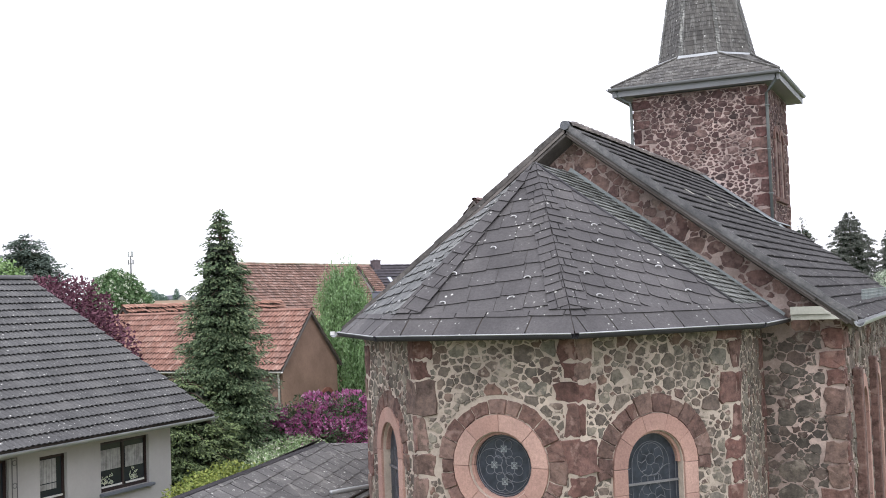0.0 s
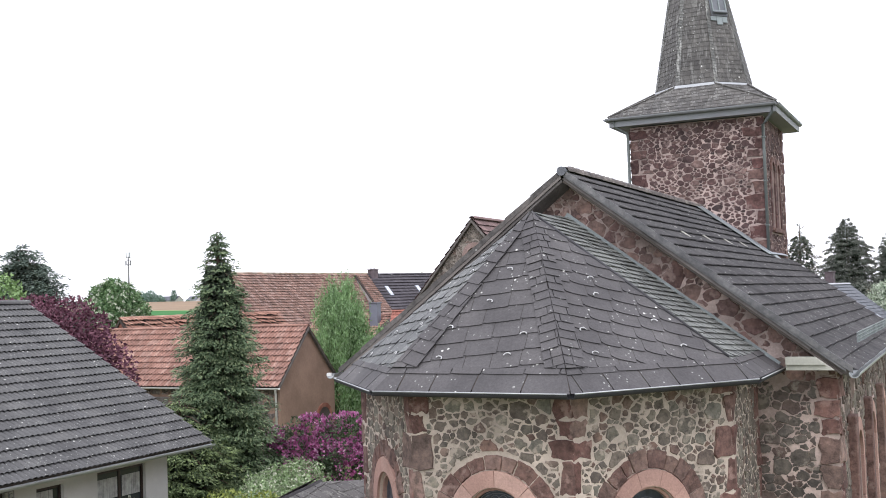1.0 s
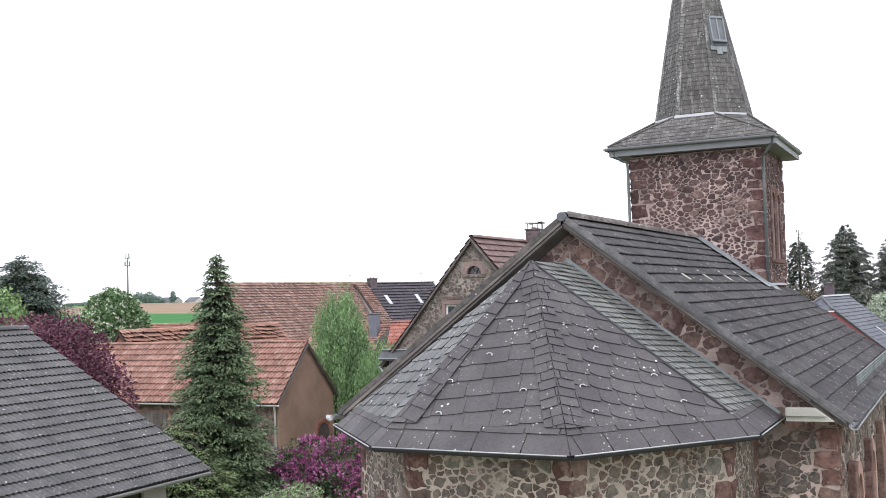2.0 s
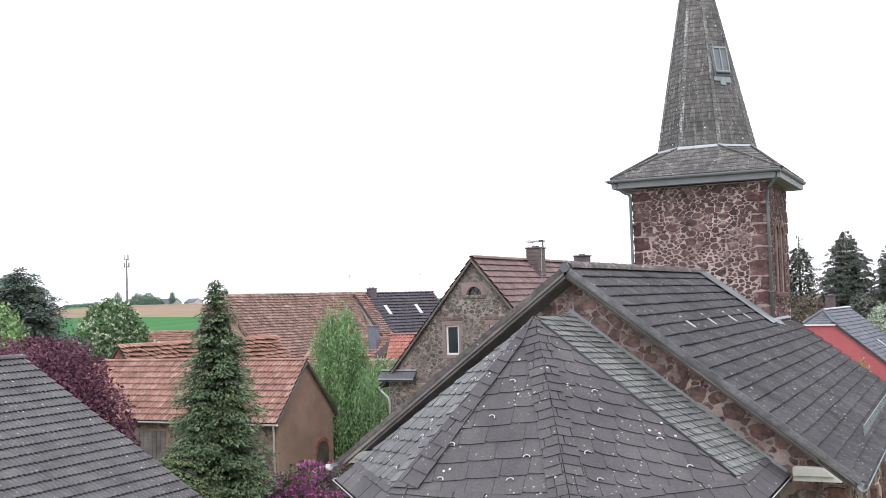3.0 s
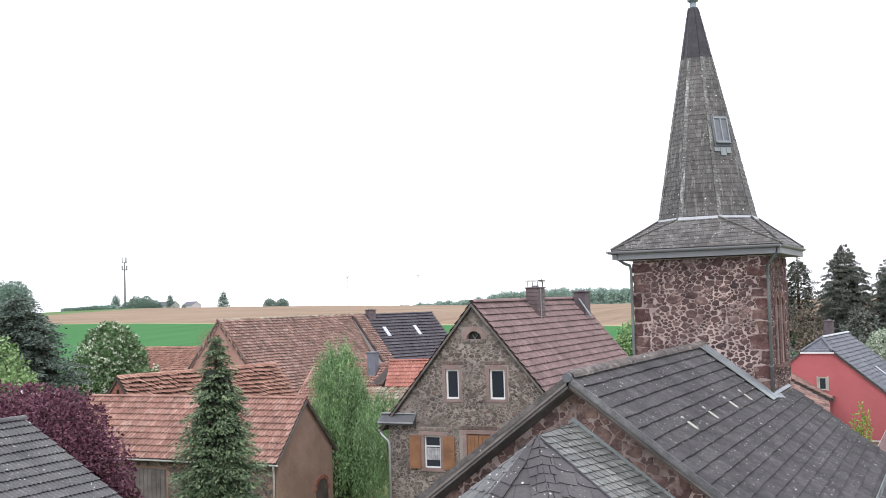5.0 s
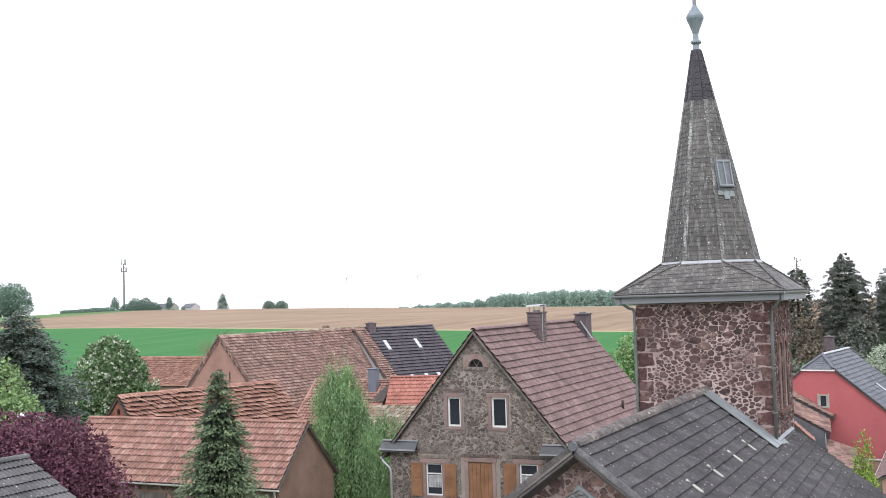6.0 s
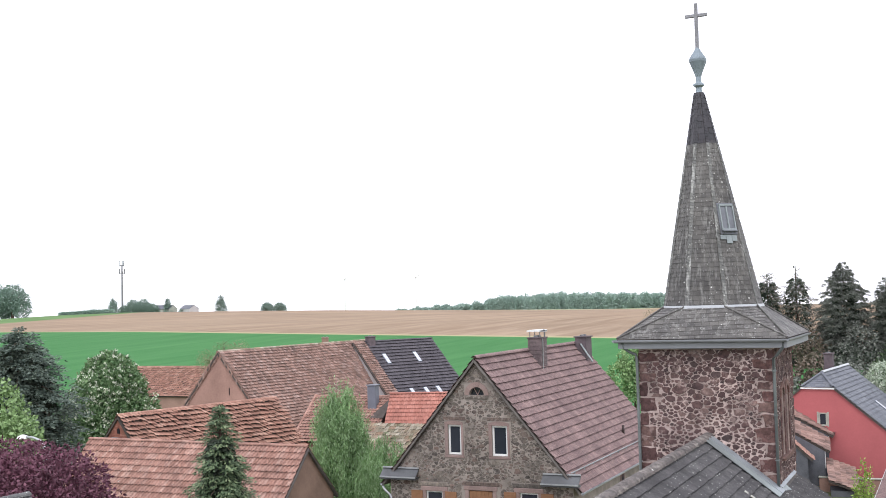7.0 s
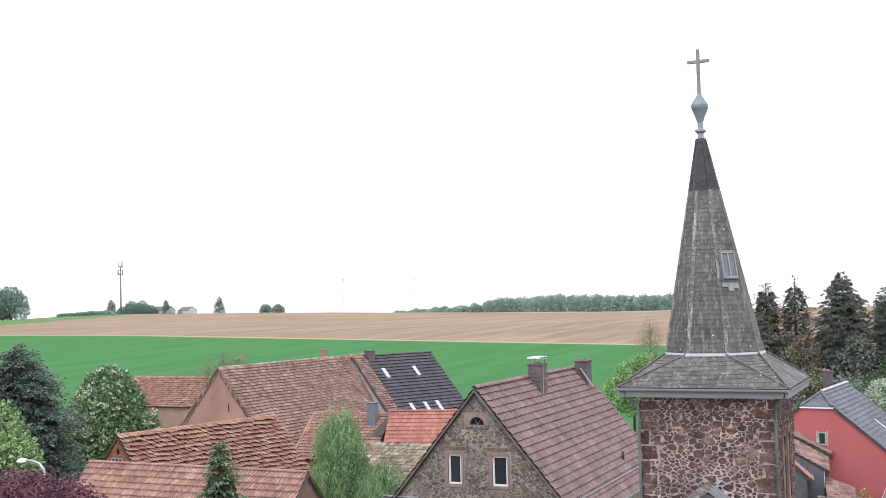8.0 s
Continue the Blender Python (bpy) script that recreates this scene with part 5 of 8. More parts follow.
for x0, x1 in ((L / 2 - 0.74, L / 2 - 0.583), (L / 2 - 0.177, L / 2 + 0.177), (L / 2 + 0.583, L / 2 + 0.74)):
    for k in range(4):
        block("jamb_stone", (x0, x1, 8.084 + 0.342 * k, 8.42 + 0.342 * k, -0.05, 0.03), tower_quoin, w, "", m, 0.01)
block("sill", (L / 2 - 0.75, L / 2 + 0.75, 7.98, 8.08, -0.05, 0.09), red_stone, w, "", m, 0.01)

# ---------------- church: stonework ----------------
def quoins(parent, m, x0, direction, z0, z1, material, wide=(0.18, 0.32), high=(0.2, 0.36), proud=0.028, seed=1, turn=None):
    """Rough corner blocks from a wall's end inwards; returns how far each height is taken."""
    rg = random.Random(seed)
    heights = random.Random(turn if turn is not None else seed)      # the same for both sides of a corner
    taken, z, k = [], z0, seed
    while z < z1 - 0.05:
        h = min(heights.uniform(*high), z1 - z)
        k += 1
        w = wide[0] + (wide[1] - wide[0]) * (rg.uniform(0.0, 0.45) if k % 2 else rg.uniform(0.5, 1.0))
        a, b = (x0 - 0.014, x0 + w) if direction > 0 else (x0 - w, x0 + 0.014)
        j = lambda: rg.uniform(-0.05, 0.05)
        pts = [(a + 0.003, z + 0.005), (b - 0.003, z + 0.005), (b - 0.003, z + h - 0.005), (a + 0.003, z + h - 0.005)]
        pts = [(x + (j() if abs(x - x0) > 0.02 else 0.0), y + abs(j()) * (0.4 if y < z + h / 2 else -0.4)) for x, y in pts]
        rough_stone(parent, m, pts, proud * rg.uniform(0.7, 1.2), material, "quoin", rg, 0.026, None, 0.07)
        taken.append((z, z + h, w))
        z += h
    return taken


def patchy(base, more, k=1.0):
    """Joint widths that wander over a wall."""
    return lambda x, z: base + more * max(0.0, 0.5 + 0.5 * math.sin(x * 2.3 * k + 1.3) * math.sin(z * 1.9 * k + x * 0.8)) ** 1.5


for i, (w, m, L, kind) in enumerate(APSE_FACES):
    if i == 0:
        continue
    ql = quoins(w, m, 0.0, 1, 1.9, 5.5, red_stone, (0.1, 0.36), (0.24, 0.5), 0.012, seed=200 + i, turn=500 + i)
    qr = quoins(w, m, L, -1, 1.9, 5.5, red_stone, (0.1, 0.36), (0.24, 0.5), 0.012, seed=211 + i, turn=501 + i)
    rounds, holes = [], []
    if kind:
        form, cx, cz = kind
        rounds = [(cx, cz, 0.86) if form != "arch" else (cx, cz, 0.86, cz - 0.02)]
        if form == "arch":
            holes = [(cx - 0.645, cx + 0.645, 2.1, cz)]
    trim = trimmer(((ql, 0.0, 1), (qr, L, -1)), rounds, holes)
    rubble(w, m, rect(0.0, L, 2.6, 5.5), 0.2, patchy(0.006, 0.014, 1.6), 0.011, apse_stone, trim, 285, seed=300 + i, spread=1.4, order=lambda x, z: -z, flat=1.35, empty=0.0, chop=0.06, broken=0.55, bite=0.5, reach=1.3, fine=4)
    rubble(w, m, rect(0.0, L, 0.02, 2.6), 0.4, 0.01, 0.03, apse_stone, trim, 0, seed=320 + i)

# nave gable: only what stands clear of the apse
gm = frame_of((0, 0.28, 0), (1, 0, 0), (0, 0, 1))
q1 = quoins(nave_wall, gm, NAVE_X, -1, 1.9, 5.44, red_stone, (0.2, 0.42), (0.25, 0.45), seed=231, turn=531)
rubble(nave_wall, gm, [(0.0, APEX[2] + 0.05), (3.2, 5.35), (NAVE_X, 5.35), (NAVE_X, 5.48), (0.0, 8.34)], 0.25, patchy(0.005, 0.011), 0.012, gable_stone, trimmer(((q1, NAVE_X, -1),)), 150, flat=1.15, seed=340, spread=1.4, broken=0.45, fine=4, order=lambda x, z: x, chop=0.06, reach=1.25)
rubble(nave_wall, gm, [(0.3, APEX[2] - 0.2), (0.0, 8.34), (-NAVE_X, 5.48), (-NAVE_X, 5.35), (-3.2, 5.35)], 0.25, patchy(0.005, 0.011), 0.012, gable_stone, None, 90, flat=1.15, seed=344, spread=1.4, broken=0.45, fine=4, order=lambda x, z: -x, chop=0.06, reach=1.25)
rubble(nave_wall, gm, [(-NAVE_X, 4.0), (-2.7, 4.0), (-2.7, 5.34), (-NAVE_X, 5.34)], 0.25, 0.02, 0.022, tower_stone, None, 0, seed=342)
rubble(nave_wall, gm, rect(2.72, NAVE_X, 0.05, 5.35), 0.26, patchy(0.002, 0.008, 1.5), 0.012, corner_shade_stone, trimmer(((q1, NAVE_X, -1),)), 150, flat=1.3, seed=343, spread=1.4, broken=0.3, order=lambda x, z: -z, chop=0.06, reach=1.25)
q2 = quoins(side_wall, side, 0.0, 1, 1.9, 5.44, red_stone, (0.2, 0.5), (0.25, 0.45), seed=232, turn=531)
rubble(side_wall, side, rect(0.0, NAVE_Y - 0.3, 0.05, 5.44), 0.32, 0.01, 0.02, apse_stone, trimmer(((q2, 0.0, 1),), (), [(c - 0.68, c + 0.68, 1.8, 4.6) for c in NAVE_WINDOWS]), 0, seed=341)

# tower rubble and quoins
def tower_joint(x, z):
    open_part = 1.0 / (1.0 + math.exp((z - 9.75) * 5))
    return 0.004 + (0.008 + 0.015 * max(0.0, math.sin(x * 2.1 + z * 0.9) * math.sin(z * 2.2 - x))) * open_part


for i, (w, m, L) in enumerate(TOWER):
    if i == 2:
        continue
    z0 = 6.0
    ql = quoins(w, m, 0.0, 1, z0, TTOP - 0.02, tower_quoin, (0.16, 0.46), (0.2, 0.36), 0.014, seed=240 + i, turn=520 + i)
    qr = quoins(w, m, L, -1, z0, TTOP - 0.02, tower_quoin, (0.16, 0.46), (0.2, 0.36), 0.014, seed=251 + i, turn=520 + (i + 1) % 4)
    trim = trimmer(((ql, 0.0, 1), (qr, L, -1)), ((L / 2 - 0.38, 9.45, 0.34), (L / 2 + 0.38, 9.45, 0.34)) if i == 1 else (), [(L / 2 - 0.75, L / 2 + 0.75, 7.95, 9.45)] if i == 1 else ())
    rubble(w, m, rect(0.0, L, z0, TTOP - 0.02), 0.215, tower_joint, 0.013, tower_stone, trim, 290 if i == 0 else 60, flat=1.6, seed=350 + i, spread=0.9, order=lambda x, z: -z, chop=0.05, empty=0.0, broken=0.55, bite=0.5, reach=1.35, fine=4)

# ---------------- houses ----------------
def gable_shell(owner, half, y0, y1, eave, ridge, wall_mat, over=0.35, verge=0.25, front_holes=(), right_holes=(), thick=0.35, base=0.0, left=None):
    """Walls and roof boards of a house whose ridge runs along its own y, with the gable y0 in front."""
    wl = left if left else half
    k = (ridge - eave) / half
    gable = [(-wl, base), (half, base), (half, eave), (0, ridge - 0.1), (-wl, ridge - 0.1 - k * wl)]
    front = part("gable_wall", panel(gable, front_holes, thick, frame_of((0, y0, 0), (1, 0, 0), (0, 0, 1))), wall_mat, owner)
    part("back_wall", panel([(-x, z) for x, z in gable[::-1]], [], thick, frame_of((0, y1, 0), (-1, 0, 0), (0, 0, 1))), wall_mat, owner)
    right = part("side_wall", panel(rect(y0 + thick, y1 - thick, base, eave), right_holes, thick, frame_of((half, 0, 0), (0, 1, 0), (0, 0, 1))), wall_mat, owner)
    part("side_wall", panel(rect(-y1 + thick, -y0 - thick, base, ridge - 0.1 - k * wl), [], thick, frame_of((-wl, 0, 0), (0, -1, 0), (0, 0, 1))), wall_mat, owner)
    bm = bmesh.new()
    for sx, hw in ((1, half), (-1, wl)):
        e = hw + over
        p = [(0, y0 - verge, ridge), (sx * e, y0 - verge, ridge - k * e), (sx * e, y1 + verge, ridge - k * e), (0, y1 + verge, ridge)]
        slab(bm, p if sx > 0 else p[::-1], 0.1)
    roof = part("roof", bm, dark_wood, owner)
    return front, right, roof, k


def roof_slope(roof, sx, half, y0, y1, ridge, k, over, verge, tw, tl, profile, material, singles=0, first=None, **kw):
    """Tiles on one slope (sx: 1 right, -1 left) of such a house."""
    e = half + over
    down = V3((sx, 0, -k)).normalized()
    L = e / abs(down.x) + 0.04
    o = V3((0, y0 - verge, ridge + 0.01))
    tile_field(roof, o, (0, 1, 0), down, y1 - y0 + 2 * verge, L, tw, tl, profile, material, singles, first, **kw)


def hip_house(owner, half, length, eave, ridge, cut, back, wall_mat, over=0.3):
    """A house with a half-hip over its front gable: walls and roof boards."""
    k = (ridge - eave) / half
    c = (ridge - cut) / k
    gable = [(-half, 0), (half, 0), (half, eave), (c, cut - 0.1), (-c, cut - 0.1), (-half, eave)]
    front = part("gable_wall", panel(gable, [], 0.35, frame_of((0, 0, 0), (1, 0, 0), (0, 0, 1))), wall_mat, owner)
    full = [(-half, 0), (half, 0), (half, eave), (0, ridge - 0.1), (-half, eave)]
    part("back_wall", panel(full, [], 0.35, frame_of((0, length, 0), (-1, 0, 0), (0, 0, 1))), wall_mat, owner)
    right = part("side_wall", panel(rect(0.35, length - 0.35, 0, eave), [], 0.35, frame_of((half, 0, 0), (0, 1, 0), (0, 0, 1))), wall_mat, owner)
    part("side_wall", panel(rect(-length + 0.35, -0.35, 0, eave), [], 0.35, frame_of((-half, 0, 0), (0, -1, 0), (0, 0, 1))), wall_mat, owner)
    bm = bmesh.new()
    e = half + over
    for sx in (1, -1):
        p = [(0, back, ridge), (sx * c, -0.1, cut), (sx * e, -0.1, ridge - k * e), (sx * e, length + 0.1, ridge - k * e), (0, length + 0.1, ridge)]
        slab(bm, p if sx > 0 else p[::-1], 0.09)
    slab(bm, [(-c, -0.1, cut), (c, -0.1, cut), (0, back, ridge)], 0.09)
    roof = part("roof", bm, dark_wood, owner)
    return front, right, roof, k


# stone house
stone_house = thing("stone_house", "old rubble-stone gabled house with brown tiled roof and shutters", "house", m=pose(-11.33, 22.2, 0))
W_UP = [rect(-1.22, -0.67, 6.04, 7.17), rect(0.6, 1.22, 6.04, 7.17)]
W_LOW = [rect(-2.22, -1.52, 3.39, 4.62), rect(1.65, 2.38, 3.45, 4.72)]
W_DOOR = [rect(-0.41, 0.56, 2.4, 4.72)]
LUN = [[(0.02 + 0.3 * math.cos(k * math.pi / 10), 8.3 + 0.32 * math.sin(k * math.pi / 10)) for k in range(11)]]
SH_HOLES = W_UP + W_LOW + W_DOOR + LUN
sh_front, sh_right, sh_roof, sh_k = gable_shell(stone_house, 3.75, 0, 12.6, 5.2, 9.68, house_mortar, 0.3, 0.12, SH_HOLES)

# barn with red tiles; its ridge runs across
barn = thing("barn", "brown rendered barn with red interlocking clay tiles", "barn", m=pose(-20.75, 25.05, 0, 0, 0, 90))
barn_front, barn_right, barn_roof, barn_k = gable_shell(barn, 2.2, 0, 12.2, 3.45, 5.68, brown_render, 0.22, 0.1)

# old barn behind
old_barn = thing("old_barn", "old brick barn with weathered mossy clay tile roof", "barn", m=pose(-36.3, 30.7, 0, 0, 0, -14.5))
ob_front, ob_right, ob_roof, ob_k = gable_shell(old_barn, 3.4, 0, 11.2, 2.7, 6.15, brick, 0.25, 0.1)

# large barn further back
big_barn = thing("big_barn", "large barn with pale rendered gable and old red plain-tile roof", "barn", m=pose(-40.1, 44.8, 0, 0, 0, -4.9))
bb_front, bb_right, bb_roof, bb_k = gable_shell(big_barn, 4.6, 0, 18.6, 3.5, 8.85, pale_render, 0.3, 0.1)

# dark-roofed house joined to it
dark_house = thing("dark_roof_house", "house with black tiled roof and white skylights", "house", m=pose(-38.24, 59.85, 0, 0, 0, -25))
dh_front, dh_right, dh_roof, dh_k = gable_shell(dark_house, 4.6, 0, 7.9, 4.6, 8.8, white_render, 0.3, 0.1)

# orange-roofed house
orange_house = thing("orange_roof_house", "house with bright orange-red tiled roof", "house", m=pose(-18.6, 50.2, 0, 0, 0, 106))
oh_front, oh_right, oh_roof, oh_k = gable_shell(orange_house, 3.0, 0, 10.1, 3.4, 5.95, white_render, 0.3, 0.1)

# far red-roofed range
far_range = thing("far_barn", "long low barn with rust-red tiled roof", "barn", m=pose(-62.0, 80.0, 0, 0, 0, 92))
fr_front, fr_right, fr_roof, fr_k = gable_shell(far_range, 3.4, 0, 15.0, 3.0, 5.6, pale_render, 0.3, 0.1)

# white house
white_house = thing("white_house", "white rendered house with grey concrete pantile roof", "house", m=pose(-17.8, 0, 0))
WH_WIN = [rect(3.01, 4.61, 1.9, 3.03), rect(1.22, 1.99, 1.98, 2.97), rect(-0.4, 0.4, 1.2, 3.05)]
wh_front, wh_right, wh_roof, wh_k = gable_shell(white_house, 5.5, -9.0, 5.4, 3.66, 6.9, white_render, 0.6, 0.95, (), WH_WIN)

# red house
red_house = thing("red_house", "crimson rendered house with blue-grey tiled half-hipped roof", "house", m=pose(-2.75, 55.3, 0, 0, 0, -6.5))
rh_front, rh_right, rh_roof, rh_k = hip_house(red_house, 4.4, 8.9, 3.1, 6.75, 5.95, 1.3, red_render)

# ---------------- windows and doors of the houses ----------------
def casement(wall, m, x0, x1, z0, z1, frame_mat, fw=0.07, mull=1, bars=(), deep=0.12, back=True, curtains=False):
    """A window in an opening: frame, mullions, panes and a dark room behind."""
    win = part("window", bmesh.new(), frame_mat, wall)
    bm = bmesh.new()
    bits = [(x0, x0 + fw, z0, z1), (x1 - fw, x1, z0, z1), (x0 + fw, x1 - fw, z0, z0 + fw), (x0 + fw, x1 - fw, z1 - fw, z1)]
    step = (x1 - x0) / (mull + 1)
    bits += [(x0 + step * (k + 1) - fw * 0.55, x0 + step * (k + 1) + fw * 0.55, z0 + fw, z1 - fw) for k in range(mull)]
    for a, b, c, d in bits:
        box(bm, a + 0.002, b - 0.002, c + 0.002, d - 0.002, -deep - 0.05, -deep, m)
    for z in bars:
        box(bm, x0 + fw, x1 - fw, z - 0.025, z + 0.025, -deep - 0.045, -deep - 0.004, m)
    bm.to_mesh(win.data)
    bm.free()
    block("pane", (x0 + fw * 0.5, x1 - fw * 0.5, z0 + fw * 0.5, z1 - fw * 0.5, -deep - 0.034, -deep - 0.024), pane_glass if not curtains else curtain_pane, win, "", m)
    return win


def curtain_glass(t, b):
    along = t.nodes.new("ShaderNodeVectorMath")       # folds hang upright on walls of either direction
    along.operation = "DOT_PRODUCT"
    along.inputs[1].default_value = (1, 1, 0)
    t.links.new(world_pos(t), along.inputs[0])
    spot = t.nodes.new("ShaderNodeCombineXYZ")
    t.links.new(along.outputs["Value"], spot.inputs[0])
    fold = noise_node(t, 26.0, 3, 0.6, spot.outputs[0])
    # the panes are flat; light and shade of the folds is in this ramp
    c = ramp(t, fold, [(0.35, (0.3, 0.3, 0.31)), (0.65, (0.66, 0.66, 0.66))])
    c = mix(t, 1.0, c, ramp(t, noise_node(t, 5, 3, 0.6, world_pos(t)), [(0.35, (0.55,) * 3), (0.65, (1, 1, 1))]), "MULTIPLY")
    t.links.new(c, b.inputs["Base Color"])


curtain_pane = mat("curtained_pane", curtain_glass, 0.25)

# ---------------- stone house ----------------
SH = sh_front
shm = frame_of((0, 0, 0), (1, 0, 0), (0, 0, 1))
for (x0, x1, z0, z1) in ((-1.22, -0.67, 6.04, 7.17), (0.6, 1.22, 6.04, 7.17)):
    w = casement(SH, shm, x0, x1, z0, z1, white_paint, 0.075, 0, (), 0.06)
    for a, b, c, d in ((x0 - 0.13, x0 - 0.003, z0 - 0.02, z1 + 0.003), (x1 + 0.003, x1 + 0.09, z0 - 0.02, z1 + 0.003), (x0 - 0.14, x1 + 0.12, z0 - 0.12, z0 - 0.024)):
        block("surround_stone", (a, b, c, d, -0.05, 0.03), worn_pink, SH, "", shm, 0.01)
    head = [(x0 - 0.13, z1 + 0.006), (x1 + 0.09, z1 + 0.006)] + [(x1 + 0.09 - (x1 - x0 + 0.22) * k / 8, z1 + 0.09 + 0.07 * math.sin(math.pi * k / 8)) for k in range(9)]
    part("surround_stone", panel(head, [], 0.08, shm @ Matrix.Translation((0, 0, 0.03))), worn_pink, SH)
    block("lintel", (x0 - 0.18, x1 + 0.18, z1 + 0.176, z1 + 0.3, -0.02, 0.02), house_stone, SH, "", shm, 0.01)
ring(SH, shm, 0.02, 8.3, 0.31, 0.5, 0, 180, 5, -0.05, 0.03, worn_pink, gap=0.0015)
block("window_sill", (-0.46, 0.5, 8.16, 8.292, -0.05, 0.04), house_stone, SH, "grey stone sill", shm, 0.012)
block("dark_opening", (-0.3, 0.34, 8.29, 8.64, -0.3, -0.16), pane_glass, SH, "", shm)
for a in (60, 120):
    bm = bmesh.new()
    tube(bm, [shm @ V3((0.02, 8.31, -0.1)), shm @ V3((0.02 + 0.3 * math.cos(radians(a)), 8.31 + 0.3 * math.sin(radians(a)), -0.1))], 0.016, 4)
    part("glazing_bar", bm, worn_pink, SH)
for (x0, x1, z0, z1) in ((-2.22, -1.52, 3.39, 4.62), (1.65, 2.38, 3.45, 4.72)):
    w = casement(SH, shm, x0, x1, z0, z1, white_paint, 0.06, 0, (z1 - 0.4,), 0.06)
    block("net_curtain", (x0 + 0.07, x1 - 0.07, z0 + 0.3, z1 - 0.46, -0.08, -0.07), curtain_pane, SH, "white net curtain", shm)
    for a, b, c, d in ((x0 - 0.14, x0 - 0.003, z0, z1), (x1 + 0.003, x1 + 0.14, z0, z1), (x0 - 0.22, x1 + 0.22, z1 + 0.004, z1 + 0.17), (x0 - 0.2, x1 + 0.2, z0 - 0.14, z0 - 0.004)):
        block("surround_stone", (a, b, c, d, -0.05, 0.03), worn_pink, SH, "", shm, 0.01)
    block("lintel", (x0 - 0.3, x1 + 0.3, z1 + 0.176, z1 + 0.34, -0.02, 0.018), house_stone, SH, "", shm, 0.02)
    for a, b in ((x0 - 0.61, x0 - 0.13), (x1 + 0.13, x1 + 0.61)):
        sh = block("shutter", (a, b, z0 - 0.03, z1 + 0.01, 0.034, 0.07), brown_wood, SH, "open brown wooden shutter", shm, 0.005)
        for c, d in ((z0 + 0.05, z0 + 0.6), (z0 + 0.68, z1 - 0.07)):
            block("shutter_panel", (a + 0.06, b - 0.06, c, d, 0.071, 0.082), brown_wood, sh, "", shm, 0.006)
x0, x1 = -0.41, 0.56
for a, b in ((x0 + 0.01, 0.072), (0.078, x1 - 0.01)):
    sh = block("shutter", (a, b, 2.42, 4.7, -0.06, -0.02), brown_wood, SH, "closed brown plank shutter", shm, 0.005)
    for k in range(3):
        w_ = (b - a) / 3
        block("board", (a + k * w_ + 0.008, a + (k + 1) * w_ - 0.008, 2.46, 4.66, -0.018, -0.006), brown_wood, sh, "", shm, 0.003)
for a, b, c, d in ((x0 - 0.15, x0 - 0.003, 2.4, 4.72), (x1 + 0.003, x1 + 0.15, 2.4, 4.72), (x0 - 0.2, x1 + 0.2, 4.724, 4.88)):
    block("surround_stone", (a, b, c, d, -0.05, 0.03), worn_pink, SH, "", shm, 0.01)
block("lintel", (x0 - 0.3, x1 + 0.3, 4.886, 5.04, -0.02, 0.018), house_stone, SH, "", shm, 0.02)


SH_CLEAR = [(-1.36, -0.53, 5.88, 7.48), (0.46, 1.36, 5.88, 7.48), (-2.44, -1.3, 3.24, 4.98), (1.43, 2.6, 3.3, 5.08), (-0.72, 0.87, 2.3, 5.05), (-0.5, 0.54, 8.13, 8.78)]
rubble(SH, shm, [(-3.73, 2.0), (3.73, 2.0), (3.73, 5.18), (0, 9.5), (-3.73, 5.18)], 0.24, patchy(0.005, 0.014), 0.01, house_stone, trimmer((), (), SH_CLEAR), 280, flat=1.7, seed=360, spread=0.8, order=lambda x, z: -z, chop=0.06, broken=0.5, bite=0.5, reach=1.35, fine=4)
roof_slope(sh_roof, 1, 3.75, 0, 12.6, 9.68, sh_k, 0.3, 0.12, 0.26, 0.325, RIBBED, brown_tile, 290, lambda a, b: a, lift=0.065, rough=0.003)
roof_slope(sh_roof, -1, 3.75, 0, 12.6, 9.68, sh_k, 0.3, 0.12, 0.3, 0.36, RIBBED, brown_tile)
ridge_tiles(sh_roof, (0, -0.12, 9.71), (0, 12.7, 9.71), 0.11, 0.3, brown_tile, flare=1.35)
for sx in (1, -1):
    bm = bmesh.new()
    e = 4.05
    p = [(0, -0.16, 9.66), (sx * e, -0.16, 9.66 - sh_k * e), (sx * e, -0.16, 9.57 - sh_k * e), (0, -0.16, 9.55)]
    slab(bm, p if sx < 0 else p[::-1], 0.03)
    part("verge_board", bm, grey_wood, sh_roof)
    # small metal-clad pent over the eaves corner
    bm = bmesh.new()
    a, b = (-4.05, -2.5) if sx < 0 else (2.6, 4.05)
    slab(bm, [(a, -0.34, 5.16), (b, -0.34, 5.16), (b, -0.02, 5.44), (a, -0.02, 5.44)], 0.04)
    box(bm, a + 0.02, b - 0.02, -0.32, -0.02, 5.04, 5.12)
    pent = part("pent_roof", bm, old_zinc, stone_house, "dark metal pent roof on the eaves corner")
    block("drip_edge", (a, b, -0.375, -0.342, 5.11, 5.16), zinc, pent)
    block("capping", (a, b, -0.08, -0.018, 5.44, 5.49), zinc, pent)
    gutter(stone_house, (sx * 4.12, -0.1, 4.82) if sx > 0 else (sx * 4.12, 12.7, 4.8), (sx * 4.12, 12.7, 4.8) if sx > 0 else (sx * 4.12, -0.1, 4.82), 0.07, zinc)
pipe(stone_house, [(-4.1, -0.05, 4.8), (-4.0, -0.1, 4.62), (-3.72, -0.12, 4.4), (-3.68, -0.1, 4.2), (-3.68, -0.1, 0.3)], 0.05, zinc)


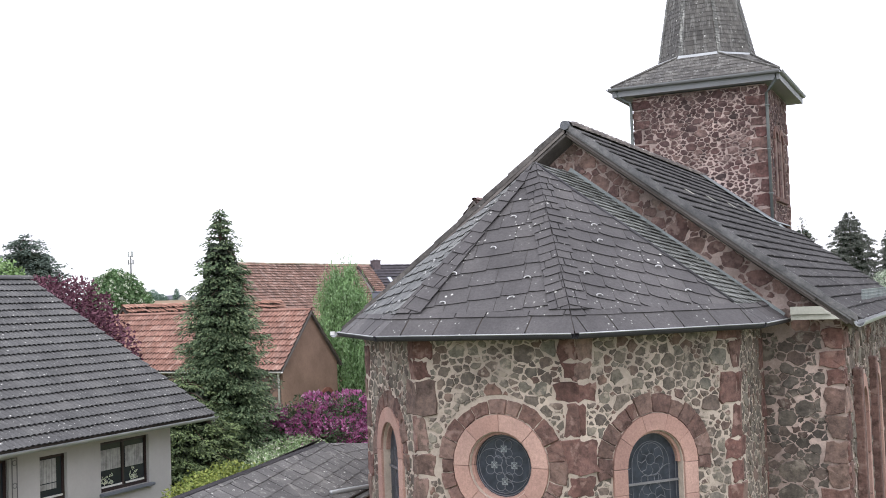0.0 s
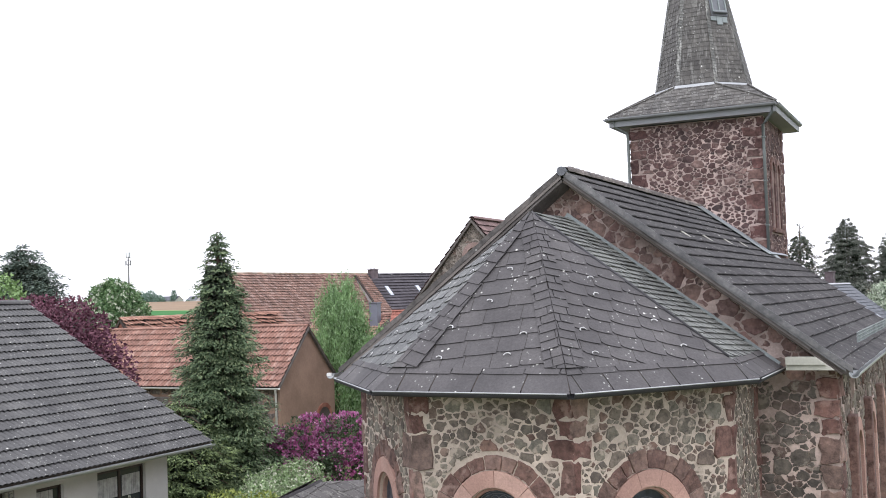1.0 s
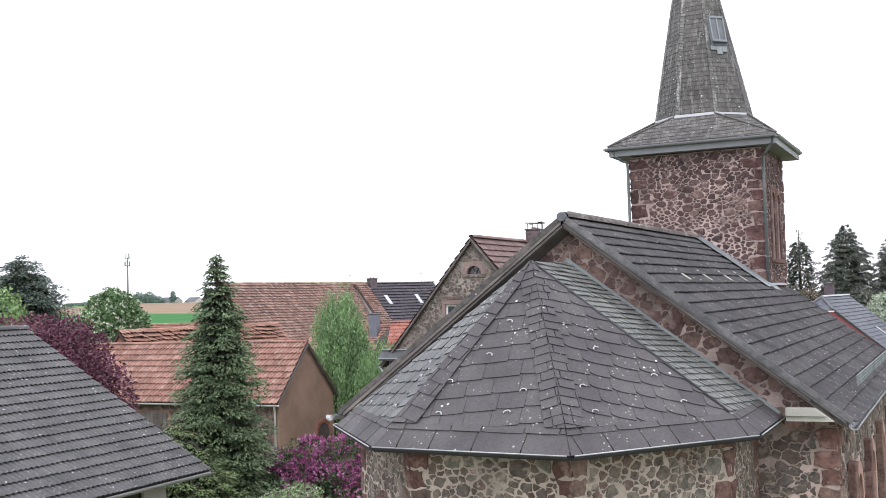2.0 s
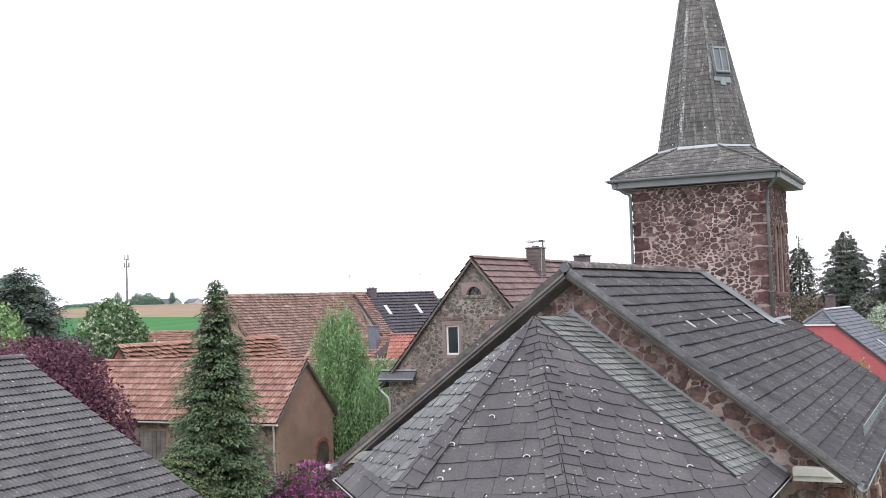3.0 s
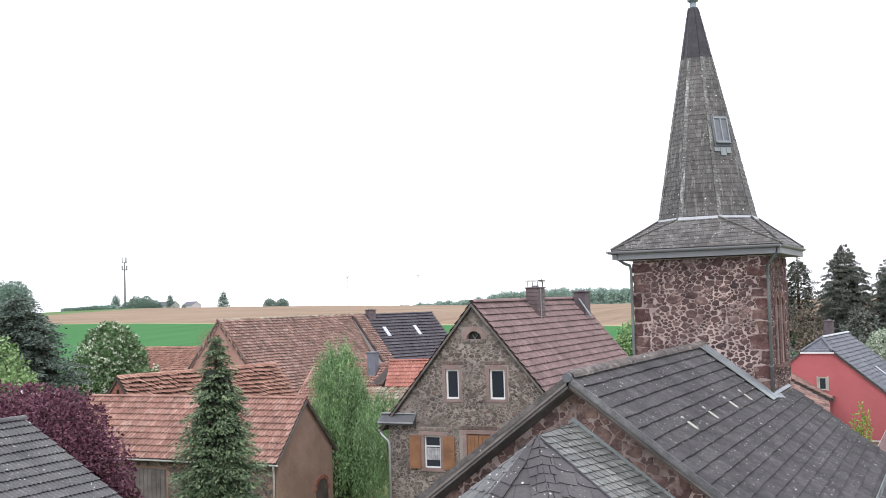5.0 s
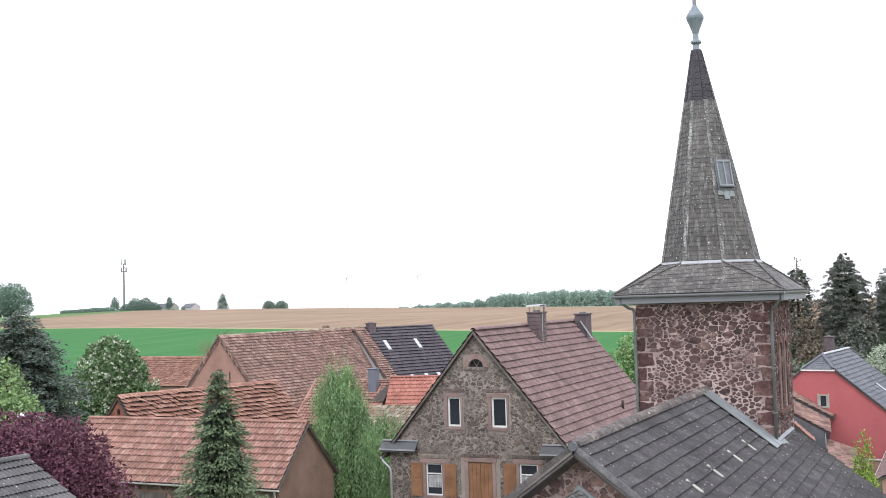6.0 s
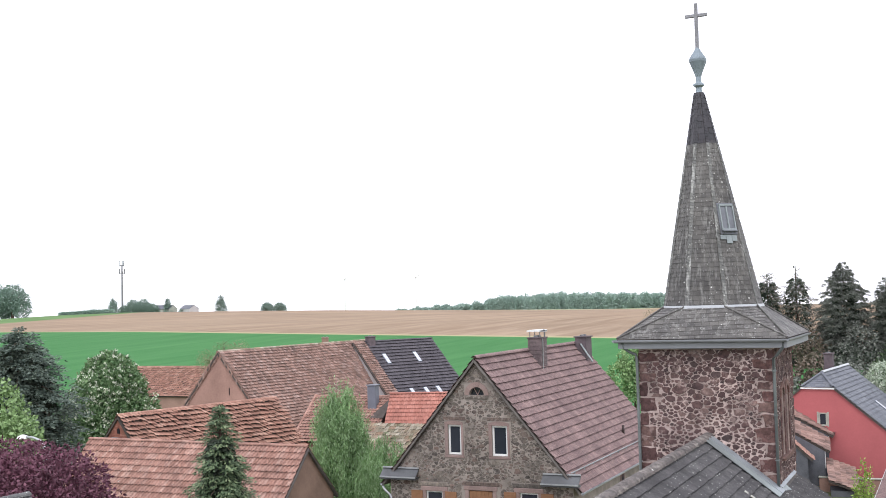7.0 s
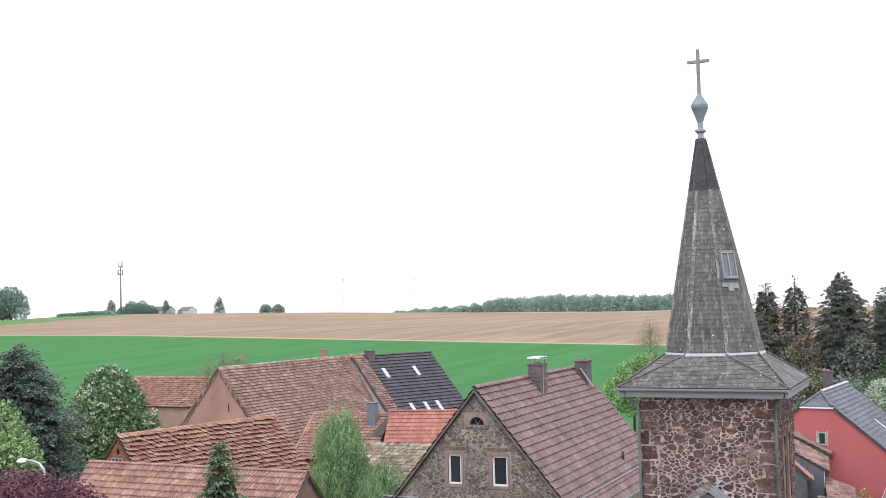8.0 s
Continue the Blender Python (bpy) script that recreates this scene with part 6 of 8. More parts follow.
def chimney(owner, x, y, z0, z1, wx, wy, material, cap=True, cowl=False):
    bm = bmesh.new()
    box(bm, x - wx, x + wx, y - wy, y + wy, z0, z1, None, 0.015)
    c = part("chimney", bm, material, owner, "slate-clad chimney stack")
    if cowl:                                # courses of small slates hung on the stack
        bm = bmesh.new()
        n = int((z1 - z0) / 0.15)
        for k in range(n):
            a, b = z0 + (z1 - z0) * k / n, z0 + (z1 - z0) * (k + 1) / n
            low, high = ([bm.verts.new((x + p * (wx + e), y + q * (wy + e), z)) for p, q in ((-1, -1), (1, -1), (1, 1), (-1, 1))] for z, e in ((a, 0.018), (b, 0.005)))
            bm.faces.new(low[::-1]), bm.faces.new(high)
            for i in range(4):
                bm.faces.new((low[i], low[(i + 1) % 4], high[(i + 1) % 4], high[i]))
        part("slate_cladding", bm, cheek_brown, c)
        bm = bmesh.new()
        tube(bm, [(x + wx + 0.03, y - wy * 0.5, z0), (x + wx + 0.03, y - wy * 0.5, z1)], 0.018, 6)
        part("cable", bm, zinc, c)
        bm = bmesh.new()
        tube(bm, [(x + wx * 0.9, y + wy * 0.6, z1), (x + wx * 0.9, y + wy * 0.6, z1 + 0.3), (x + wx * 0.9, y + wy * 0.35, z1 + 0.38)], 0.035, 6)
        part("vent", bm, iron, c)
    if cap:
        block("chimney_cap", (x - wx - 0.05, x + wx + 0.05, y - wy - 0.05, y + wy + 0.05, z1, z1 + 0.06), material, c, "", None, 0.01)
    for k in (-0.5, 0.5):
        bm = bmesh.new()
        tube(bm, [(x, y + k * wy, z1 + 0.05), (x, y + k * wy, z1 + 0.13)], 0.09, 10)
        part("flue", bm, iron, c)
    if cowl:
        for a, b in ((-1, -1), (1, -1), (1, 1), (-1, 1)):
            bm = bmesh.new()
            tube(bm, [(x + a * wx * 0.8, y + b * wy * 0.8, z1 + 0.05), (x + a * wx * 0.8, y + b * wy * 0.8, z1 + 0.28)], 0.018, 5)
            part("cowl_leg", bm, iron, c)
        bm = bmesh.new()
        n = 6
        rows = [[bm.verts.new((x + wx * 1.1 * math.cos(math.pi * k / n), y + s * wy * 1.15, z1 + 0.28 + 0.015 * math.sin(math.pi * k / n) + h)) for k in range(n + 1)] for h in (0, 0.075) for s in (-1, 1)]
        for k in range(n):
            bm.faces.new((rows[2][k], rows[2][k + 1], rows[3][k + 1], rows[3][k]))
            bm.faces.new((rows[0][k + 1], rows[0][k], rows[1][k], rows[1][k + 1]))
            bm.faces.new((rows[0][k], rows[0][k + 1], rows[2][k + 1], rows[2][k]))
            bm.faces.new((rows[1][k + 1], rows[1][k], rows[3][k], rows[3][k + 1]))
        part("cowl", bm, white_paint, c, "pale metal chimney cowl")
    return c


chimney(stone_house, 0.35, 5.9, 8.4, 10.2, 0.28, 0.37, chimney_mat, True, True)
chimney(stone_house, 0.42, 12.0, 8.4, 10.0, 0.28, 0.42, chimney_mat)
bm = bmesh.new()
tube(bm, [(0.42, 11.56, 9.7), (1.0, 11.52, 8.86)], 0.045, 6)
part("chimney_flashing", bm, lead, stone_house)

rail = bmesh.new()
tube(rail, [(3.64, 0.1, 5.5), (3.64, 12.5, 5.5)], 0.022, 6)
for k in range(11):
    box(rail, 3.62, 3.66, 0.5 + 1.15 * k, 0.53 + 1.15 * k, 5.36, 5.52)
part("snow_rail", rail, lead, sh_roof, "thin metal snow rail above the eaves")
srm = frame_of((3.75, 0, 0), (0, 1, 0), (0, 0, 1))
block("window_frame", (6.0, 6.6, 4.1, 4.8, 0.002, 0.03), worn_pink, sh_right, "", srm, 0.008)
block("pane", (6.1, 6.5, 4.2, 4.7, 0.03, 0.036), pane_glass, sh_right, "", srm)
vx, vy = 3.2, 8.6
pipe(stone_house, [(vx, vy, 9.68 - sh_k * vx - 0.1), (vx, vy, 9.68 - sh_k * vx + 0.42)], 0.06, dark_frame, "vent_pipe")

# ---------------- barn ----------------
roof_slope(barn_roof, -1, 2.2, 0, 12.2, 5.68, barn_k, 0.22, 0.1, 0.2, 0.335, DEEP, red_tile, 290, lambda a, b: a, lift=0.07)
roof_slope(barn_roof, 1, 2.2, 0, 12.2, 5.68, barn_k, 0.22, 0.1, 0.22, 0.335, PANTILE, red_tile)
ridge_tiles(barn_roof, (0, -0.1, 5.71), (0, 12.3, 5.71), 0.11, 0.38, red_tile)
bz = 5.68 - barn_k * 2.42
gutter(barn, (-2.48, 12.3, bz - 0.03), (-2.48, -0.15, bz - 0.05), 0.07, white_paint)
pipe(barn, [(-2.45, 0.06, bz - 0.08), (-2.4, 0.1, bz - 0.2), (-2.28, 0.16, bz - 0.36), (-2.27, 0.16, 0.1)], 0.045, white_paint)
for sx in (1, -1):
    bm = bmesh.new()
    p = [(0, -0.13, 5.66), (sx * 2.42, -0.13, 5.66 - barn_k * 2.42), (sx * 2.42, -0.13, 5.54 - barn_k * 2.42), (0, -0.13, 5.52)]
    slab(bm, p if sx < 0 else p[::-1], 0.03)
    part("verge_board", bm, grey_wood if sx < 0 else dark_wood, barn_roof)
    bm = bmesh.new()
    p = [(0, -0.1, 5.56), (sx * 2.4, -0.1, 5.56 - barn_k * 2.4), (sx * 2.4, 0.0, 5.56 - barn_k * 2.4), (0, 0.0, 5.56)]
    slab(bm, p if sx > 0 else p[::-1], 0.02)
    part("soffit", bm, grey_wood, barn_roof)
bgm = frame_of((0, 0, 0), (1, 0, 0), (0, 0, 1))
part("arched_door", panel(arch(1.25, 0.48, 0.02, 1.55), [], 0.04, bgm @ Matrix.Translation((0, 0, 0.03))), dark_wood, barn, "dark wooden arched barn door")
ring(barn, bgm, 1.25, 1.55, 0.49, 0.66, 0, 180, 9, -0.02, 0.05, brick, gap=0.006)
block("small_window", (-0.75, -0.25, 1.0, 1.4, 0.004, 0.03), dark_frame, barn, "", bgm)
bsm = frame_of((-2.2, 0, 0), (0, -1, 0), (0, 0, 1))
gate = block("barn_door", (-7.6, -5.9, 0.1, 2.75, 0.01, 0.05), grey_wood, barn, "weathered grey plank door", bsm, 0.01)
for k in range(7):
    block("plank", (-7.56 + k * 0.235, -7.56 + k * 0.235 + 0.22, 0.14, 2.71, 0.051, 0.07), grey_wood, gate, "", bsm, 0.004)
rubble(barn, bsm, rect(-12.1, -0.1, 0.05, 3.2), 0.36, 0.008, 0.02, house_stone, trimmer((), (), [(-7.7, -5.8, 0.0, 2.85)]), 0, seed=370)

# ---------------- old barn ----------------
roof_slope(ob_roof, 1, 3.4, 0, 11.2, 6.15, ob_k, 0.25, 0.1, 0.25, 0.31, DEEP, old_tile, 290, lambda a, b: a, rough=0.03, lift=0.16, sag=lambda a, b: 0.03 + 0.025 * math.sin(a * 2.1 + b * 3))
roof_slope(ob_roof, -1, 3.4, 0, 11.2, 6.15, ob_k, 0.25, 0.1, 0.25, 0.3, PANTILE, old_tile, rough=0.02, lift=0.05)
ridge_tiles(ob_roof, (0, -0.1, 6.18), (0, 11.3, 6.18), 0.13, 0.36, old_tile)
ogm = frame_of((0, 0, 0), (1, 0, 0), (0, 0, 1))
casement(ob_front, ogm @ Matrix.Translation((0, 0, 0.16)), -0.62, 0.42, 4.36, 4.98, grey_paint, 0.07, 2, (), 0.12)
part("vent", panel(arch(0.0, 0.11, 5.2, 5.38, 8), [], 0.03, ogm @ Matrix.Translation((0, 0, 0.034))), dark_inside, ob_front)
courses, j = [], 0
for z in [2.75 + 0.09 * k for k in range(36)]:
    half = min(3.36, (6.05 - z) / ob_k - 0.05)
    if half < 0.15:
        break
    x = -half + (0.12 if j % 2 else 0)
    j += 1
    while x < half:
        w_ = min(0.235, half - x)
        if w_ > 0.06 and not (-0.84 < x < 0.42 and 4.26 < z < 5.0) and not (-0.34 < x < 0.12 and 5.1 < z < 5.5):
            courses.append((x, x + w_ - 0.012, z))
        x += 0.25
V, Fc = [], []
for x0, x1, z in courses:
    k = len(V)
    V += [(x0, -0.012, z), (x1, -0.012, z), (x1, -0.012, z + 0.078), (x0, -0.012, z + 0.078), (x0, 0.005, z), (x1, 0.005, z), (x1, 0.005, z + 0.078), (x0, 0.005, z + 0.078)]
    Fc += [(k, k + 1, k + 2, k + 3), (k, k + 4, k + 5, k + 1), (k + 2, k + 6, k + 7, k + 3), (k + 1, k + 5, k + 6, k + 2), (k, k + 3, k + 7, k + 4)]
raw("brickwork", V, Fc, brick, ob_front, "", "stuff")

# ---------------- big barn ----------------
roof_slope(bb_roof, 1, 4.6, 0, 18.6, 8.85, bb_k, 0.3, 0.1, 0.2, 0.25, PANTILE, worn_tile, 0, rough=0.012, lift=0.1, sag=lambda a, b: 0.05 + 0.04 * math.sin(a * 0.5 + 1) + 0.012 * math.sin(a * 1.7 + b))
roof_slope(bb_roof, -1, 4.6, 0, 18.6, 8.85, bb_k, 0.3, 0.1, 0.4, 0.34, FLAT, worn_tile)
ridge_tiles(bb_roof, (0, -0.1, 8.9), (0, 18.6, 8.9), 0.14, 0.36, mossy_tile)
# brick-edged gable that steps above the roof
for sx in (1, -1):
    n = 34
    for k in range(n):
        x0, x1 = 4.75 * k / n, 4.75 * (k + 1) / n - 0.01
        z = 8.92 - bb_k * x0 + rng.uniform(-0.05, 0.05)
        lo_, hi_ = sorted((sx * x0, sx * x1))
        pc = bmesh.new()
        box(pc, lo_, hi_, -0.06 - rng.uniform(0, 0.05), 0.12, z - 0.36 - rng.uniform(0, 0.1), z + 0.02, None, 0.012)
        part("coping_brick", pc, worn_tile, bb_front)
for x, z in ((-0.6, 4.6), (0.9, 6.0)):
    block("slit", (x - 0.04, x + 0.04, -0.012, 0.02, z, z + 0.5), dark_inside, bb_front)

# ---------------- dark-roofed house ----------------
roof_slope(dh_roof, 1, 4.6, 1.2, 7.9, 8.8, dh_k, 0.3, 0.1, 0.3, 0.36, RIBBED, black_tile, 250, lambda a, b: b, lift=0.1)
roof_slope(dh_roof, 1, 4.6, 0, 1.06, 8.8, dh_k, 0.3, 0.02, 0.2, 0.25, PANTILE, worn_tile, 0, rough=0.012, lift=0.1)
ridge_tiles(dh_roof, (0, 1.1, 8.83), (0, 8.0, 8.83), 0.12, 0.4, black_tile)


def skylight(roof, y, x, w, h, ridge, k):
    nrm = V3((k, 0, 1)).normalized()
    down = V3((1, 0, -k)).normalized()
    m = frame_of(V3((x, y, ridge - k * x)) + nrm * 0.05, (0, 1, 0), -down)
    f = block("skylight", (-w / 2, w / 2, -h / 2, h / 2, -0.03, 0.05), grey_metal, roof, "roof window with the white sky's reflection in its pane colour", m, 0.01)
    block("pane", (-w / 2 + 0.05, w / 2 - 0.05, -h / 2 + 0.06, h / 2 - 0.06, 0.05, 0.058), sky_pane, f, "", m)


# opaque pale pane: the sky's reflection is put into its colour
sky_pane = plain("sky_pane", (0.6, 0.63, 0.67), 0.12, 0.0, 0.05, 2, 0.0)
for y, x in ((2.1, 1.5), (5.2, 1.5), (2.5, 4.4), (3.9, 4.4), (5.15, 4.4)):
    skylight(dh_roof, y, x, 0.4, 1.15, 8.8, dh_k)
chimney(dark_house, 0.1, 1.6, 8.2, 9.2, 0.3, 0.3, chimney_mat)

# ---------------- orange-roofed house ----------------
roof_slope(oh_roof, -1, 3.0, 0, 10.1, 5.95, oh_k, 0.3, 0.1, 0.25, 0.33, PANTILE, orange_tile, 200, lambda a, b: -a)
ridge_tiles(oh_roof, (0, -0.1, 5.98), (0, 10.2, 5.98), 0.12, 0.38, orange_tile)

# dark slab added in place of the shadow in the valley between the roofs
bm = bmesh.new()
slab(bm, [orange_house.matrix_world.inverted() @ V3(p) for p in ((-29.21, 45.91, 4.56), (-28.18, 45.83, 4.60), (-28.06, 47.05, 5.59), (-28.33, 47.25, 5.71))], 0.12)
part("roof_cheek", bm, dark_wood, orange_house, "dark slab standing in for the shadow where the roofs meet")

# ---------------- far barn ----------------
roof_slope(fr_roof, -1, 3.4, 0, 15.0, 5.6, fr_k, 0.3, 0.1, 0.3, 0.32, DEEP, old_tile, 0, rough=0.03, lift=0.1)
ridge_tiles(fr_roof, (0, -0.1, 5.63), (0, 15.1, 5.63), 0.13, 0.4, old_tile)

# ---------------- white house ----------------
roof_slope(wh_roof, 1, 5.5, -9.0, 5.4, 6.9, wh_k, 0.6, 0.95, 0.3, 0.335, DOUBLE, concrete_tile, 300, lambda a, b: -a, lift=0.05, rough=0.004)
roof_slope(wh_roof, -1, 5.5, -9.0, 5.4, 6.9, wh_k, 0.6, 0.95, 0.3, 0.335, PANTILE, concrete_tile)
ridge_tiles(wh_roof, (0, -9.9, 6.93), (0, 6.3, 6.93), 0.13, 0.4, concrete_tile)
we = 6.1
gutter(white_house, (we + 0.07, -9.95, 6.9 - wh_k * we - 0.04), (we + 0.07, 6.36, 6.9 - wh_k * we - 0.04), 0.07, zinc)
bm = bmesh.new()
box(bm, 5.502, we - 0.02, -9.9, 6.3, 3.2, 3.24)
part("soffit", bm, white_paint, white_house)
for sx in (1, -1):
    bm = bmesh.new()
    p = [(0, 6.38, 6.86), (sx * we, 6.38, 6.86 - wh_k * we), (sx * we, 6.38, 6.72 - wh_k * we), (0, 6.38, 6.72)]
    slab(bm, p if sx > 0 else p[::-1], 0.03)
    part("verge_board", bm, grey_paint, wh_roof)
whm = frame_of((5.5, 0, 0), (0, 1, 0), (0, 0, 1))
casement(wh_right, whm, 3.01, 4.61, 1.9, 3.03, dark_frame, 0.07, 1, (), 0.08, curtains=False)
casement(wh_right, whm, 1.22, 1.99, 1.98, 2.97, dark_frame, 0.07, 0, (), 0.08, curtains=False)
casement(wh_right, whm, -0.4, 0.4, 1.2, 3.05, dark_frame, 0.07, 0, (), 0.08, curtains=False)
for a, b, c, d in ((3.09, 3.74, 2.38, 2.84), (3.9, 4.5, 2.36, 2.84), (1.3, 1.76, 2.38, 2.88), (1.3, 1.76, 2.24, 2.36)):
    block("net_curtain", (a, b, c, d, -0.096, -0.086), curtain_pane, wh_right, "white net curtain", whm)
block("window_sill", (2.95, 4.68, 1.83, 1.895, -0.08, 0.13), grey_metal, wh_right, "", whm, 0.01)
bm = bmesh.new()
for a, b in ((0.44, 1.3), (0.57, 1.3)):           # wrought iron lattice before the door
    tube(bm, [whm @ V3((a, b, 0.05)), whm @ V3((a, 3.06, 0.05))], 0.012, 5)
tube(bm, [whm @ V3((-0.45, 3.06, 0.05)), whm @ V3((0.57, 3.06, 0.05))], 0.012, 5)
for z in (1.5, 2.0, 2.5, 2.96):
    tube(bm, [whm @ V3((0.505 + 0.055 * math.cos(radians(q)), z + 0.055 * math.sin(radians(q)), 0.05)) for q in range(0, 361, 45)], 0.009, 5)
for a in (-0.3, -0.1, 0.1, 0.3):
    tube(bm, [whm @ V3((a, 1.3, 0.05)), whm @ V3((a, 3.06, 0.05))], 0.01, 5)
part("window_grille", bm, iron, wh_right, "dark wrought iron grille")
for a, b in ((3.1, 3.75), (3.88, 4.5), (1.3, 1.92)):
    block("blind_bar", (a, b, 1.99 + 0.07 * (a < 3), 2.03 + 0.07 * (a < 3), -0.08, -0.06), white_paint, wh_right, "", whm)

# ---------------- red house ----------------
HC = (6.75 - 5.95) / rh_k
roof_slope(rh_roof, 1, 4.4, 0, 8.9, 6.75, rh_k, 0.3, 0.1, 0.3, 0.33, FLAT, blue_slate, 250, lambda a, b: a, skip=lambda a, b: a < 1.4 and b < (1.4 - a) / 1.4 * HC / 0.76)
ridge_tiles(rh_roof, (0, 1.3, 6.78), (0, 9.0, 6.78), 0.12, 0.4, zinc)
m, f = face2d([(-HC, -0.1, 5.95), (HC, -0.1, 5.95), (0, 1.3, 6.75)])
slates(rh_roof, m, f, 0.0, 0.25, 0.3, blue_slate, False, curve=0.1, seed=410)
for sx in (-1, 1):
    ridge_tiles(rh_roof, (sx * HC, -0.1, 6.0), (0, 1.3, 6.78), 0.09, 0.35, blue_slate, "hip_tile")
rhm = frame_of((0, 0, 0), (1, 0, 0), (0, 0, 1))
block("fascia", (-HC - 0.05, HC + 0.05, 5.84, 5.93, 0.0, 0.12), white_paint, rh_front, "white fascia under the half-hip", rhm)
casement(rh_front, rhm @ Matrix.Translation((0, 0, 0.19)), 0.0, 0.5, 3.6, 4.4, cream_board, 0.08, 0, (), 0.14)
block("trim", (-0.11, -0.01, 3.55, 4.45, 0.004, 0.04), cream_board, rh_front, "", rhm)
block("trim", (0.51, 0.6, 3.55, 4.45, 0.004, 0.04), cream_board, rh_front, "", rhm)
skylight(rh_roof, 4.6, 2.9, 0.4, 1.2, 6.75, rh_k)
chimney(red_house, -0.9, 7.5, 5.6, 7.6, 0.28, 0.3, chimney_mat)

# ---------------- annexe beside the apse ----------------
annexe = thing("church_annexe", "low annexe with lichen-spotted slate roof beside the church", "annexe")
rf, rn, ef, en = V3((-4.95, 0.7, 3.5)), V3((-3.86, -5.0, 3.5)), V3((-3.84, 0.96, 2.92)), V3((-2.72, -5.0, 2.92))
lf, ln = V3((-6.1, 0.65, 2.92)), V3((-4.8, -5.0, 2.92))
bm = bmesh.new()
slab(bm, [rn, en, ef, rf], 0.06)
slab(bm, [ln, rn, rf, lf], 0.06)
annexe_roof = part("roof", bm, dark_wood, annexe)
m, f = face2d([en, ef, rf, rn])
tw, te = V3((-4.86, 2.03, 3.33)), V3((-3.86, 2.03, 2.83))
bm = bmesh.new()
slab(bm, [ef, te, tw, rf], 0.06)
part("roof_board", bm, dark_wood, annexe_roof)
slates(annexe_roof, m @ Matrix.Translation((0, 0, 0.012)), f, radians(4), 0.27, 0.42, annexe_slate, curve=0.06, lift=0.012, seed=400)
m, f = face2d([ef, te, tw, rf])
slates(annexe_roof, m @ Matrix.Translation((0, 0, 0.012)), f, radians(4), 0.27, 0.42, annexe_slate, curve=0.06, lift=0.012, seed=402)
pipe(annexe, [(-3.61, -1.34, 3.06), (-3.62, 0.07, 2.94), (-3.6, 0.24, 2.96)], 0.036, zinc, "rain_pipe")
m, f = face2d([lf, ln, rn, rf])
slates(annexe_roof, m, f, 0.0, 0.24, 0.34, slate, True, curve=0.12, lift=0.012, seed=401)
bm = bmesh.new()
slab(bm, [rf + V3((0, 0.03, 0.02)), rn + V3((0, 0, 0.02)), rn + V3((-0.03, 0, 0.0)), rf + V3((-0.03, 0.03, 0.0))], 0.05)
part("ridge_strip", bm, new_slate, annexe_roof)
bm = bmesh.new()
vs = [bm.verts.new((p.x + dx, p.y, z)) for z in (0, 2.84) for p, dx in ((ln, 0.25), (en, -0.25), (ef, -0.25), (lf, 0.25))]
for q in ((0, 1, 5, 4), (1, 2, 6, 5), (2, 3, 7, 6), (3, 0, 4, 7), (4, 5, 6, 7), (3, 2, 1, 0)):
    bm.faces.new([vs[k] for k in q])
part("wall", bm, pale_render, annexe)
gutter(annexe, en + V3((0.06, 0, -0.03)), ef + V3((0.06, 0, -0.03)), 0.06, zinc)

# ---------------- dormered house by the churchyard ----------------
cottage = thing("cottage", "cottage with orange clay tiles and grey slated dormer", "house", m=pose(-6.6, 51.0, 0, 0, 0, 8))
co_front, co_right, co_roof, co_k = gable_shell(cottage, 3.6, 0, 6.5, 2.3, 5.6, cheek_slate, 0.3, 0.1)
roof_slope(co_roof, 1, 3.6, 0, 6.5, 5.6, co_k, 0.3, 0.1, 0.24, 0.33, PANTILE, red_tile, 200, lambda a, b: a)
ridge_tiles(co_roof, (0, -0.1, 5.63), (0, 6.6, 5.63), 0.12, 0.38, red_tile)
for y0, y1, drop, za, xb, zb in ((1.45, 2.95, 0.62, 5.0, 4.9, 2.9), (3.05, 4.1, 0.3, 5.45, 5.2, 3.3)):
    bm = bmesh.new()
    slab(bm, [(1.2, y0, za - drop), (xb, y0, zb - drop), (xb, y1, zb), (1.2, y1, za)], 0.1)
    dorm = part("dormer_roof", bm, dark_wood, co_roof)
    fall_, rise = V3((xb - 1.2, 0, zb - za)), V3((0, y1 - y0, drop))
    tile_field(dorm, (1.2, y0, za - drop + 0.02), rise, fall_, rise.length, fall_.length, 0.26, 0.4, PANTILE, cottage_tile, 60, lift=0.07, rough=0.012)
    bm = bmesh.new()
    slab(bm, [(x, y0 + 0.1, z - drop) for x, z in ((1.6, za - 0.3), (xb - 0.3, zb + 0.06), (xb - 0.3, 0.9), (1.6, 0.9))], 0.07)
    box(bm, xb - 0.36, xb - 0.3, y0 + 0.1, y1 - 0.1, 0.3, zb - drop - 0.95)
    ck = part("dormer_cheek", bm, cheek_slate, co_roof, "blue-grey slated dormer cheek")
    block("dormer_window", (xb - 0.38, xb - 0.34, y0 + 0.18, y1 - 0.1, zb - drop - 0.95, zb - drop), pane_glass, ck)
    for yy in (y0 + 0.18, (y0 + y1) / 2, y1 - 0.16):
        block("window_post", (xb - 0.34, xb - 0.26, yy - 0.06, yy + 0.06, zb - drop - 0.97, zb - drop + 0.02), white_paint, ck)
gutter(cottage, (5.25, 3.0, 3.26), (5.25, 4.1, 3.26), 0.06, dark_frame)
bm = bmesh.new()
slab(bm, [(4.7, -0.8, 0.95), (6.3, -0.8, 0.35), (6.3, 2.4, 1.2), (4.7, 2.4, 1.8)], 0.08)
porch = part("porch_roof", bm, dark_wood, cottage)
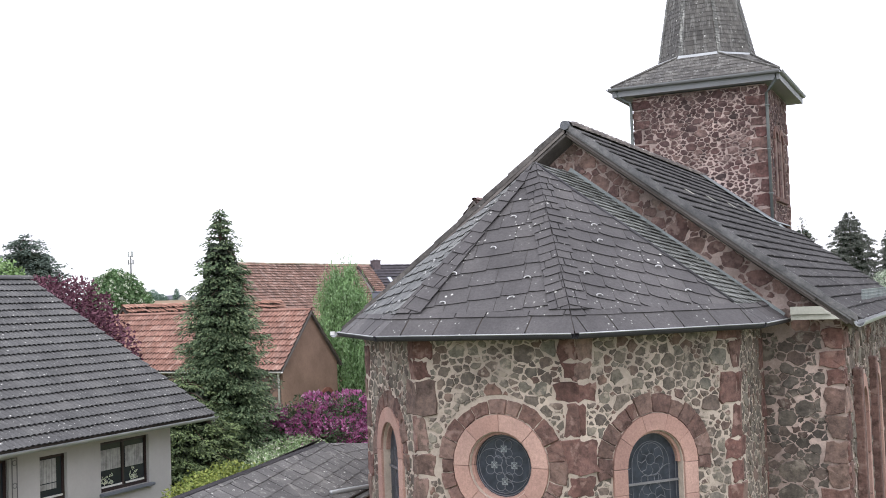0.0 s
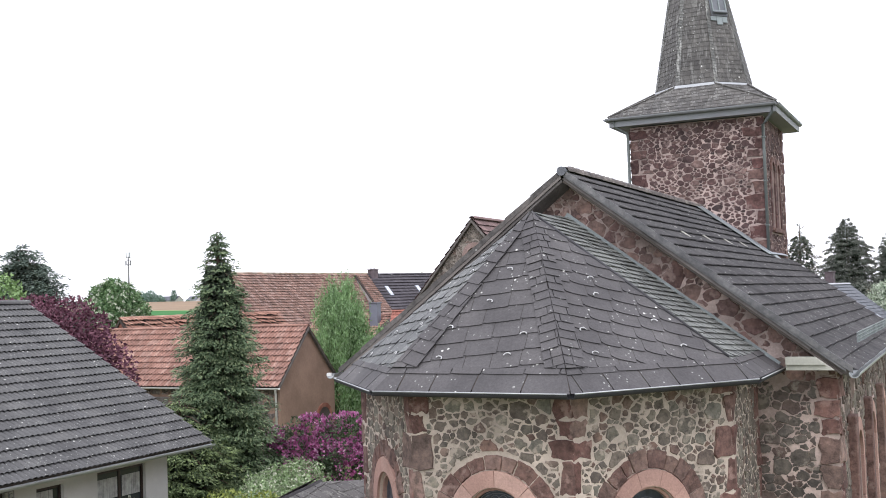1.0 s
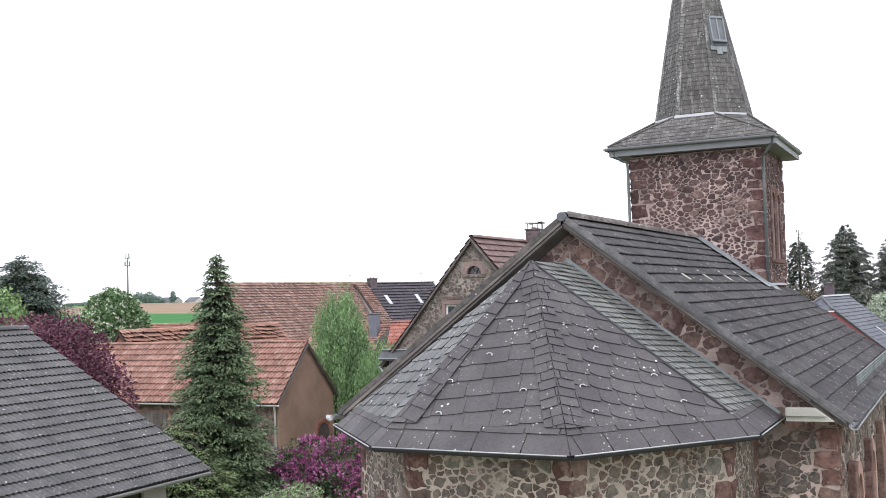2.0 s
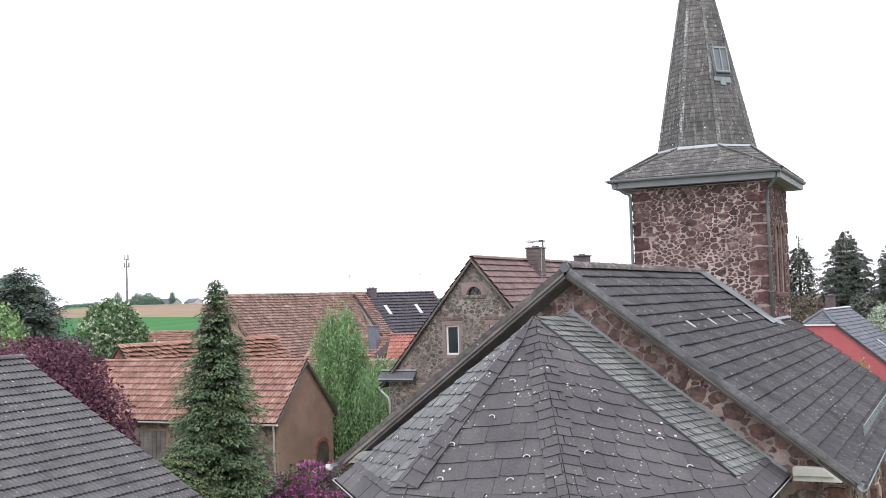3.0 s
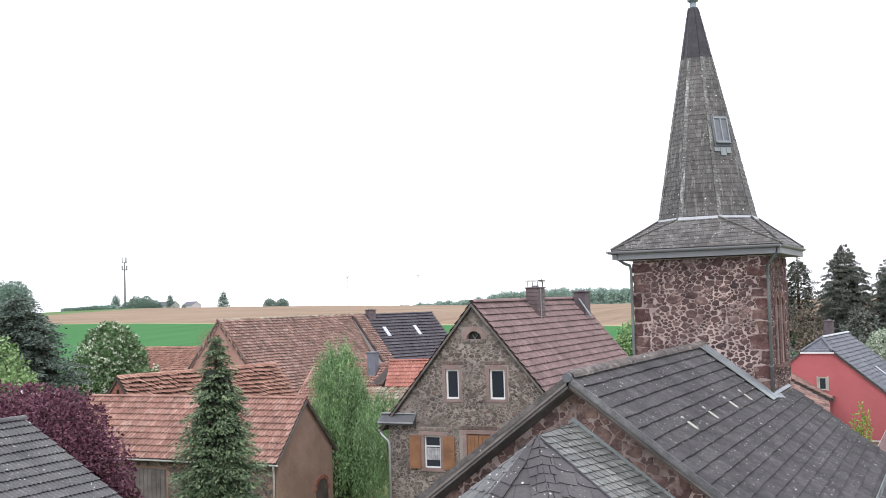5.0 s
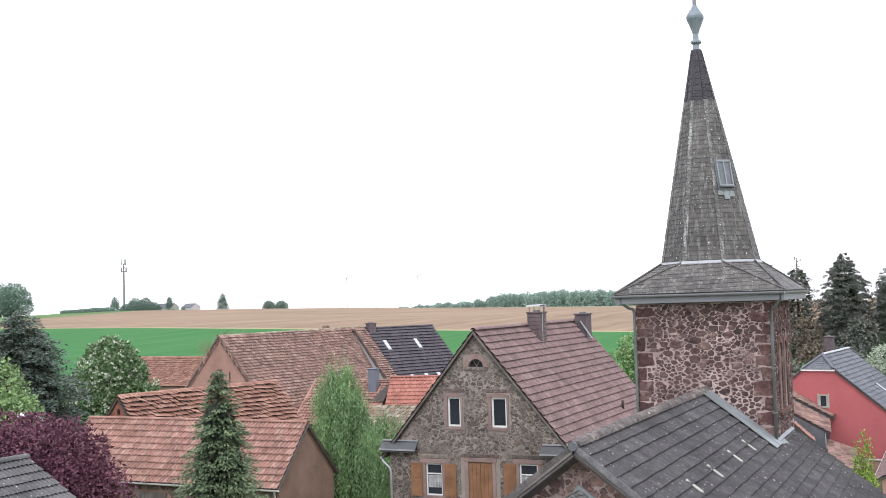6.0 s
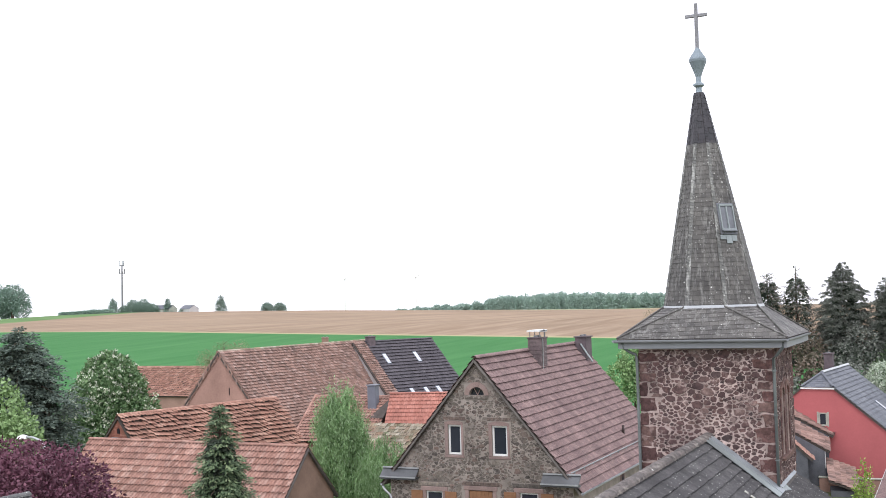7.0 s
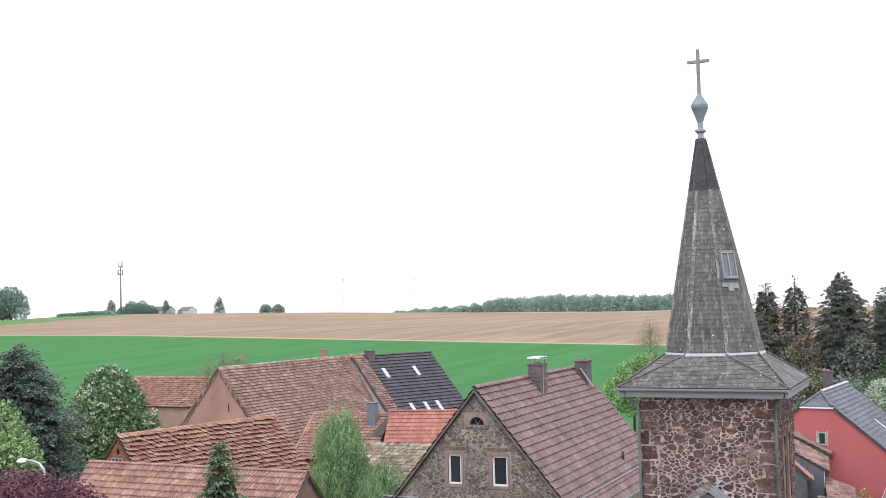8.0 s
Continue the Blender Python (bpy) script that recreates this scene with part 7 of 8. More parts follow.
tile_field(porch, (4.7, -0.8, 0.98), V3((0, 3.2, 0.85)), V3((1.6, 0, -0.6)), 3.31, 1.71, 0.24, 0.36, PANTILE, cottage_tile, 60, lift=0.07, rough=0.012)
block("porch_wall", (4.8, 6.1, -0.6, 2.3, 0, 0.36), cheek_slate, cottage)

# sheds between the barns
shed = thing("shed", "low shed with worn red plain-tile roof", "shed", m=pose(-28.4, 47.6, 0, 0, 0, 92))
sd_front, sd_right, sd_roof, sd_k = gable_shell(shed, 3.0, 0, 5.6, 3.4, 5.75, pale_render, 0.3, 0.1)
roof_slope(sd_roof, -1, 3.0, 0, 5.6, 5.75, sd_k, 0.3, 0.1, 0.22, 0.27, PANTILE, red_tile, 120, lambda a, b: b, rough=0.01, lift=0.09)
ridge_tiles(sd_roof, (0, -0.1, 5.78), (0, 5.7, 5.78), 0.11, 0.38, red_tile)
ridge_tiles(sd_roof, (-3.3, 5.68, 5.82 - sd_k * 3.3), (0, 5.68, 5.82), 0.09, 0.38, red_tile, "verge_tile")
bm = bmesh.new()
box(bm, -1.0, -0.42, 0.72, 1.3, 4.4, 6.55, None, 0.03)
flue = part("metal_flue", bm, grey_metal, shed, "blue-grey metal clad flue")
block("flue_cap", (-1.05, -0.37, 0.67, 1.35, 6.552, 6.61), grey_metal, flue, "", None, 0.01)
low_shed = thing("lean_to", "low lean-to with mossy patchwork tile roof", "shed", m=pose(-21.6, 41.6, 0, 0, 0, 92))
ls_front, ls_right, ls_roof, ls_k = gable_shell(low_shed, 2.6, 0, 7.5, 2.9, 4.75, pale_render, 0.3, 0.1)
roof_slope(ls_roof, -1, 2.6, 0, 7.5, 4.75, ls_k, 0.3, 0.1, 0.22, 0.26, PANTILE, mossy_tile, 200, lambda a, b: a, rough=0.02, lift=0.06)
roof_slope(ls_roof, 1, 2.6, 0, 7.5, 4.75, ls_k, 0.3, 0.1, 0.22, 0.26, PANTILE, old_tile, 0, rough=0.015, lift=0.04)

# wheeled bin by the stone house
bin_ = thing("wheeled_bin", "teal plastic wheeled refuse bin", "bin", m=pose(-18.3, 27.2, 0, 0, 0, 20))
bm = bmesh.new()
rows = [[bm.verts.new((sx * a, sy * b, z)) for sx, sy in ((-1, -1), (1, -1), (1, 1), (-1, 1))] for a, b, z in ((0.22, 0.25, 0.06), (0.29, 0.34, 0.98))]
for k in range(4):
    bm.faces.new((rows[0][k], rows[0][(k + 1) % 4], rows[1][(k + 1) % 4], rows[1][k]))
bm.faces.new(rows[0][::-1]), bm.faces.new(rows[1])
part("body", bm, teal, bin_)
block("lid", (-0.31, 0.31, -0.37, 0.36, 0.99, 1.07), teal, bin_, "", None, 0.02)
for x in (-0.27, 0.27):
    bm = bmesh.new()
    tube(bm, [(x - 0.03, 0.3, 0.1), (x + 0.03, 0.3, 0.1)], 0.1, 12)
    part("wheel", bm, dark_frame, bin_)

# street lamp with an arched arm
lamp = thing("street_lamp", "pale street lamp with arched arm among the trees", "lamp", m=pose(-34.7, 22.5, 0))
pipe(lamp, [(1.3, 0, 0), (1.3, 0, 5.3), (1.22, 0, 5.7), (0.95, 0, 5.95), (0.5, 0, 6.06), (0.1, 0, 6.06)], 0.06, zinc, "pole")
bm = bmesh.new()
lathe(bm, [(0.1, 5.92), (0.28, 6.0), (0.24, 6.1), (0.06, 6.17)], 12, -0.1, 0)
part("lamp_head", bm, white_paint, lamp)

# low garage and garden wall beside the red house
garage = thing("garage", "low garage with brown tiled roof and white eaves", "garage", m=pose(4.4, 41.0, 0))
ga_front, ga_right, ga_roof, ga_k = gable_shell(garage, 2.8, 0, 11.5, 1.75, 3.2, pale_render, 0.3, 0.1)
roof_slope(ga_roof, -1, 2.8, 0, 11.5, 3.2, ga_k, 0.3, 0.1, 0.3, 0.36, RIBBED, brown_tile, 100, lambda a, b: -b, lift=0.06)
gutter(ga_roof, (-3.16, 11.6, 1.6), (-3.16, -0.1, 1.6), 0.07, white_paint)
garden_wall = thing("garden_wall", "low pinkish rendered garden wall with pale coping", "wall", m=pose(-0.4, 52.9, 0))
block("wall", (-2.2, 1.5, -0.12, 0.12, 0, 0.8), pale_render, garden_wall, "", None, 0.01)
for k in range(6):
    block("coping_stone", (-2.24 + k * 0.63, -2.24 + k * 0.63 + 0.62, -0.17, 0.17, 0.802, 0.88), cream_board, garden_wall, "", None, 0.012)

# ---------------- plants ----------------
def leaves(name, pos, along, across, length, width, material, parent, label="", fold=0.25):
    """Many small leaves in one mesh: each a folded blade at pos, pointing along."""
    pos, along, across = np.asarray(pos), np.asarray(along), np.asarray(across)
    n = len(pos)
    along = along / np.linalg.norm(along, axis=1, keepdims=True)
    nrm = np.cross(along, across)
    nrm /= np.linalg.norm(nrm, axis=1, keepdims=True) + 1e-9
    side = np.cross(nrm, along)
    L, W = np.asarray(length)[:, None], np.asarray(width)[:, None]
    a = pos
    b = pos + along * L * 0.45 + side * W * 0.5 + nrm * W * fold
    c = pos + along * L
    d = pos + along * L * 0.45 - side * W * 0.5 + nrm * W * fold
    v = np.stack([a, b, c, d], 1).reshape(-1, 3)
    me = bpy.data.meshes.new(name)
    me.vertices.add(4 * n)
    me.vertices.foreach_set("co", v.astype(np.float32).ravel())
    me.loops.add(6 * n)
    base = 4 * np.arange(n)[:, None]
    idx = (base + np.array([[0, 1, 2, 0, 2, 3]])).ravel()
    me.loops.foreach_set("vertex_index", idx.astype(np.int32))
    me.polygons.add(2 * n)
    me.polygons.foreach_set("loop_start", (3 * np.arange(2 * n)).astype(np.int32))
    me.polygons.foreach_set("loop_total", np.full(2 * n, 3, np.int32))
    me.update(calc_edges=True)
    me.validate()
    return link_mesh(name, me, material, parent, label, "stuff")


def unit(rs, n):
    v = rs.normal(size=(n, 3))
    return v / np.linalg.norm(v, axis=1, keepdims=True)


def trunk(owner, height, r, lean=(0, 0), limbs=6, spread=1.2, start=0.4, seed=1):
    rg = random.Random(seed)
    bm = bmesh.new()
    top = V3((lean[0], lean[1], height))
    pts = [V3((lean[0] * f, lean[1] * f, height * f)) + V3((rg.uniform(-0.04, 0.04), rg.uniform(-0.04, 0.04), 0)) for f in (0, 0.15, 0.4, 0.7, 1)]
    tube(bm, pts, [r * 1.25, r, r * 0.8, r * 0.5, r * 0.15], 8)
    t = part("trunk", bm, bark, owner)
    for k in range(limbs):
        f = start + (0.95 - start) * k / max(1, limbs - 1)
        a = k * 2.4 + rg.uniform(-0.4, 0.4)
        p = V3((lean[0] * f, lean[1] * f, height * f))
        q = p + V3((math.cos(a), math.sin(a), 0.5)) * spread * (1.1 - f * 0.6)
        bm = bmesh.new()
        tube(bm, [p, p.lerp(q, 0.5) + V3((0, 0, 0.08)), q], [r * 0.4, r * 0.25, r * 0.06], 6)
        part("limb", bm, bark, t)
    return t


def conifer(name, label, x, y, profile, count, per, leaf_len, material, seed, droop=0.55, z0=0.0, inner=True, lean=(0, 0), gap=0.0, tiers=0.0):
    """A spruce: tiers of boughs whose sprays hang at their ends. profile: heights and radii from the top down."""
    rs = np.random.RandomState(seed)
    t = thing(name, label, "tree", m=pose(x, y, z0))
    H = profile[0][0]
    trunk(t, H * 0.97, H * 0.02 + 0.03, lean, 0, seed=seed)
    hs, rr = np.array([p[0] for p in profile])[::-1], np.array([p[1] for p in profile])[::-1]
    zz = rs.uniform(0, 1, count * 3) * (hs[-1] - hs[0]) + hs[0]
    w = np.interp(zz, hs, rr)
    keep = rs.uniform(0, w.max(), len(zz)) < w + 0.12 * w.max()
    zz = zz[keep][:count]
    # gather the boughs in tiers
    tier = H / 22
    zz = zz + tiers * (np.round(zz / tier) * tier - zz)
    w = np.interp(zz, hs, rr)
    ang = rs.uniform(0, 2 * math.pi, len(zz))
    ln = w * rs.uniform(0.72, 1.12, len(zz)) * (1 + 0.1 * np.sin(ang * 3 + zz * 2))
    if gap:
        k = np.sin(ang * 2 + zz * 1.7) > -1 + gap
        zz, ang, ln = zz[k], ang[k], ln[k]
    radial = np.stack([np.cos(ang), np.sin(ang), np.zeros_like(ang)], 1)
    tang = np.stack([-np.sin(ang), np.cos(ang), np.zeros_like(ang)], 1)
    up = np.array([[0, 0, 1.0]])
    pos, al, ac = [], [], []
    size = (leaf_len * rs.uniform(1.0, 2.0, len(zz)))[:, None]
    for k in range(per):
        # most of a bough's sprays hang in a tuft at its end, some lie further in
        q = np.where(rs.uniform(0, 1, len(zz)) < 0.72, rs.normal(0.93, 0.07, len(zz)), rs.uniform(0.25, 0.9, len(zz)))[:, None]
        d = unit(rs, len(zz))
        base = radial * ln[:, None] * q + up * (zz[:, None] - droop * 0.35 * ln[:, None] * q ** 2)
        base = base + d * size * np.array([[0.75, 0.75, 0.6]]) - up * np.abs(d[:, :1]) * size * 0.6 * droop
        base = base + np.array([[lean[0], lean[1], 0]]) * (zz / H)[:, None]
        way = radial * 0.7 + d * 0.6 + rs.normal(size=d.shape) * 0.35 - up * (droop * 0.9)
        pos.append(base), al.append(way), ac.append(tang + rs.normal(size=tang.shape) * 0.6)
    pos, al, ac = np.concatenate(pos), np.concatenate(al), np.concatenate(ac)
    n = len(pos)
    leaves("crown", pos, al, ac, leaf_len * rs.uniform(0.5, 1.1, n), leaf_len * rs.uniform(0.22, 0.42, n), material, t, "", 0.2)
    tip = np.stack([np.full(40, lean[0]) + rs.normal(size=40) * 0.03, np.full(40, lean[1]) + rs.normal(size=40) * 0.03, H * rs.uniform(0.93, 1.0, 40)], 1)
    leaves("leader", tip, np.array([[0, 0, 1.0]]) + rs.normal(size=(40, 3)) * 0.5, rs.normal(size=(40, 3)), np.full(40, leaf_len * 0.8), np.full(40, leaf_len * 0.3), material, t)
    return t


def clump_points(rs, blobs, count, shell=0.35):
    """Points near the skins of several rounded clumps (x, y, z, r[, squash]), and the outward ways there."""
    vol = np.array([b[3] ** 2 for b in blobs])
    pick = rs.choice(len(blobs), count, p=vol / vol.sum())
    d = unit(rs, count)
    b = np.array([(*q[:4], q[4] if len(q) > 4 else 1.0) for q in blobs])[pick]
    lump = 1 + 0.16 * np.sin(d[:, 0] * 7 + pick) * np.sin(d[:, 1] * 6 + 2 * pick) * np.cos(d[:, 2] * 8)
    r = b[:, 3] * lump * (1 - shell * rs.uniform(0, 1, count) ** 1.6)
    p = b[:, :3] + d * r[:, None] * np.stack([np.ones(count), np.ones(count), b[:, 4]], 1)
    return p, d


def broadleaf(name, label, x, y, blobs, count, leaf_len, material, seed, category="tree", height=None, r=0.14, hang=0.3, extra=None, wide=0.6, shell=0.35, limbs=6):
    rs = np.random.RandomState(seed)
    t = thing(name, label, category, m=pose(x, y, 0))
    top = max(b[2] + b[3] * 0.6 for b in blobs)
    if limbs:
        trunk(t, height or top * 0.9, r, (0, 0), limbs, max(b[3] for b in blobs), seed=seed)
    p, d = clump_points(rs, blobs, count, shell)
    al = d * 0.6 + rs.normal(size=d.shape) * 0.7 + np.array([[0, 0, -hang]])
    n = len(p)
    leaves("crown", p, al, rs.normal(size=d.shape), leaf_len * rs.uniform(0.6, 1.35, n), leaf_len * wide * rs.uniform(0.7, 1.2, n), material, t)
    if extra:
        em, cnt, size, up, where = extra
        p, d = clump_points(rs, blobs, cnt * 4, 0.06)
        k = np.where(where(p, d))[0][:cnt]
        p, d = p[k], d[k]
        # each blossom is a tuft of several petals
        m_ = 7
        pp = np.repeat(p, m_, 0) + rs.normal(size=(len(p) * m_, 3)) * size * 0.35
        dd = np.repeat(d, m_, 0) * (1 - up) + np.array([[0, 0, up]]) + rs.normal(size=(len(p) * m_, 3)) * 0.5
        n = len(pp)
        leaves("blossom", pp, dd, rs.normal(size=dd.shape), size * rs.uniform(0.6, 1.2, n), size * 0.7 * rs.uniform(0.7, 1.2, n), em, t)
    return t


def fir(name, label, x, y, profile, boughs, per, leaf_len, material, seed, droop=0.5, lift=0.1, ragged=0.25, tuft=0.3, thin=0.5):
    """A conifer of separate boughs: each ends in a flat drooping spray, lit from above and dark below, with gaps between."""
    rs = np.random.RandomState(seed)
    t = thing(name, label, "tree", m=pose(x, y, 0))
    H = profile[0][0]
    trunk(t, H * 0.97, H * 0.018 + 0.03, (0, 0), 0, seed=seed)
    hs, rr = np.array([p[0] for p in profile])[::-1], np.array([p[1] for p in profile])[::-1]
    zz = rs.uniform(0, 1, boughs * 6) * (hs[-1] - hs[0]) + hs[0]
    w = np.interp(zz, hs, rr)
    zz = zz[rs.uniform(0, w.max(), len(zz)) < w + 0.1 * w.max()][:boughs]
    pos, al, ac = [], [], []
    for z in zz:
        R = np.interp(z, hs, rr) * (1 + rs.uniform(-ragged * 1.3, ragged * 0.5) + (rs.uniform(0, 1) < 0.14) * ragged * 0.9) + 0.04 + rs.uniform(0, 0.16)
        a = rs.uniform(0, 2 * math.pi)
        out, side = np.array([math.cos(a), math.sin(a), 0.0]), np.array([-math.sin(a), math.cos(a), 0.0])
        half = tuft * (0.22 + 0.88 * min(1.0, R)) * rs.uniform(0.7, 1.3)
        n = max(12, int(per * half / tuft))
        # places over the spray: f along the bough, g across it
        f = 1 - np.abs(rs.normal(0, 0.36, n)).clip(0, 0.85) * min(1.0, 1.3 / max(R, 0.3))
        g = rs.uniform(-1, 1, n) * half * np.clip((1.06 - f) * max(1.5, R * 2.2), 0.1, 1)
        bow = lift * R * np.sin(np.clip(f, 0, 1) * math.pi * 0.7) - droop * R * 0.3 * f ** 2 - droop * 0.25 * np.clip(f - 0.75, 0, 1) * 4 * half - np.abs(g) * droop * 0.6
        p = out * (f * R)[:, None] + side * g[:, None] + np.array([0, 0, 1.0]) * (z + bow + rs.normal(0, 0.16 * tuft, n))[:, None]
        way = out * (0.9 - 0.4 * droop) + side * np.sign(g)[:, None] * rs.uniform(0, 0.9, n)[:, None] - np.array([0, 0, 1.0]) * (droop * rs.uniform(0.2, 1.3, n) * (f > 0.7))[:, None]
        pos.append(p), al.append(way + rs.normal(size=p.shape) * 0.35)
        ac.append(side * 0.5 + rs.normal(size=p.shape))
    pos, al, ac = np.concatenate(pos), np.concatenate(al), np.concatenate(ac)
    n = len(pos)
    leaves("crown", pos, al, ac, leaf_len * rs.uniform(0.6, 1.4, n), leaf_len * thin * rs.uniform(0.6, 1.3, n), material, t)
    # leaves close to the stem, with the crown's inner shade put into their dark colour
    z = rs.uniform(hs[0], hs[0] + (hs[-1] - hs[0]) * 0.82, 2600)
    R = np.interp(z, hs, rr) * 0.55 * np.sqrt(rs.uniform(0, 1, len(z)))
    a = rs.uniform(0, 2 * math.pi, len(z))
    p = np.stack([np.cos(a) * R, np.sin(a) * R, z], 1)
    leaves("inner_crown", p, np.stack([np.cos(a), np.sin(a), -0.4 + 0 * a], 1), rs.normal(size=p.shape), leaf_len * 2.2 * np.ones(len(z)), leaf_len * 1.3 * np.ones(len(z)), inner_shade_leaf, t)
    return t


def spruce(name, label, x, y, profile, boughs, tuft, leaf_len, per, material, shoots, seed, droop=0.6, ragged=0.25, shoot_share=0.3, inner=3600):
    """A conifer built bough by bough: each bough carries several hanging tufts of needled twigs, and shoots of a second
    colour on their upper outer sides, which put the light on the tufts into the colour.
    """
    rs = np.random.RandomState(seed)
    t = thing(name, label, "tree", m=pose(x, y, 0))
    H = profile[0][0]
    stem = trunk(t, H * 0.97, H * 0.018 + 0.03, (0, 0), 0, seed=seed)
    hs, rr = np.array([p[0] for p in profile])[::-1], np.array([p[1] for p in profile])[::-1]
    zz = rs.uniform(hs[0], hs[-1], boughs * 5)
    w = np.interp(zz, hs, rr)
    zz = zz[rs.uniform(0, w.max(), len(zz)) < w + 0.4 * w.max()][:boughs]
    up = np.array([0.0, 0.0, 1.0])
    sets = {0: ([], [], [], []), 1: ([], [], [], [])}
    wood = bmesh.new()
    for b, z in enumerate(zz):
        R = np.interp(z, hs, rr) * (1 + rs.uniform(-ragged, ragged * 0.45)) + 0.05
        a = rs.uniform(0, 2 * math.pi)
        out, side = np.array([math.cos(a), math.sin(a), 0.0]), np.array([-math.sin(a), math.cos(a), 0.0])
        if b % 4 == 0:
            tube(wood, [V3((0, 0, z + 0.2 * R)), V3(tuple(out * R * 0.5)) + V3((0, 0, z + 0.14 * R)), V3(tuple(out * R * 0.92)) + V3((0, 0, z - 0.05 * R))], [0.03, 0.02, 0.006], 4)
        for k in range(1 + int(R * 1.6)):
            f = 1.0 if k == 0 else rs.uniform(0.45, 1.0)
            g = 0.0 if k == 0 else rs.uniform(-1, 1) * R * 0.34 * f
            q = tuft * rs.uniform(0.65, 1.3) * (0.45 + 0.55 * min(1.0, R))
            c = out * (R * f - 0.3 * q) + side * g + up * (z + 0.2 * R * (1 - f) - droop * 0.3 * R * f * f)
            n = max(8, int(per * (q / tuft)))
            d = unit(rs, n)
            d[:, 2] = np.abs(d[:, 2]) * 0.8 - 0.35                   # a cap that hangs over at its rim
            p = c + (d @ np.stack([out * 1.15, side * 0.85, up * 0.75])) * q * rs.uniform(0.55, 1.05, (n, 1))
            way = d @ np.stack([out, side, up * 0.4]) + out * 0.5 - up * droop * rs.uniform(0.3, 1.1, (n, 1)) + rs.normal(size=(n, 3)) * 0.22
            # shoots go to the upper outer side, where a tuft would catch light
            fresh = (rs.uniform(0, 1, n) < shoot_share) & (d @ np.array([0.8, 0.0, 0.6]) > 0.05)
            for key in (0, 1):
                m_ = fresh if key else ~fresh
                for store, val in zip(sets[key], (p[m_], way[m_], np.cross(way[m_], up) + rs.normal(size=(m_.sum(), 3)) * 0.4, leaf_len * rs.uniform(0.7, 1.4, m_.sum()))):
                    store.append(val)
    part("branchwork", wood, bark, stem, "", "stuff")
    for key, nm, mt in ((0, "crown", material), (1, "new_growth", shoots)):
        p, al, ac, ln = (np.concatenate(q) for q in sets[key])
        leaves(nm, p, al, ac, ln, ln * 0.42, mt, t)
    # leaves round the stem, coloured dark for the shade between the boughs
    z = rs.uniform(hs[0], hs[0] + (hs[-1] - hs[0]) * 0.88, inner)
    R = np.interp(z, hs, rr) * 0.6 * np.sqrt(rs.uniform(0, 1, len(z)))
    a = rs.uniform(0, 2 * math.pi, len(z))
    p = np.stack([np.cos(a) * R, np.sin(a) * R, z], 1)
    leaves("inner_crown", p, np.stack([np.cos(a), np.sin(a), -0.4 + 0 * a], 1), rs.normal(size=p.shape), leaf_len * 2.2 * np.ones(len(z)), leaf_len * 1.4 * np.ones(len(z)), inner_shade_leaf, t)
    return t


# dark green that holds the shade inside conifer crowns
inner_shade_leaf = leaf("inner_shade_leaf", [(0.048, 0.066, 0.045), (0.06, 0.082, 0.055), (0.066, 0.078, 0.056)])
SPRUCE = [(8.95, 0.02), (8.4, 0.22), (7.8, 0.42), (7.2, 0.58), (6.6, 0.78), (5.6, 1.02), (4.8, 1.18), (3.6, 1.36), (2.4, 1.5), (0.4, 1.5)]
spruce("spruce", "tall dense dark green spruce with drooping tufted boughs", -15.1, 11.3, SPRUCE, 620, 0.34, 0.11, 54, spruce_leaf, spruce_lit_shoot, 11, 0.8, 0.38)
spruce("cypress_bush", "spreading yellow-green conifer beside the spruce", -15.3, 9.6, [(4.0, 0.15), (3.6, 0.8), (2.8, 1.35), (1.6, 1.75), (0.3, 1.7)], 330, 0.25, 0.1, 50, cypress_leaf, cypress_lit_shoot, 12, 0.6, 0.3, 0.45)
spruce("blue_spruce", "broad blue-green conifer behind the copper tree", -48.6, 35.5, [(10.95, 0.2), (10.3, 0.85), (9.2, 1.8), (7.8, 2.75), (6.0, 3.4), (4.0, 3.8), (1.0, 3.5)], 560, 0.5, 0.21, 27, blue_leaf, blue_lit_shoot, 13, 0.25, 0.55, 0.3)
broadleaf("copper_beech", "spreading copper-leaved tree with dark purple-red foliage", -24.2, 13.2, [(1.5, -0.6, 5.45, 1.75), (-0.4, 0.2, 5.35, 1.95), (-2.9, 1.0, 5.2, 2.0), (-5.0, 1.8, 5.0, 1.9), (2.8, -1.0, 4.3, 1.7), (0.6, -0.2, 3.6, 2.2), (-2.6, 0.8, 3.4, 2.4), (2.2, 0.4, 2.8, 1.6)], 46000, 0.155, copper_leaf, 15, shell=0.45)
broadleaf("chestnut", "horse chestnut in flower with white candles", -51.0, 46.3, [(0.0, 0, 8.0, 1.0), (-0.7, 0, 7.4, 1.2), (0.8, 0, 7.2, 1.4), (-1.1, 0.3, 6.2, 1.7), (1.4, -0.2, 6.1, 1.7), (0.2, -0.4, 5.0, 2.7), (-1.9, 0, 4.0, 2.1), (2.2, 0, 4.0, 2.1), (0.1, -0.6, 3.0, 3.0)], 36000, 0.25, chestnut_leaf, 16, extra=(blossom_white, 1250, 0.15, 0.85, lambda p, d: d[:, 2] > -0.5))
broadleaf("maple", "light green leafy tree at the garden edge", -37.5, 23.6, [(-0.6, 0, 7.1, 1.6), (0.6, 0, 5.6, 1.6), (-1.4, 0.3, 4.8, 1.9), (1.0, 0, 3.6, 1.6)], 9000, 0.22, light_leaf, 17)
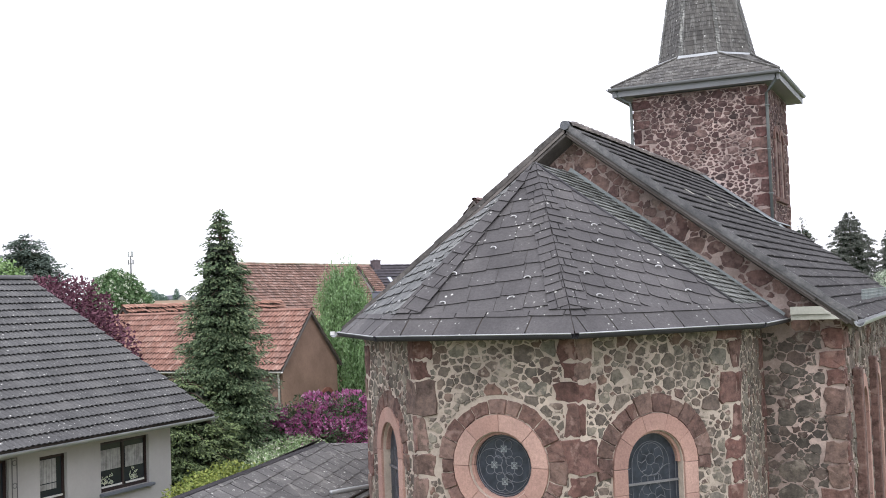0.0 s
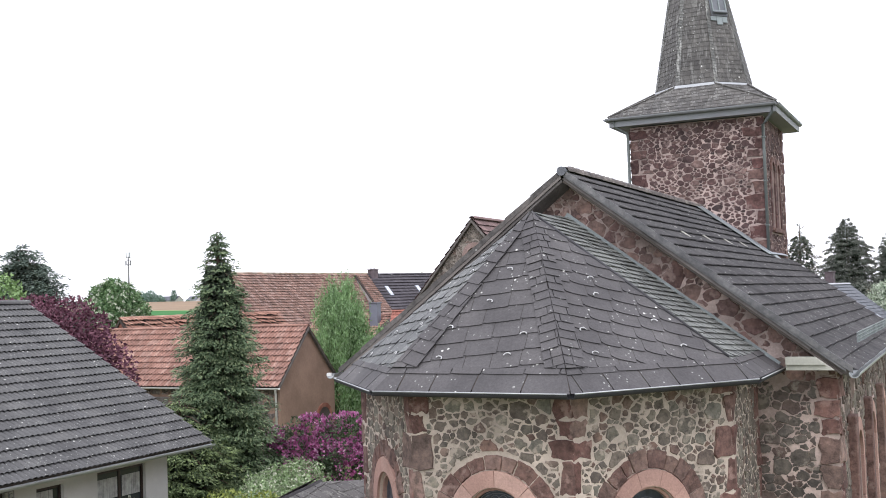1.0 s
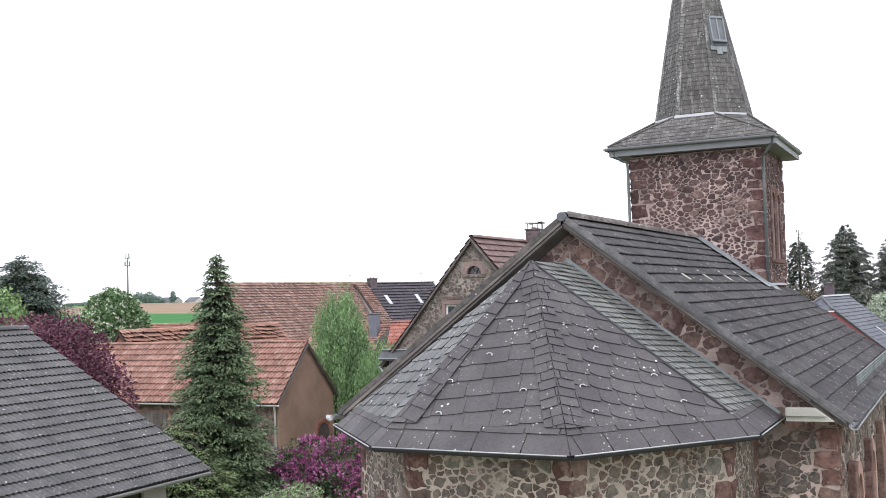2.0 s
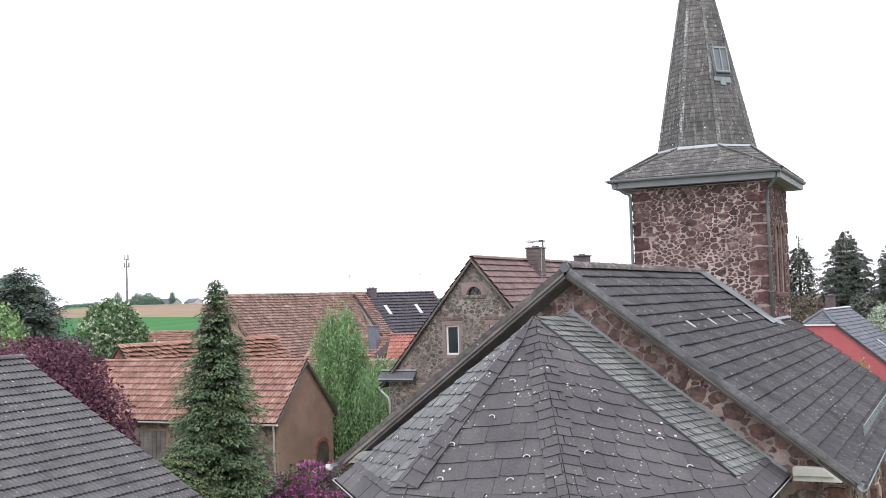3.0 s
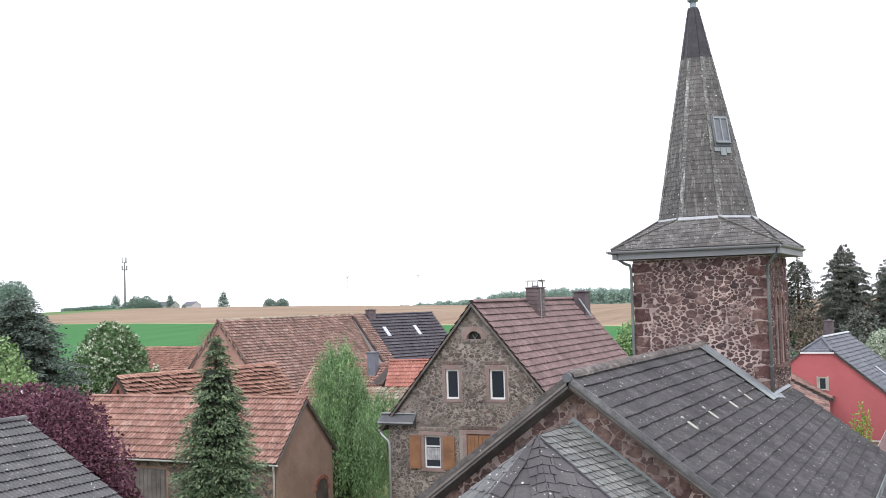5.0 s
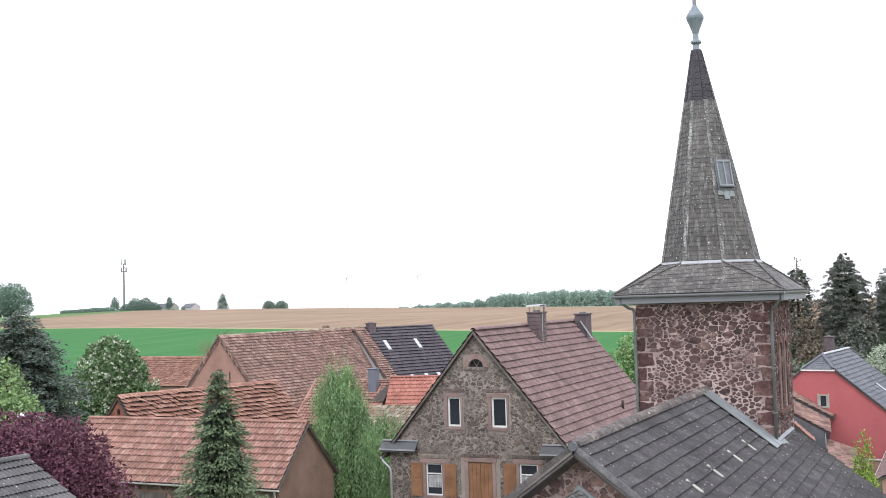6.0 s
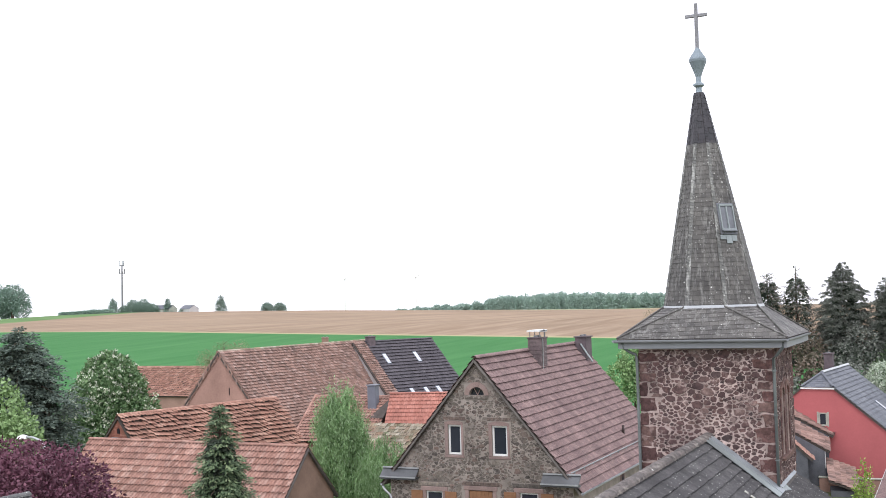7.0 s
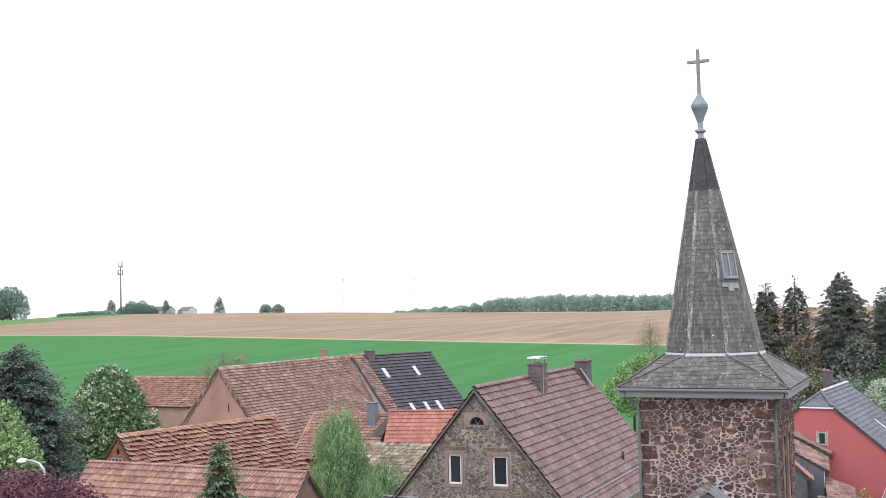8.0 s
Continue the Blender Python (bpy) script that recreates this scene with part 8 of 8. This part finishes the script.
broadleaf("rhododendron", "large rhododendron covered in magenta-purple flowers", -13.75, 13.9, [(0, 0, 2.05, 1.05), (-1.5, -0.4, 1.35, 0.95), (1.3, 0.2, 2.1, 1.05), (0.2, -0.5, 1.2, 1.25), (2.5, 0.6, 1.9, 1.15), (1.6, -0.3, 1.2, 1.2), (-0.8, 0, 1.8, 0.95)], 14000, 0.1, bush_leaf, 18, "shrub", 1.6, 0.06, 0.2, (purple_leaf, 2300, 0.1, 0.3, lambda p, d: (np.sin(p[:, 0] * 3.2) + np.sin(p[:, 2] * 4.1 + p[:, 1] * 2.3)) + 0.8 * d[:, 2] > -0.15))
broadleaf("hedge", "clipped pale grey-green flowering hedge", -11.6, 7.6, [(1.35, -1.0, 1.45, 0.8), (0.9, -0.3, 1.45, 0.8), (0.3, 0.4, 1.4, 0.8), (-0.2, 1.3, 1.4, 0.8), (-0.5, 2.4, 1.4, 0.8), (-0.6, 3.6, 1.4, 0.8), (0.9, 0.9, 1.4, 0.8)], 15000, 0.09, hedge_leaf, 19, "hedge", 1.0, 0.05)
broadleaf("hedge", "yellow-green hedge shrubs beside the white house", -10.2, 4.4, [(0.4, -1.6, 1.45, 0.75), (0.4, -0.3, 1.65, 0.8), (-0.1, 0.6, 1.6, 0.8), (0.7, 0.9, 1.6, 0.75), (-0.6, 0.2, 1.4, 0.8)], 9000, 0.09, yellow_leaf, 20, "hedge", 0.9, 0.05)
broadleaf("young_tree", "slender bright yellow-green young tree", 1.75, 29.0, [(0, 0, 4.9, 0.13, 4.5), (-0.24, 0, 4.4, 0.13, 4.5), (0.27, 0, 4.55, 0.13, 4.5), (0.12, 0, 4.1, 0.2, 3.5), (-0.12, 0, 3.7, 0.25, 3.0), (0.05, 0, 3.3, 0.42, 1.6), (-0.15, 0, 2.6, 0.48, 1.5), (0.2, 0, 2.0, 0.52, 1.3)], 3800, 0.11, fresh_leaf, 21, r=0.05, hang=-0.5)
broadleaf("roadside_tree", "fresh green tree behind the tower", -20.5, 78.0, [(0, 0, 6.0, 1.5), (-1.0, 0, 4.6, 1.6), (1.3, 0, 6.6, 1.4), (0.9, 0, 4.4, 2.0)], 6500, 0.26, light_leaf, 22)
broadleaf("bare_shrub", "thin leafless shrub beyond the large barn", -60.3, 72.7, [(0, 0, 7.2, 1.3), (-1.5, -0.6, 6.6, 1.2), (1.4, 0.6, 7.6, 1.1), (0.6, 0.2, 6.6, 1.3), (0, 0, 4.6, 1.8)], 5600, 0.17, twig_leaf, 23, "shrub", 8.7, 0.06, 0.0, wide=0.3, shell=0.9, limbs=22)
broadleaf("bare_tree", "thin budding tree at the field edge", -32.8, 132.0, [(0, 0, 8.2, 1.3, 1.6), (-1.0, 0, 6.6, 1.3, 1.6), (0.8, 0, 6.4, 1.4, 1.8), (0.2, 0, 4.0, 1.5)], 5200, 0.2, twig_leaf, 26, "tree", 9.6, 0.08, 0.0, wide=0.25, shell=0.9, limbs=16)
broadleaf("apple_tree", "pale blossoming tree beside the red house", 0.6, 66.0, [(0, 0, 5.6, 1.3), (0.9, 0, 4.4, 1.4), (-0.9, 0, 4.6, 1.2), (-1.2, 0, 3.4, 1.3)], 5200, 0.2, pale_leaf, 24)

# flowers in the window of the white house
fr = np.random.RandomState(77)
for a, b in ((3.1, 3.5), (4.05, 4.3)):
    q = np.stack([np.full(60, 5.5 - 0.09) + fr.uniform(-0.008, 0.008, 60), fr.uniform(a, b, 60), 2.06 + np.abs(fr.normal(0, 0.1, 60))], 1)
    leaves("window_flowers", q, fr.normal(size=q.shape) * np.array([[0.15, 1, 1]]), np.array([[0, 1, 0.3]]) + fr.normal(size=q.shape) * 0.2, np.full(60, 0.05), np.full(60, 0.035), blossom_white, wh_right, "white flowers on the inner sill")

# weeping willow: strands of narrow leaves
willow = thing("willow", "weeping willow with long hanging light green strands", "tree", m=pose(-22.05, 30.2, 0))
trunk(willow, 6.6, 0.2, (0, 0), 7, 1.5, seed=25)
rs = np.random.RandomState(25)
pos, al, ac = [], [], []
for c in range(215):                      # curtains: strands that leave one twig together
    main = c < 150
    a0, r0 = rs.uniform(0, 2 * math.pi), (1.5 if main else 1.35) * rs.uniform(0.02, 1) ** 0.55 * rs.choice((0.8, 1.0, 1.0, 1.22))
    cx, cy = (0.0, 0.0) if main else (2.3, -0.2)
    lump = 0.4 * math.sin(a0 * 3 + 1) + 0.25 * math.sin(a0 * 7)
    top0 = (7.9 - 2.2 * (r0 / 1.5) ** 1.5 + lump * (r0 / 1.5) if main else 5.5 - 0.9 * (r0 / 1.3) ** 2) - abs(rs.normal(0, 1.0))
    for k in range(rs.randint(5, 11)):
        a, r = a0 + rs.normal(0, 0.13), r0 * (1 + rs.normal(0, 0.06))
        top = top0 + rs.normal(0, 0.22)
        ln = min(top - 0.25, rs.uniform(0.9, 4.2))
        n = int(ln / 0.06)
        f = np.linspace(0, 1, n)
        out = r * (0.8 + 0.26 * np.sqrt(f))
        sway = rs.uniform(0.03, 0.14) * np.sin(f * rs.uniform(3, 8) + c)
        p = np.stack([cx + np.cos(a) * out + sway, cy + np.sin(a) * out + sway * 0.5, top - ln * f + 0.25 * np.sin(np.minimum(f * 6, 3.14))], 1)
        p += rs.normal(size=p.shape) * 0.035
        pos.append(p)
        al.append(np.array([[0, 0, -1.0]]) + rs.normal(size=p.shape) * 0.35)
        ac.append(rs.normal(size=p.shape))
for k in range(240):                      # upright wisps at the top
    a, r = rs.uniform(0, 2 * math.pi), 1.35 * math.sqrt(rs.uniform(0, 1))
    n = 12
    f = np.linspace(0, 1, n)
    b0 = 7.25 - 1.9 * (r / 1.35) ** 1.5
    h = rs.uniform(0.4, 1.25)
    p = np.stack([np.cos(a) * (r + 0.15 * f), np.sin(a) * (r + 0.15 * f), b0 + h * f], 1) + rs.normal(size=(n, 3)) * 0.03
    pos.append(p), al.append(np.array([[0, 0, 0.7]]) + rs.normal(size=p.shape) * 0.5), ac.append(rs.normal(size=p.shape))
pos, al, ac = np.concatenate(pos), np.concatenate(al), np.concatenate(ac)
n = len(pos)
leaves("crown", pos, al, ac, 0.15 * rs.uniform(0.7, 1.3, n), 0.04 * rs.uniform(0.7, 1.3, n), willow_leaf, willow)
z = rs.uniform(0.4, 5.6, 3600)            # inner leaves, with the shade deep in the crown put into their colour
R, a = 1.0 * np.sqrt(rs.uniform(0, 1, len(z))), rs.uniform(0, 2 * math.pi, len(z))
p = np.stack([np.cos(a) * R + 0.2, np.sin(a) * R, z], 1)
leaves("inner_crown", p, np.array([[0, 0, -1.0]]) + rs.normal(size=p.shape) * 0.5, rs.normal(size=p.shape), np.full(len(z), 0.24), np.full(len(z), 0.09), willow_inner_shade, willow)

# dark conifers beyond the church
fir("far_conifer", "tall dark spruce with dense pointed crown", -8.6, 141, [(15.6, 0.1), (14.4, 0.7), (12, 1.9), (9, 2.9), (5, 3.5), (1, 3.4)], 900, 60, 0.26, dark_leaf, 31, 0.1, 0.4, 0.3, 0.4, 0.33)
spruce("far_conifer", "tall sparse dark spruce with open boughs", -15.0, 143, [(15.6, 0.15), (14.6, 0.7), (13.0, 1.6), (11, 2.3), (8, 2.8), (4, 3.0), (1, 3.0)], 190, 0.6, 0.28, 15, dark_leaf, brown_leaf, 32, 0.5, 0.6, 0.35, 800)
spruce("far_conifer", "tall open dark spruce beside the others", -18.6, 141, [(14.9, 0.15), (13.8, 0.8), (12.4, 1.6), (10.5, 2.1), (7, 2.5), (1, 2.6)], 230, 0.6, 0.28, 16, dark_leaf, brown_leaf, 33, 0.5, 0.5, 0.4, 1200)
fir("far_conifer", "slim dark spruce beside the others", -3.2, 139, [(13.4, 0.1), (12, 0.8), (9.5, 1.7), (6, 2.4), (1, 2.6)], 640, 55, 0.24, dark_leaf, 34, 0.1, 0.4, 0.3, 0.4, 0.33)
for k, (x, y, h, s) in enumerate([(-13.5, 138, 7.0, 3.0), (-6.2, 137, 6.5, 3.0), (0.5, 132, 7.5, 3.2), (5, 136, 8.5, 3.4), (-19.5, 137, 6.0, 2.6), (9.5, 134, 9.0, 3.6), (-10.5, 146, 8.5, 2.6), (-11, 92, 5.2, 2.4), (-7.5, 96, 5.6, 2.4), (-4, 93, 5.0, 2.4), (-0.5, 97, 5.6, 2.6), (3.5, 94, 6.0, 2.6), (7, 98, 6.4, 2.8), (11, 95, 6.4, 2.8)]):
    broadleaf("far_tree", "dusky green tree in the wood beyond the church", x, y, [(0, 0, h * 0.72, s * 0.75), (-s * 0.4, 0, h * 0.45, s * 0.8), (s * 0.4, 0, h * 0.45, s * 0.8)], 3000 if x > -3 else 1700, 0.42, dark_leaf if k % 2 else (bush_leaf if x > -3 else brown_leaf), 40 + k)

# ---------------- the far fields ----------------
EYE0, AHEAD, ASIDE = V3((5.45, -15.97, 0)), V3((-0.4307, 0.9025, 0)), V3((0.9025, 0.4307, 0))


def at_field(x, y):
    d = V3((x, y, 0)) - EYE0
    return land(d.dot(AHEAD), d.dot(ASIDE))


def far_tree(name, label, x, y, h, r, material, seed, cone=False):
    z = at_field(x, y)
    if cone:
        conifer(name, label, x, y, [(h, 0.3), (h * 0.85, r * 0.4), (h * 0.5, r * 0.8), (h * 0.1, r)], 110, 40, h * 0.07, material, seed, 0.4, z)
    else:
        t = broadleaf(name, label, x, y, [(0, 0, h - r * 0.62, r * 0.6), (-r * 0.3, 0, h * 0.5, r * 0.62), (r * 0.42, 0, h * 0.48, r * 0.56), (-r * 0.6, 0, h * 0.3, r * 0.5), (r * 0.62, 0, h * 0.28, r * 0.48)], 6500, r * 0.095, material, seed, height=h * 0.6, r=r * 0.07, limbs=4)
        t.location.z = z


far_tree("field_tree", "large round field tree on the far slope", -455, 420, 18.5, 10.5, field_haze_leaf, 51)
far_tree("field_tree", "tall round field tree on the far slope", -470, 424, 19.0, 11.0, field_haze_leaf, 52)
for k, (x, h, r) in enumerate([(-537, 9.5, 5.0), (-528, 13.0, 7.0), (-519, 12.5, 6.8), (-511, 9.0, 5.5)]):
    far_tree("field_bush", "rounded green trees round the radio mast", x, 600, h, r, field_haze_leaf, 55 + k)
far_tree("field_conifer", "small conifer beside the mast", -549, 602, 15.0, 4.2, field_haze_leaf, 61, True)
far_tree("field_conifer", "small conifer by the far buildings", -499, 602, 11.5, 2.8, field_haze_leaf, 62, True)
far_tree("field_conifer", "lone pointed conifer on the skyline", -452, 600, 12.5, 3.6, field_haze_leaf, 63, True)
far_tree("field_conifer", "small conifer by the far farm", -486, 600, 4.5, 2.4, field_haze_leaf, 64, True)
far_tree("field_bush", "round dark bush on the skyline", -414, 600, 7.2, 4.6, field_haze_leaf, 65)
far_tree("field_bush", "round pale bush on the skyline", -404, 600, 7.0, 4.6, field_haze_leaf, 66)
far_tree("field_bush", "single bush at the field edge", -191, 700, 7.0, 4.0, field_haze_leaf, 67)

# hedge bank and wood on the skyline
rs = np.random.RandomState(70)
wood = thing("far_wood", "long low wood on the skyline beyond the fields", "wood", "", "stuff")
pts, ways = [], []
for k in range(180):
    f = k / 179
    x, y = -412 + 255 * f + rs.uniform(-4, 4), 800 + rs.uniform(-15, 15)
    h = np.interp(x, [-412, -385, -350, -325, -271, -226, -187], [6.2, 7.4, 9.5, 14.0, 16.0, 13.8, 13.6]) + rs.uniform(-1.2, 0.4) + 1.3 * math.sin(k * 0.9) * math.sin(k * 0.37) - at_field(x, y)
    d = unit(rs, 470)
    pts.append(np.array([[x, y, at_field(x, y) + h * 0.5]]) + d * np.array([[4.6, 4.6, h * 0.52]]) * rs.uniform(0.7, 1.05, (470, 1)))
    ways.append(d)
pts, ways = np.concatenate(pts), np.concatenate(ways)
# the wood's leaf colour already holds the haze
leaves("foliage", pts, ways + rs.normal(size=ways.shape) * 0.5, rs.normal(size=ways.shape), rs.uniform(0.9, 1.6, len(pts)), rs.uniform(0.8, 1.3, len(pts)), far_haze_leaf, wood)
bank = thing("field_hedge", "low green hedge along the far lane", "hedge", "", "stuff")
pts, ways = [], []
for k in range(110):
    f = k / 109
    x, y = -469 + 27 * f, 470 + 12 * f + rs.uniform(-2, 2)
    d = unit(rs, 60)
    pts.append(np.array([[x, y, at_field(x, y) + 0.5]]) + d * np.array([[1.4, 1.4, rs.uniform(0.55, 0.85) + 0.5 * (f > 0.55)]]))
    ways.append(d)
pts, ways = np.concatenate(pts), np.concatenate(ways)
leaves("foliage", pts, ways + rs.normal(size=ways.shape) * 0.5, rs.normal(size=ways.shape), rs.uniform(0.5, 1.0, len(pts)), rs.uniform(0.4, 0.8, len(pts)), far_haze_leaf, bank)

# radio mast
mx, my = -538.2, 600.0
mz = at_field(mx, my)
mast = thing("radio_mast", "slim grey radio mast with two antenna rings", "mast", m=pose(mx, my, mz))
MH = 41.6
bm = bmesh.new()
tube(bm, [(0, 0, 0), (0, 0, MH * 0.55), (0, 0, MH - 3.2)], [0.85, 0.7, 0.5], 10)
part("pole", bm, iron, mast)
for z, r in ((MH - 9.0, 2.3), (MH - 3.4, 2.0)):
    bm = bmesh.new()
    box(bm, -r, r, -0.2, 0.2, z - 0.25, z + 0.25)
    box(bm, -0.2, 0.2, -r, r, z - 0.25, z + 0.25)
    part("bracket", bm, iron, mast)
for z0, z1, r in ((MH - 9.5, MH - 6.0, 2.3), (MH - 4.2, MH, 1.9)):
    for a, b in ((-r, 0), (r, 0), (0, -r), (0, r)) if z0 < MH - 5 else ((-r, 0), (r * 0.4, 0), (0, r)):
        block("antenna_panel", (a - 0.4, a + 0.4, b - 0.15, b + 0.15, z0, z1), iron if z0 < MH - 5 else zinc, mast)
block("top_rail", (-2.3, 2.3, -0.1, 0.1, MH - 6.2, MH - 5.95), iron, mast)

# wind turbines far off
def turbine(x, y, z, h):
    t = thing("wind_turbine", "pale distant wind turbine on the horizon", "wind turbine", "far wind turbines", m=pose(x, y, z))
    bm = bmesh.new()
    tube(bm, [(0, 0, 0), (0, 0, h)], [2.2, 1.2], 8)
    part("tower", bm, white_paint, t)
    block("nacelle", (-2, 2, -4, 4, h - 1.8, h + 1.8), white_paint, t, "", None, 0.4)
    for a in (0, 120, 240):
        bm = bmesh.new()
        d = V3((math.cos(radians(a + 20)), 0, math.sin(radians(a + 20))))
        tube(bm, [V3((0, -4.5, h)), V3((0, -4.5, h)) + d * 12, V3((0, -4.5, h)) + d * 44], [0.9, 1.2, 0.15], 5)
        part("blade", bm, white_paint, t)


for x, y in ((-1351, 2700), (-1520, 2602)):
    turbine(x, y, -6, 88)

# far farm buildings on the skyline
def far_house(x, y, w, l, h, roof, walls, turn=0):
    t = thing("far_house", "small pale farm building on the skyline", "house", m=pose(x, y, at_field(x, y), 0, 0, turn))
    shell = gable_shell(t, w, 0, l, h * 0.62, h, walls, 0.3, 0.2)[2]
    shell.data.materials[0] = roof


far_house(-496, 604, 4, 15, 7.4, blue_slate, cream_board, 85)
far_house(-477, 603, 4, 11, 6.6, blue_slate, white_render, 75)
far_house(-566, 610, 3, 8, 4.0, black_tile, white_render, 80)


# houses of the village beyond
def plain_house(name, label, x, y, turn, half, length, eave, ridge, walls, tiles, sides=(1, -1)):
    h = thing(name, label, "house", m=pose(x, y, 0, 0, 0, turn))
    front, right, roof, k = gable_shell(h, half, 0, length, eave, ridge, walls, 0.3, 0.15)
    for sx in sides:
        roof_slope(roof, sx, half, 0, length, ridge, k, 0.3, 0.15, 0.4, 0.42, PANTILE, tiles, lift=0.07)
    ridge_tiles(roof, (0, -0.1, ridge + 0.03), (0, length + 0.1, ridge + 0.03), 0.14, 0.4, tiles)
    return h


ochre = plain_house("ochre_roof_house", "house with pale ochre tiled ridge behind the large barn", -45.96, 75.03, -245.1, 4.0, 3.65, 4.2, 8.00, pale_render, mossy_tile)
chimney(ochre, 0.1, 3.55, 6.80, 8.75, 0.3, 0.3, brown_render)
plain_house("village_house", "pale house with red-brown tiled roof among the conifers", -13.18, 178.59, 70, 4.5, 12.0, 4.6, 5.24, white_render, old_tile)
plain_house("village_house", "low house with red tiled roof behind the conifers", -25.18, 186.59, 20, 4.0, 9.0, 3.2, 3.84, cream_board, red_tile)
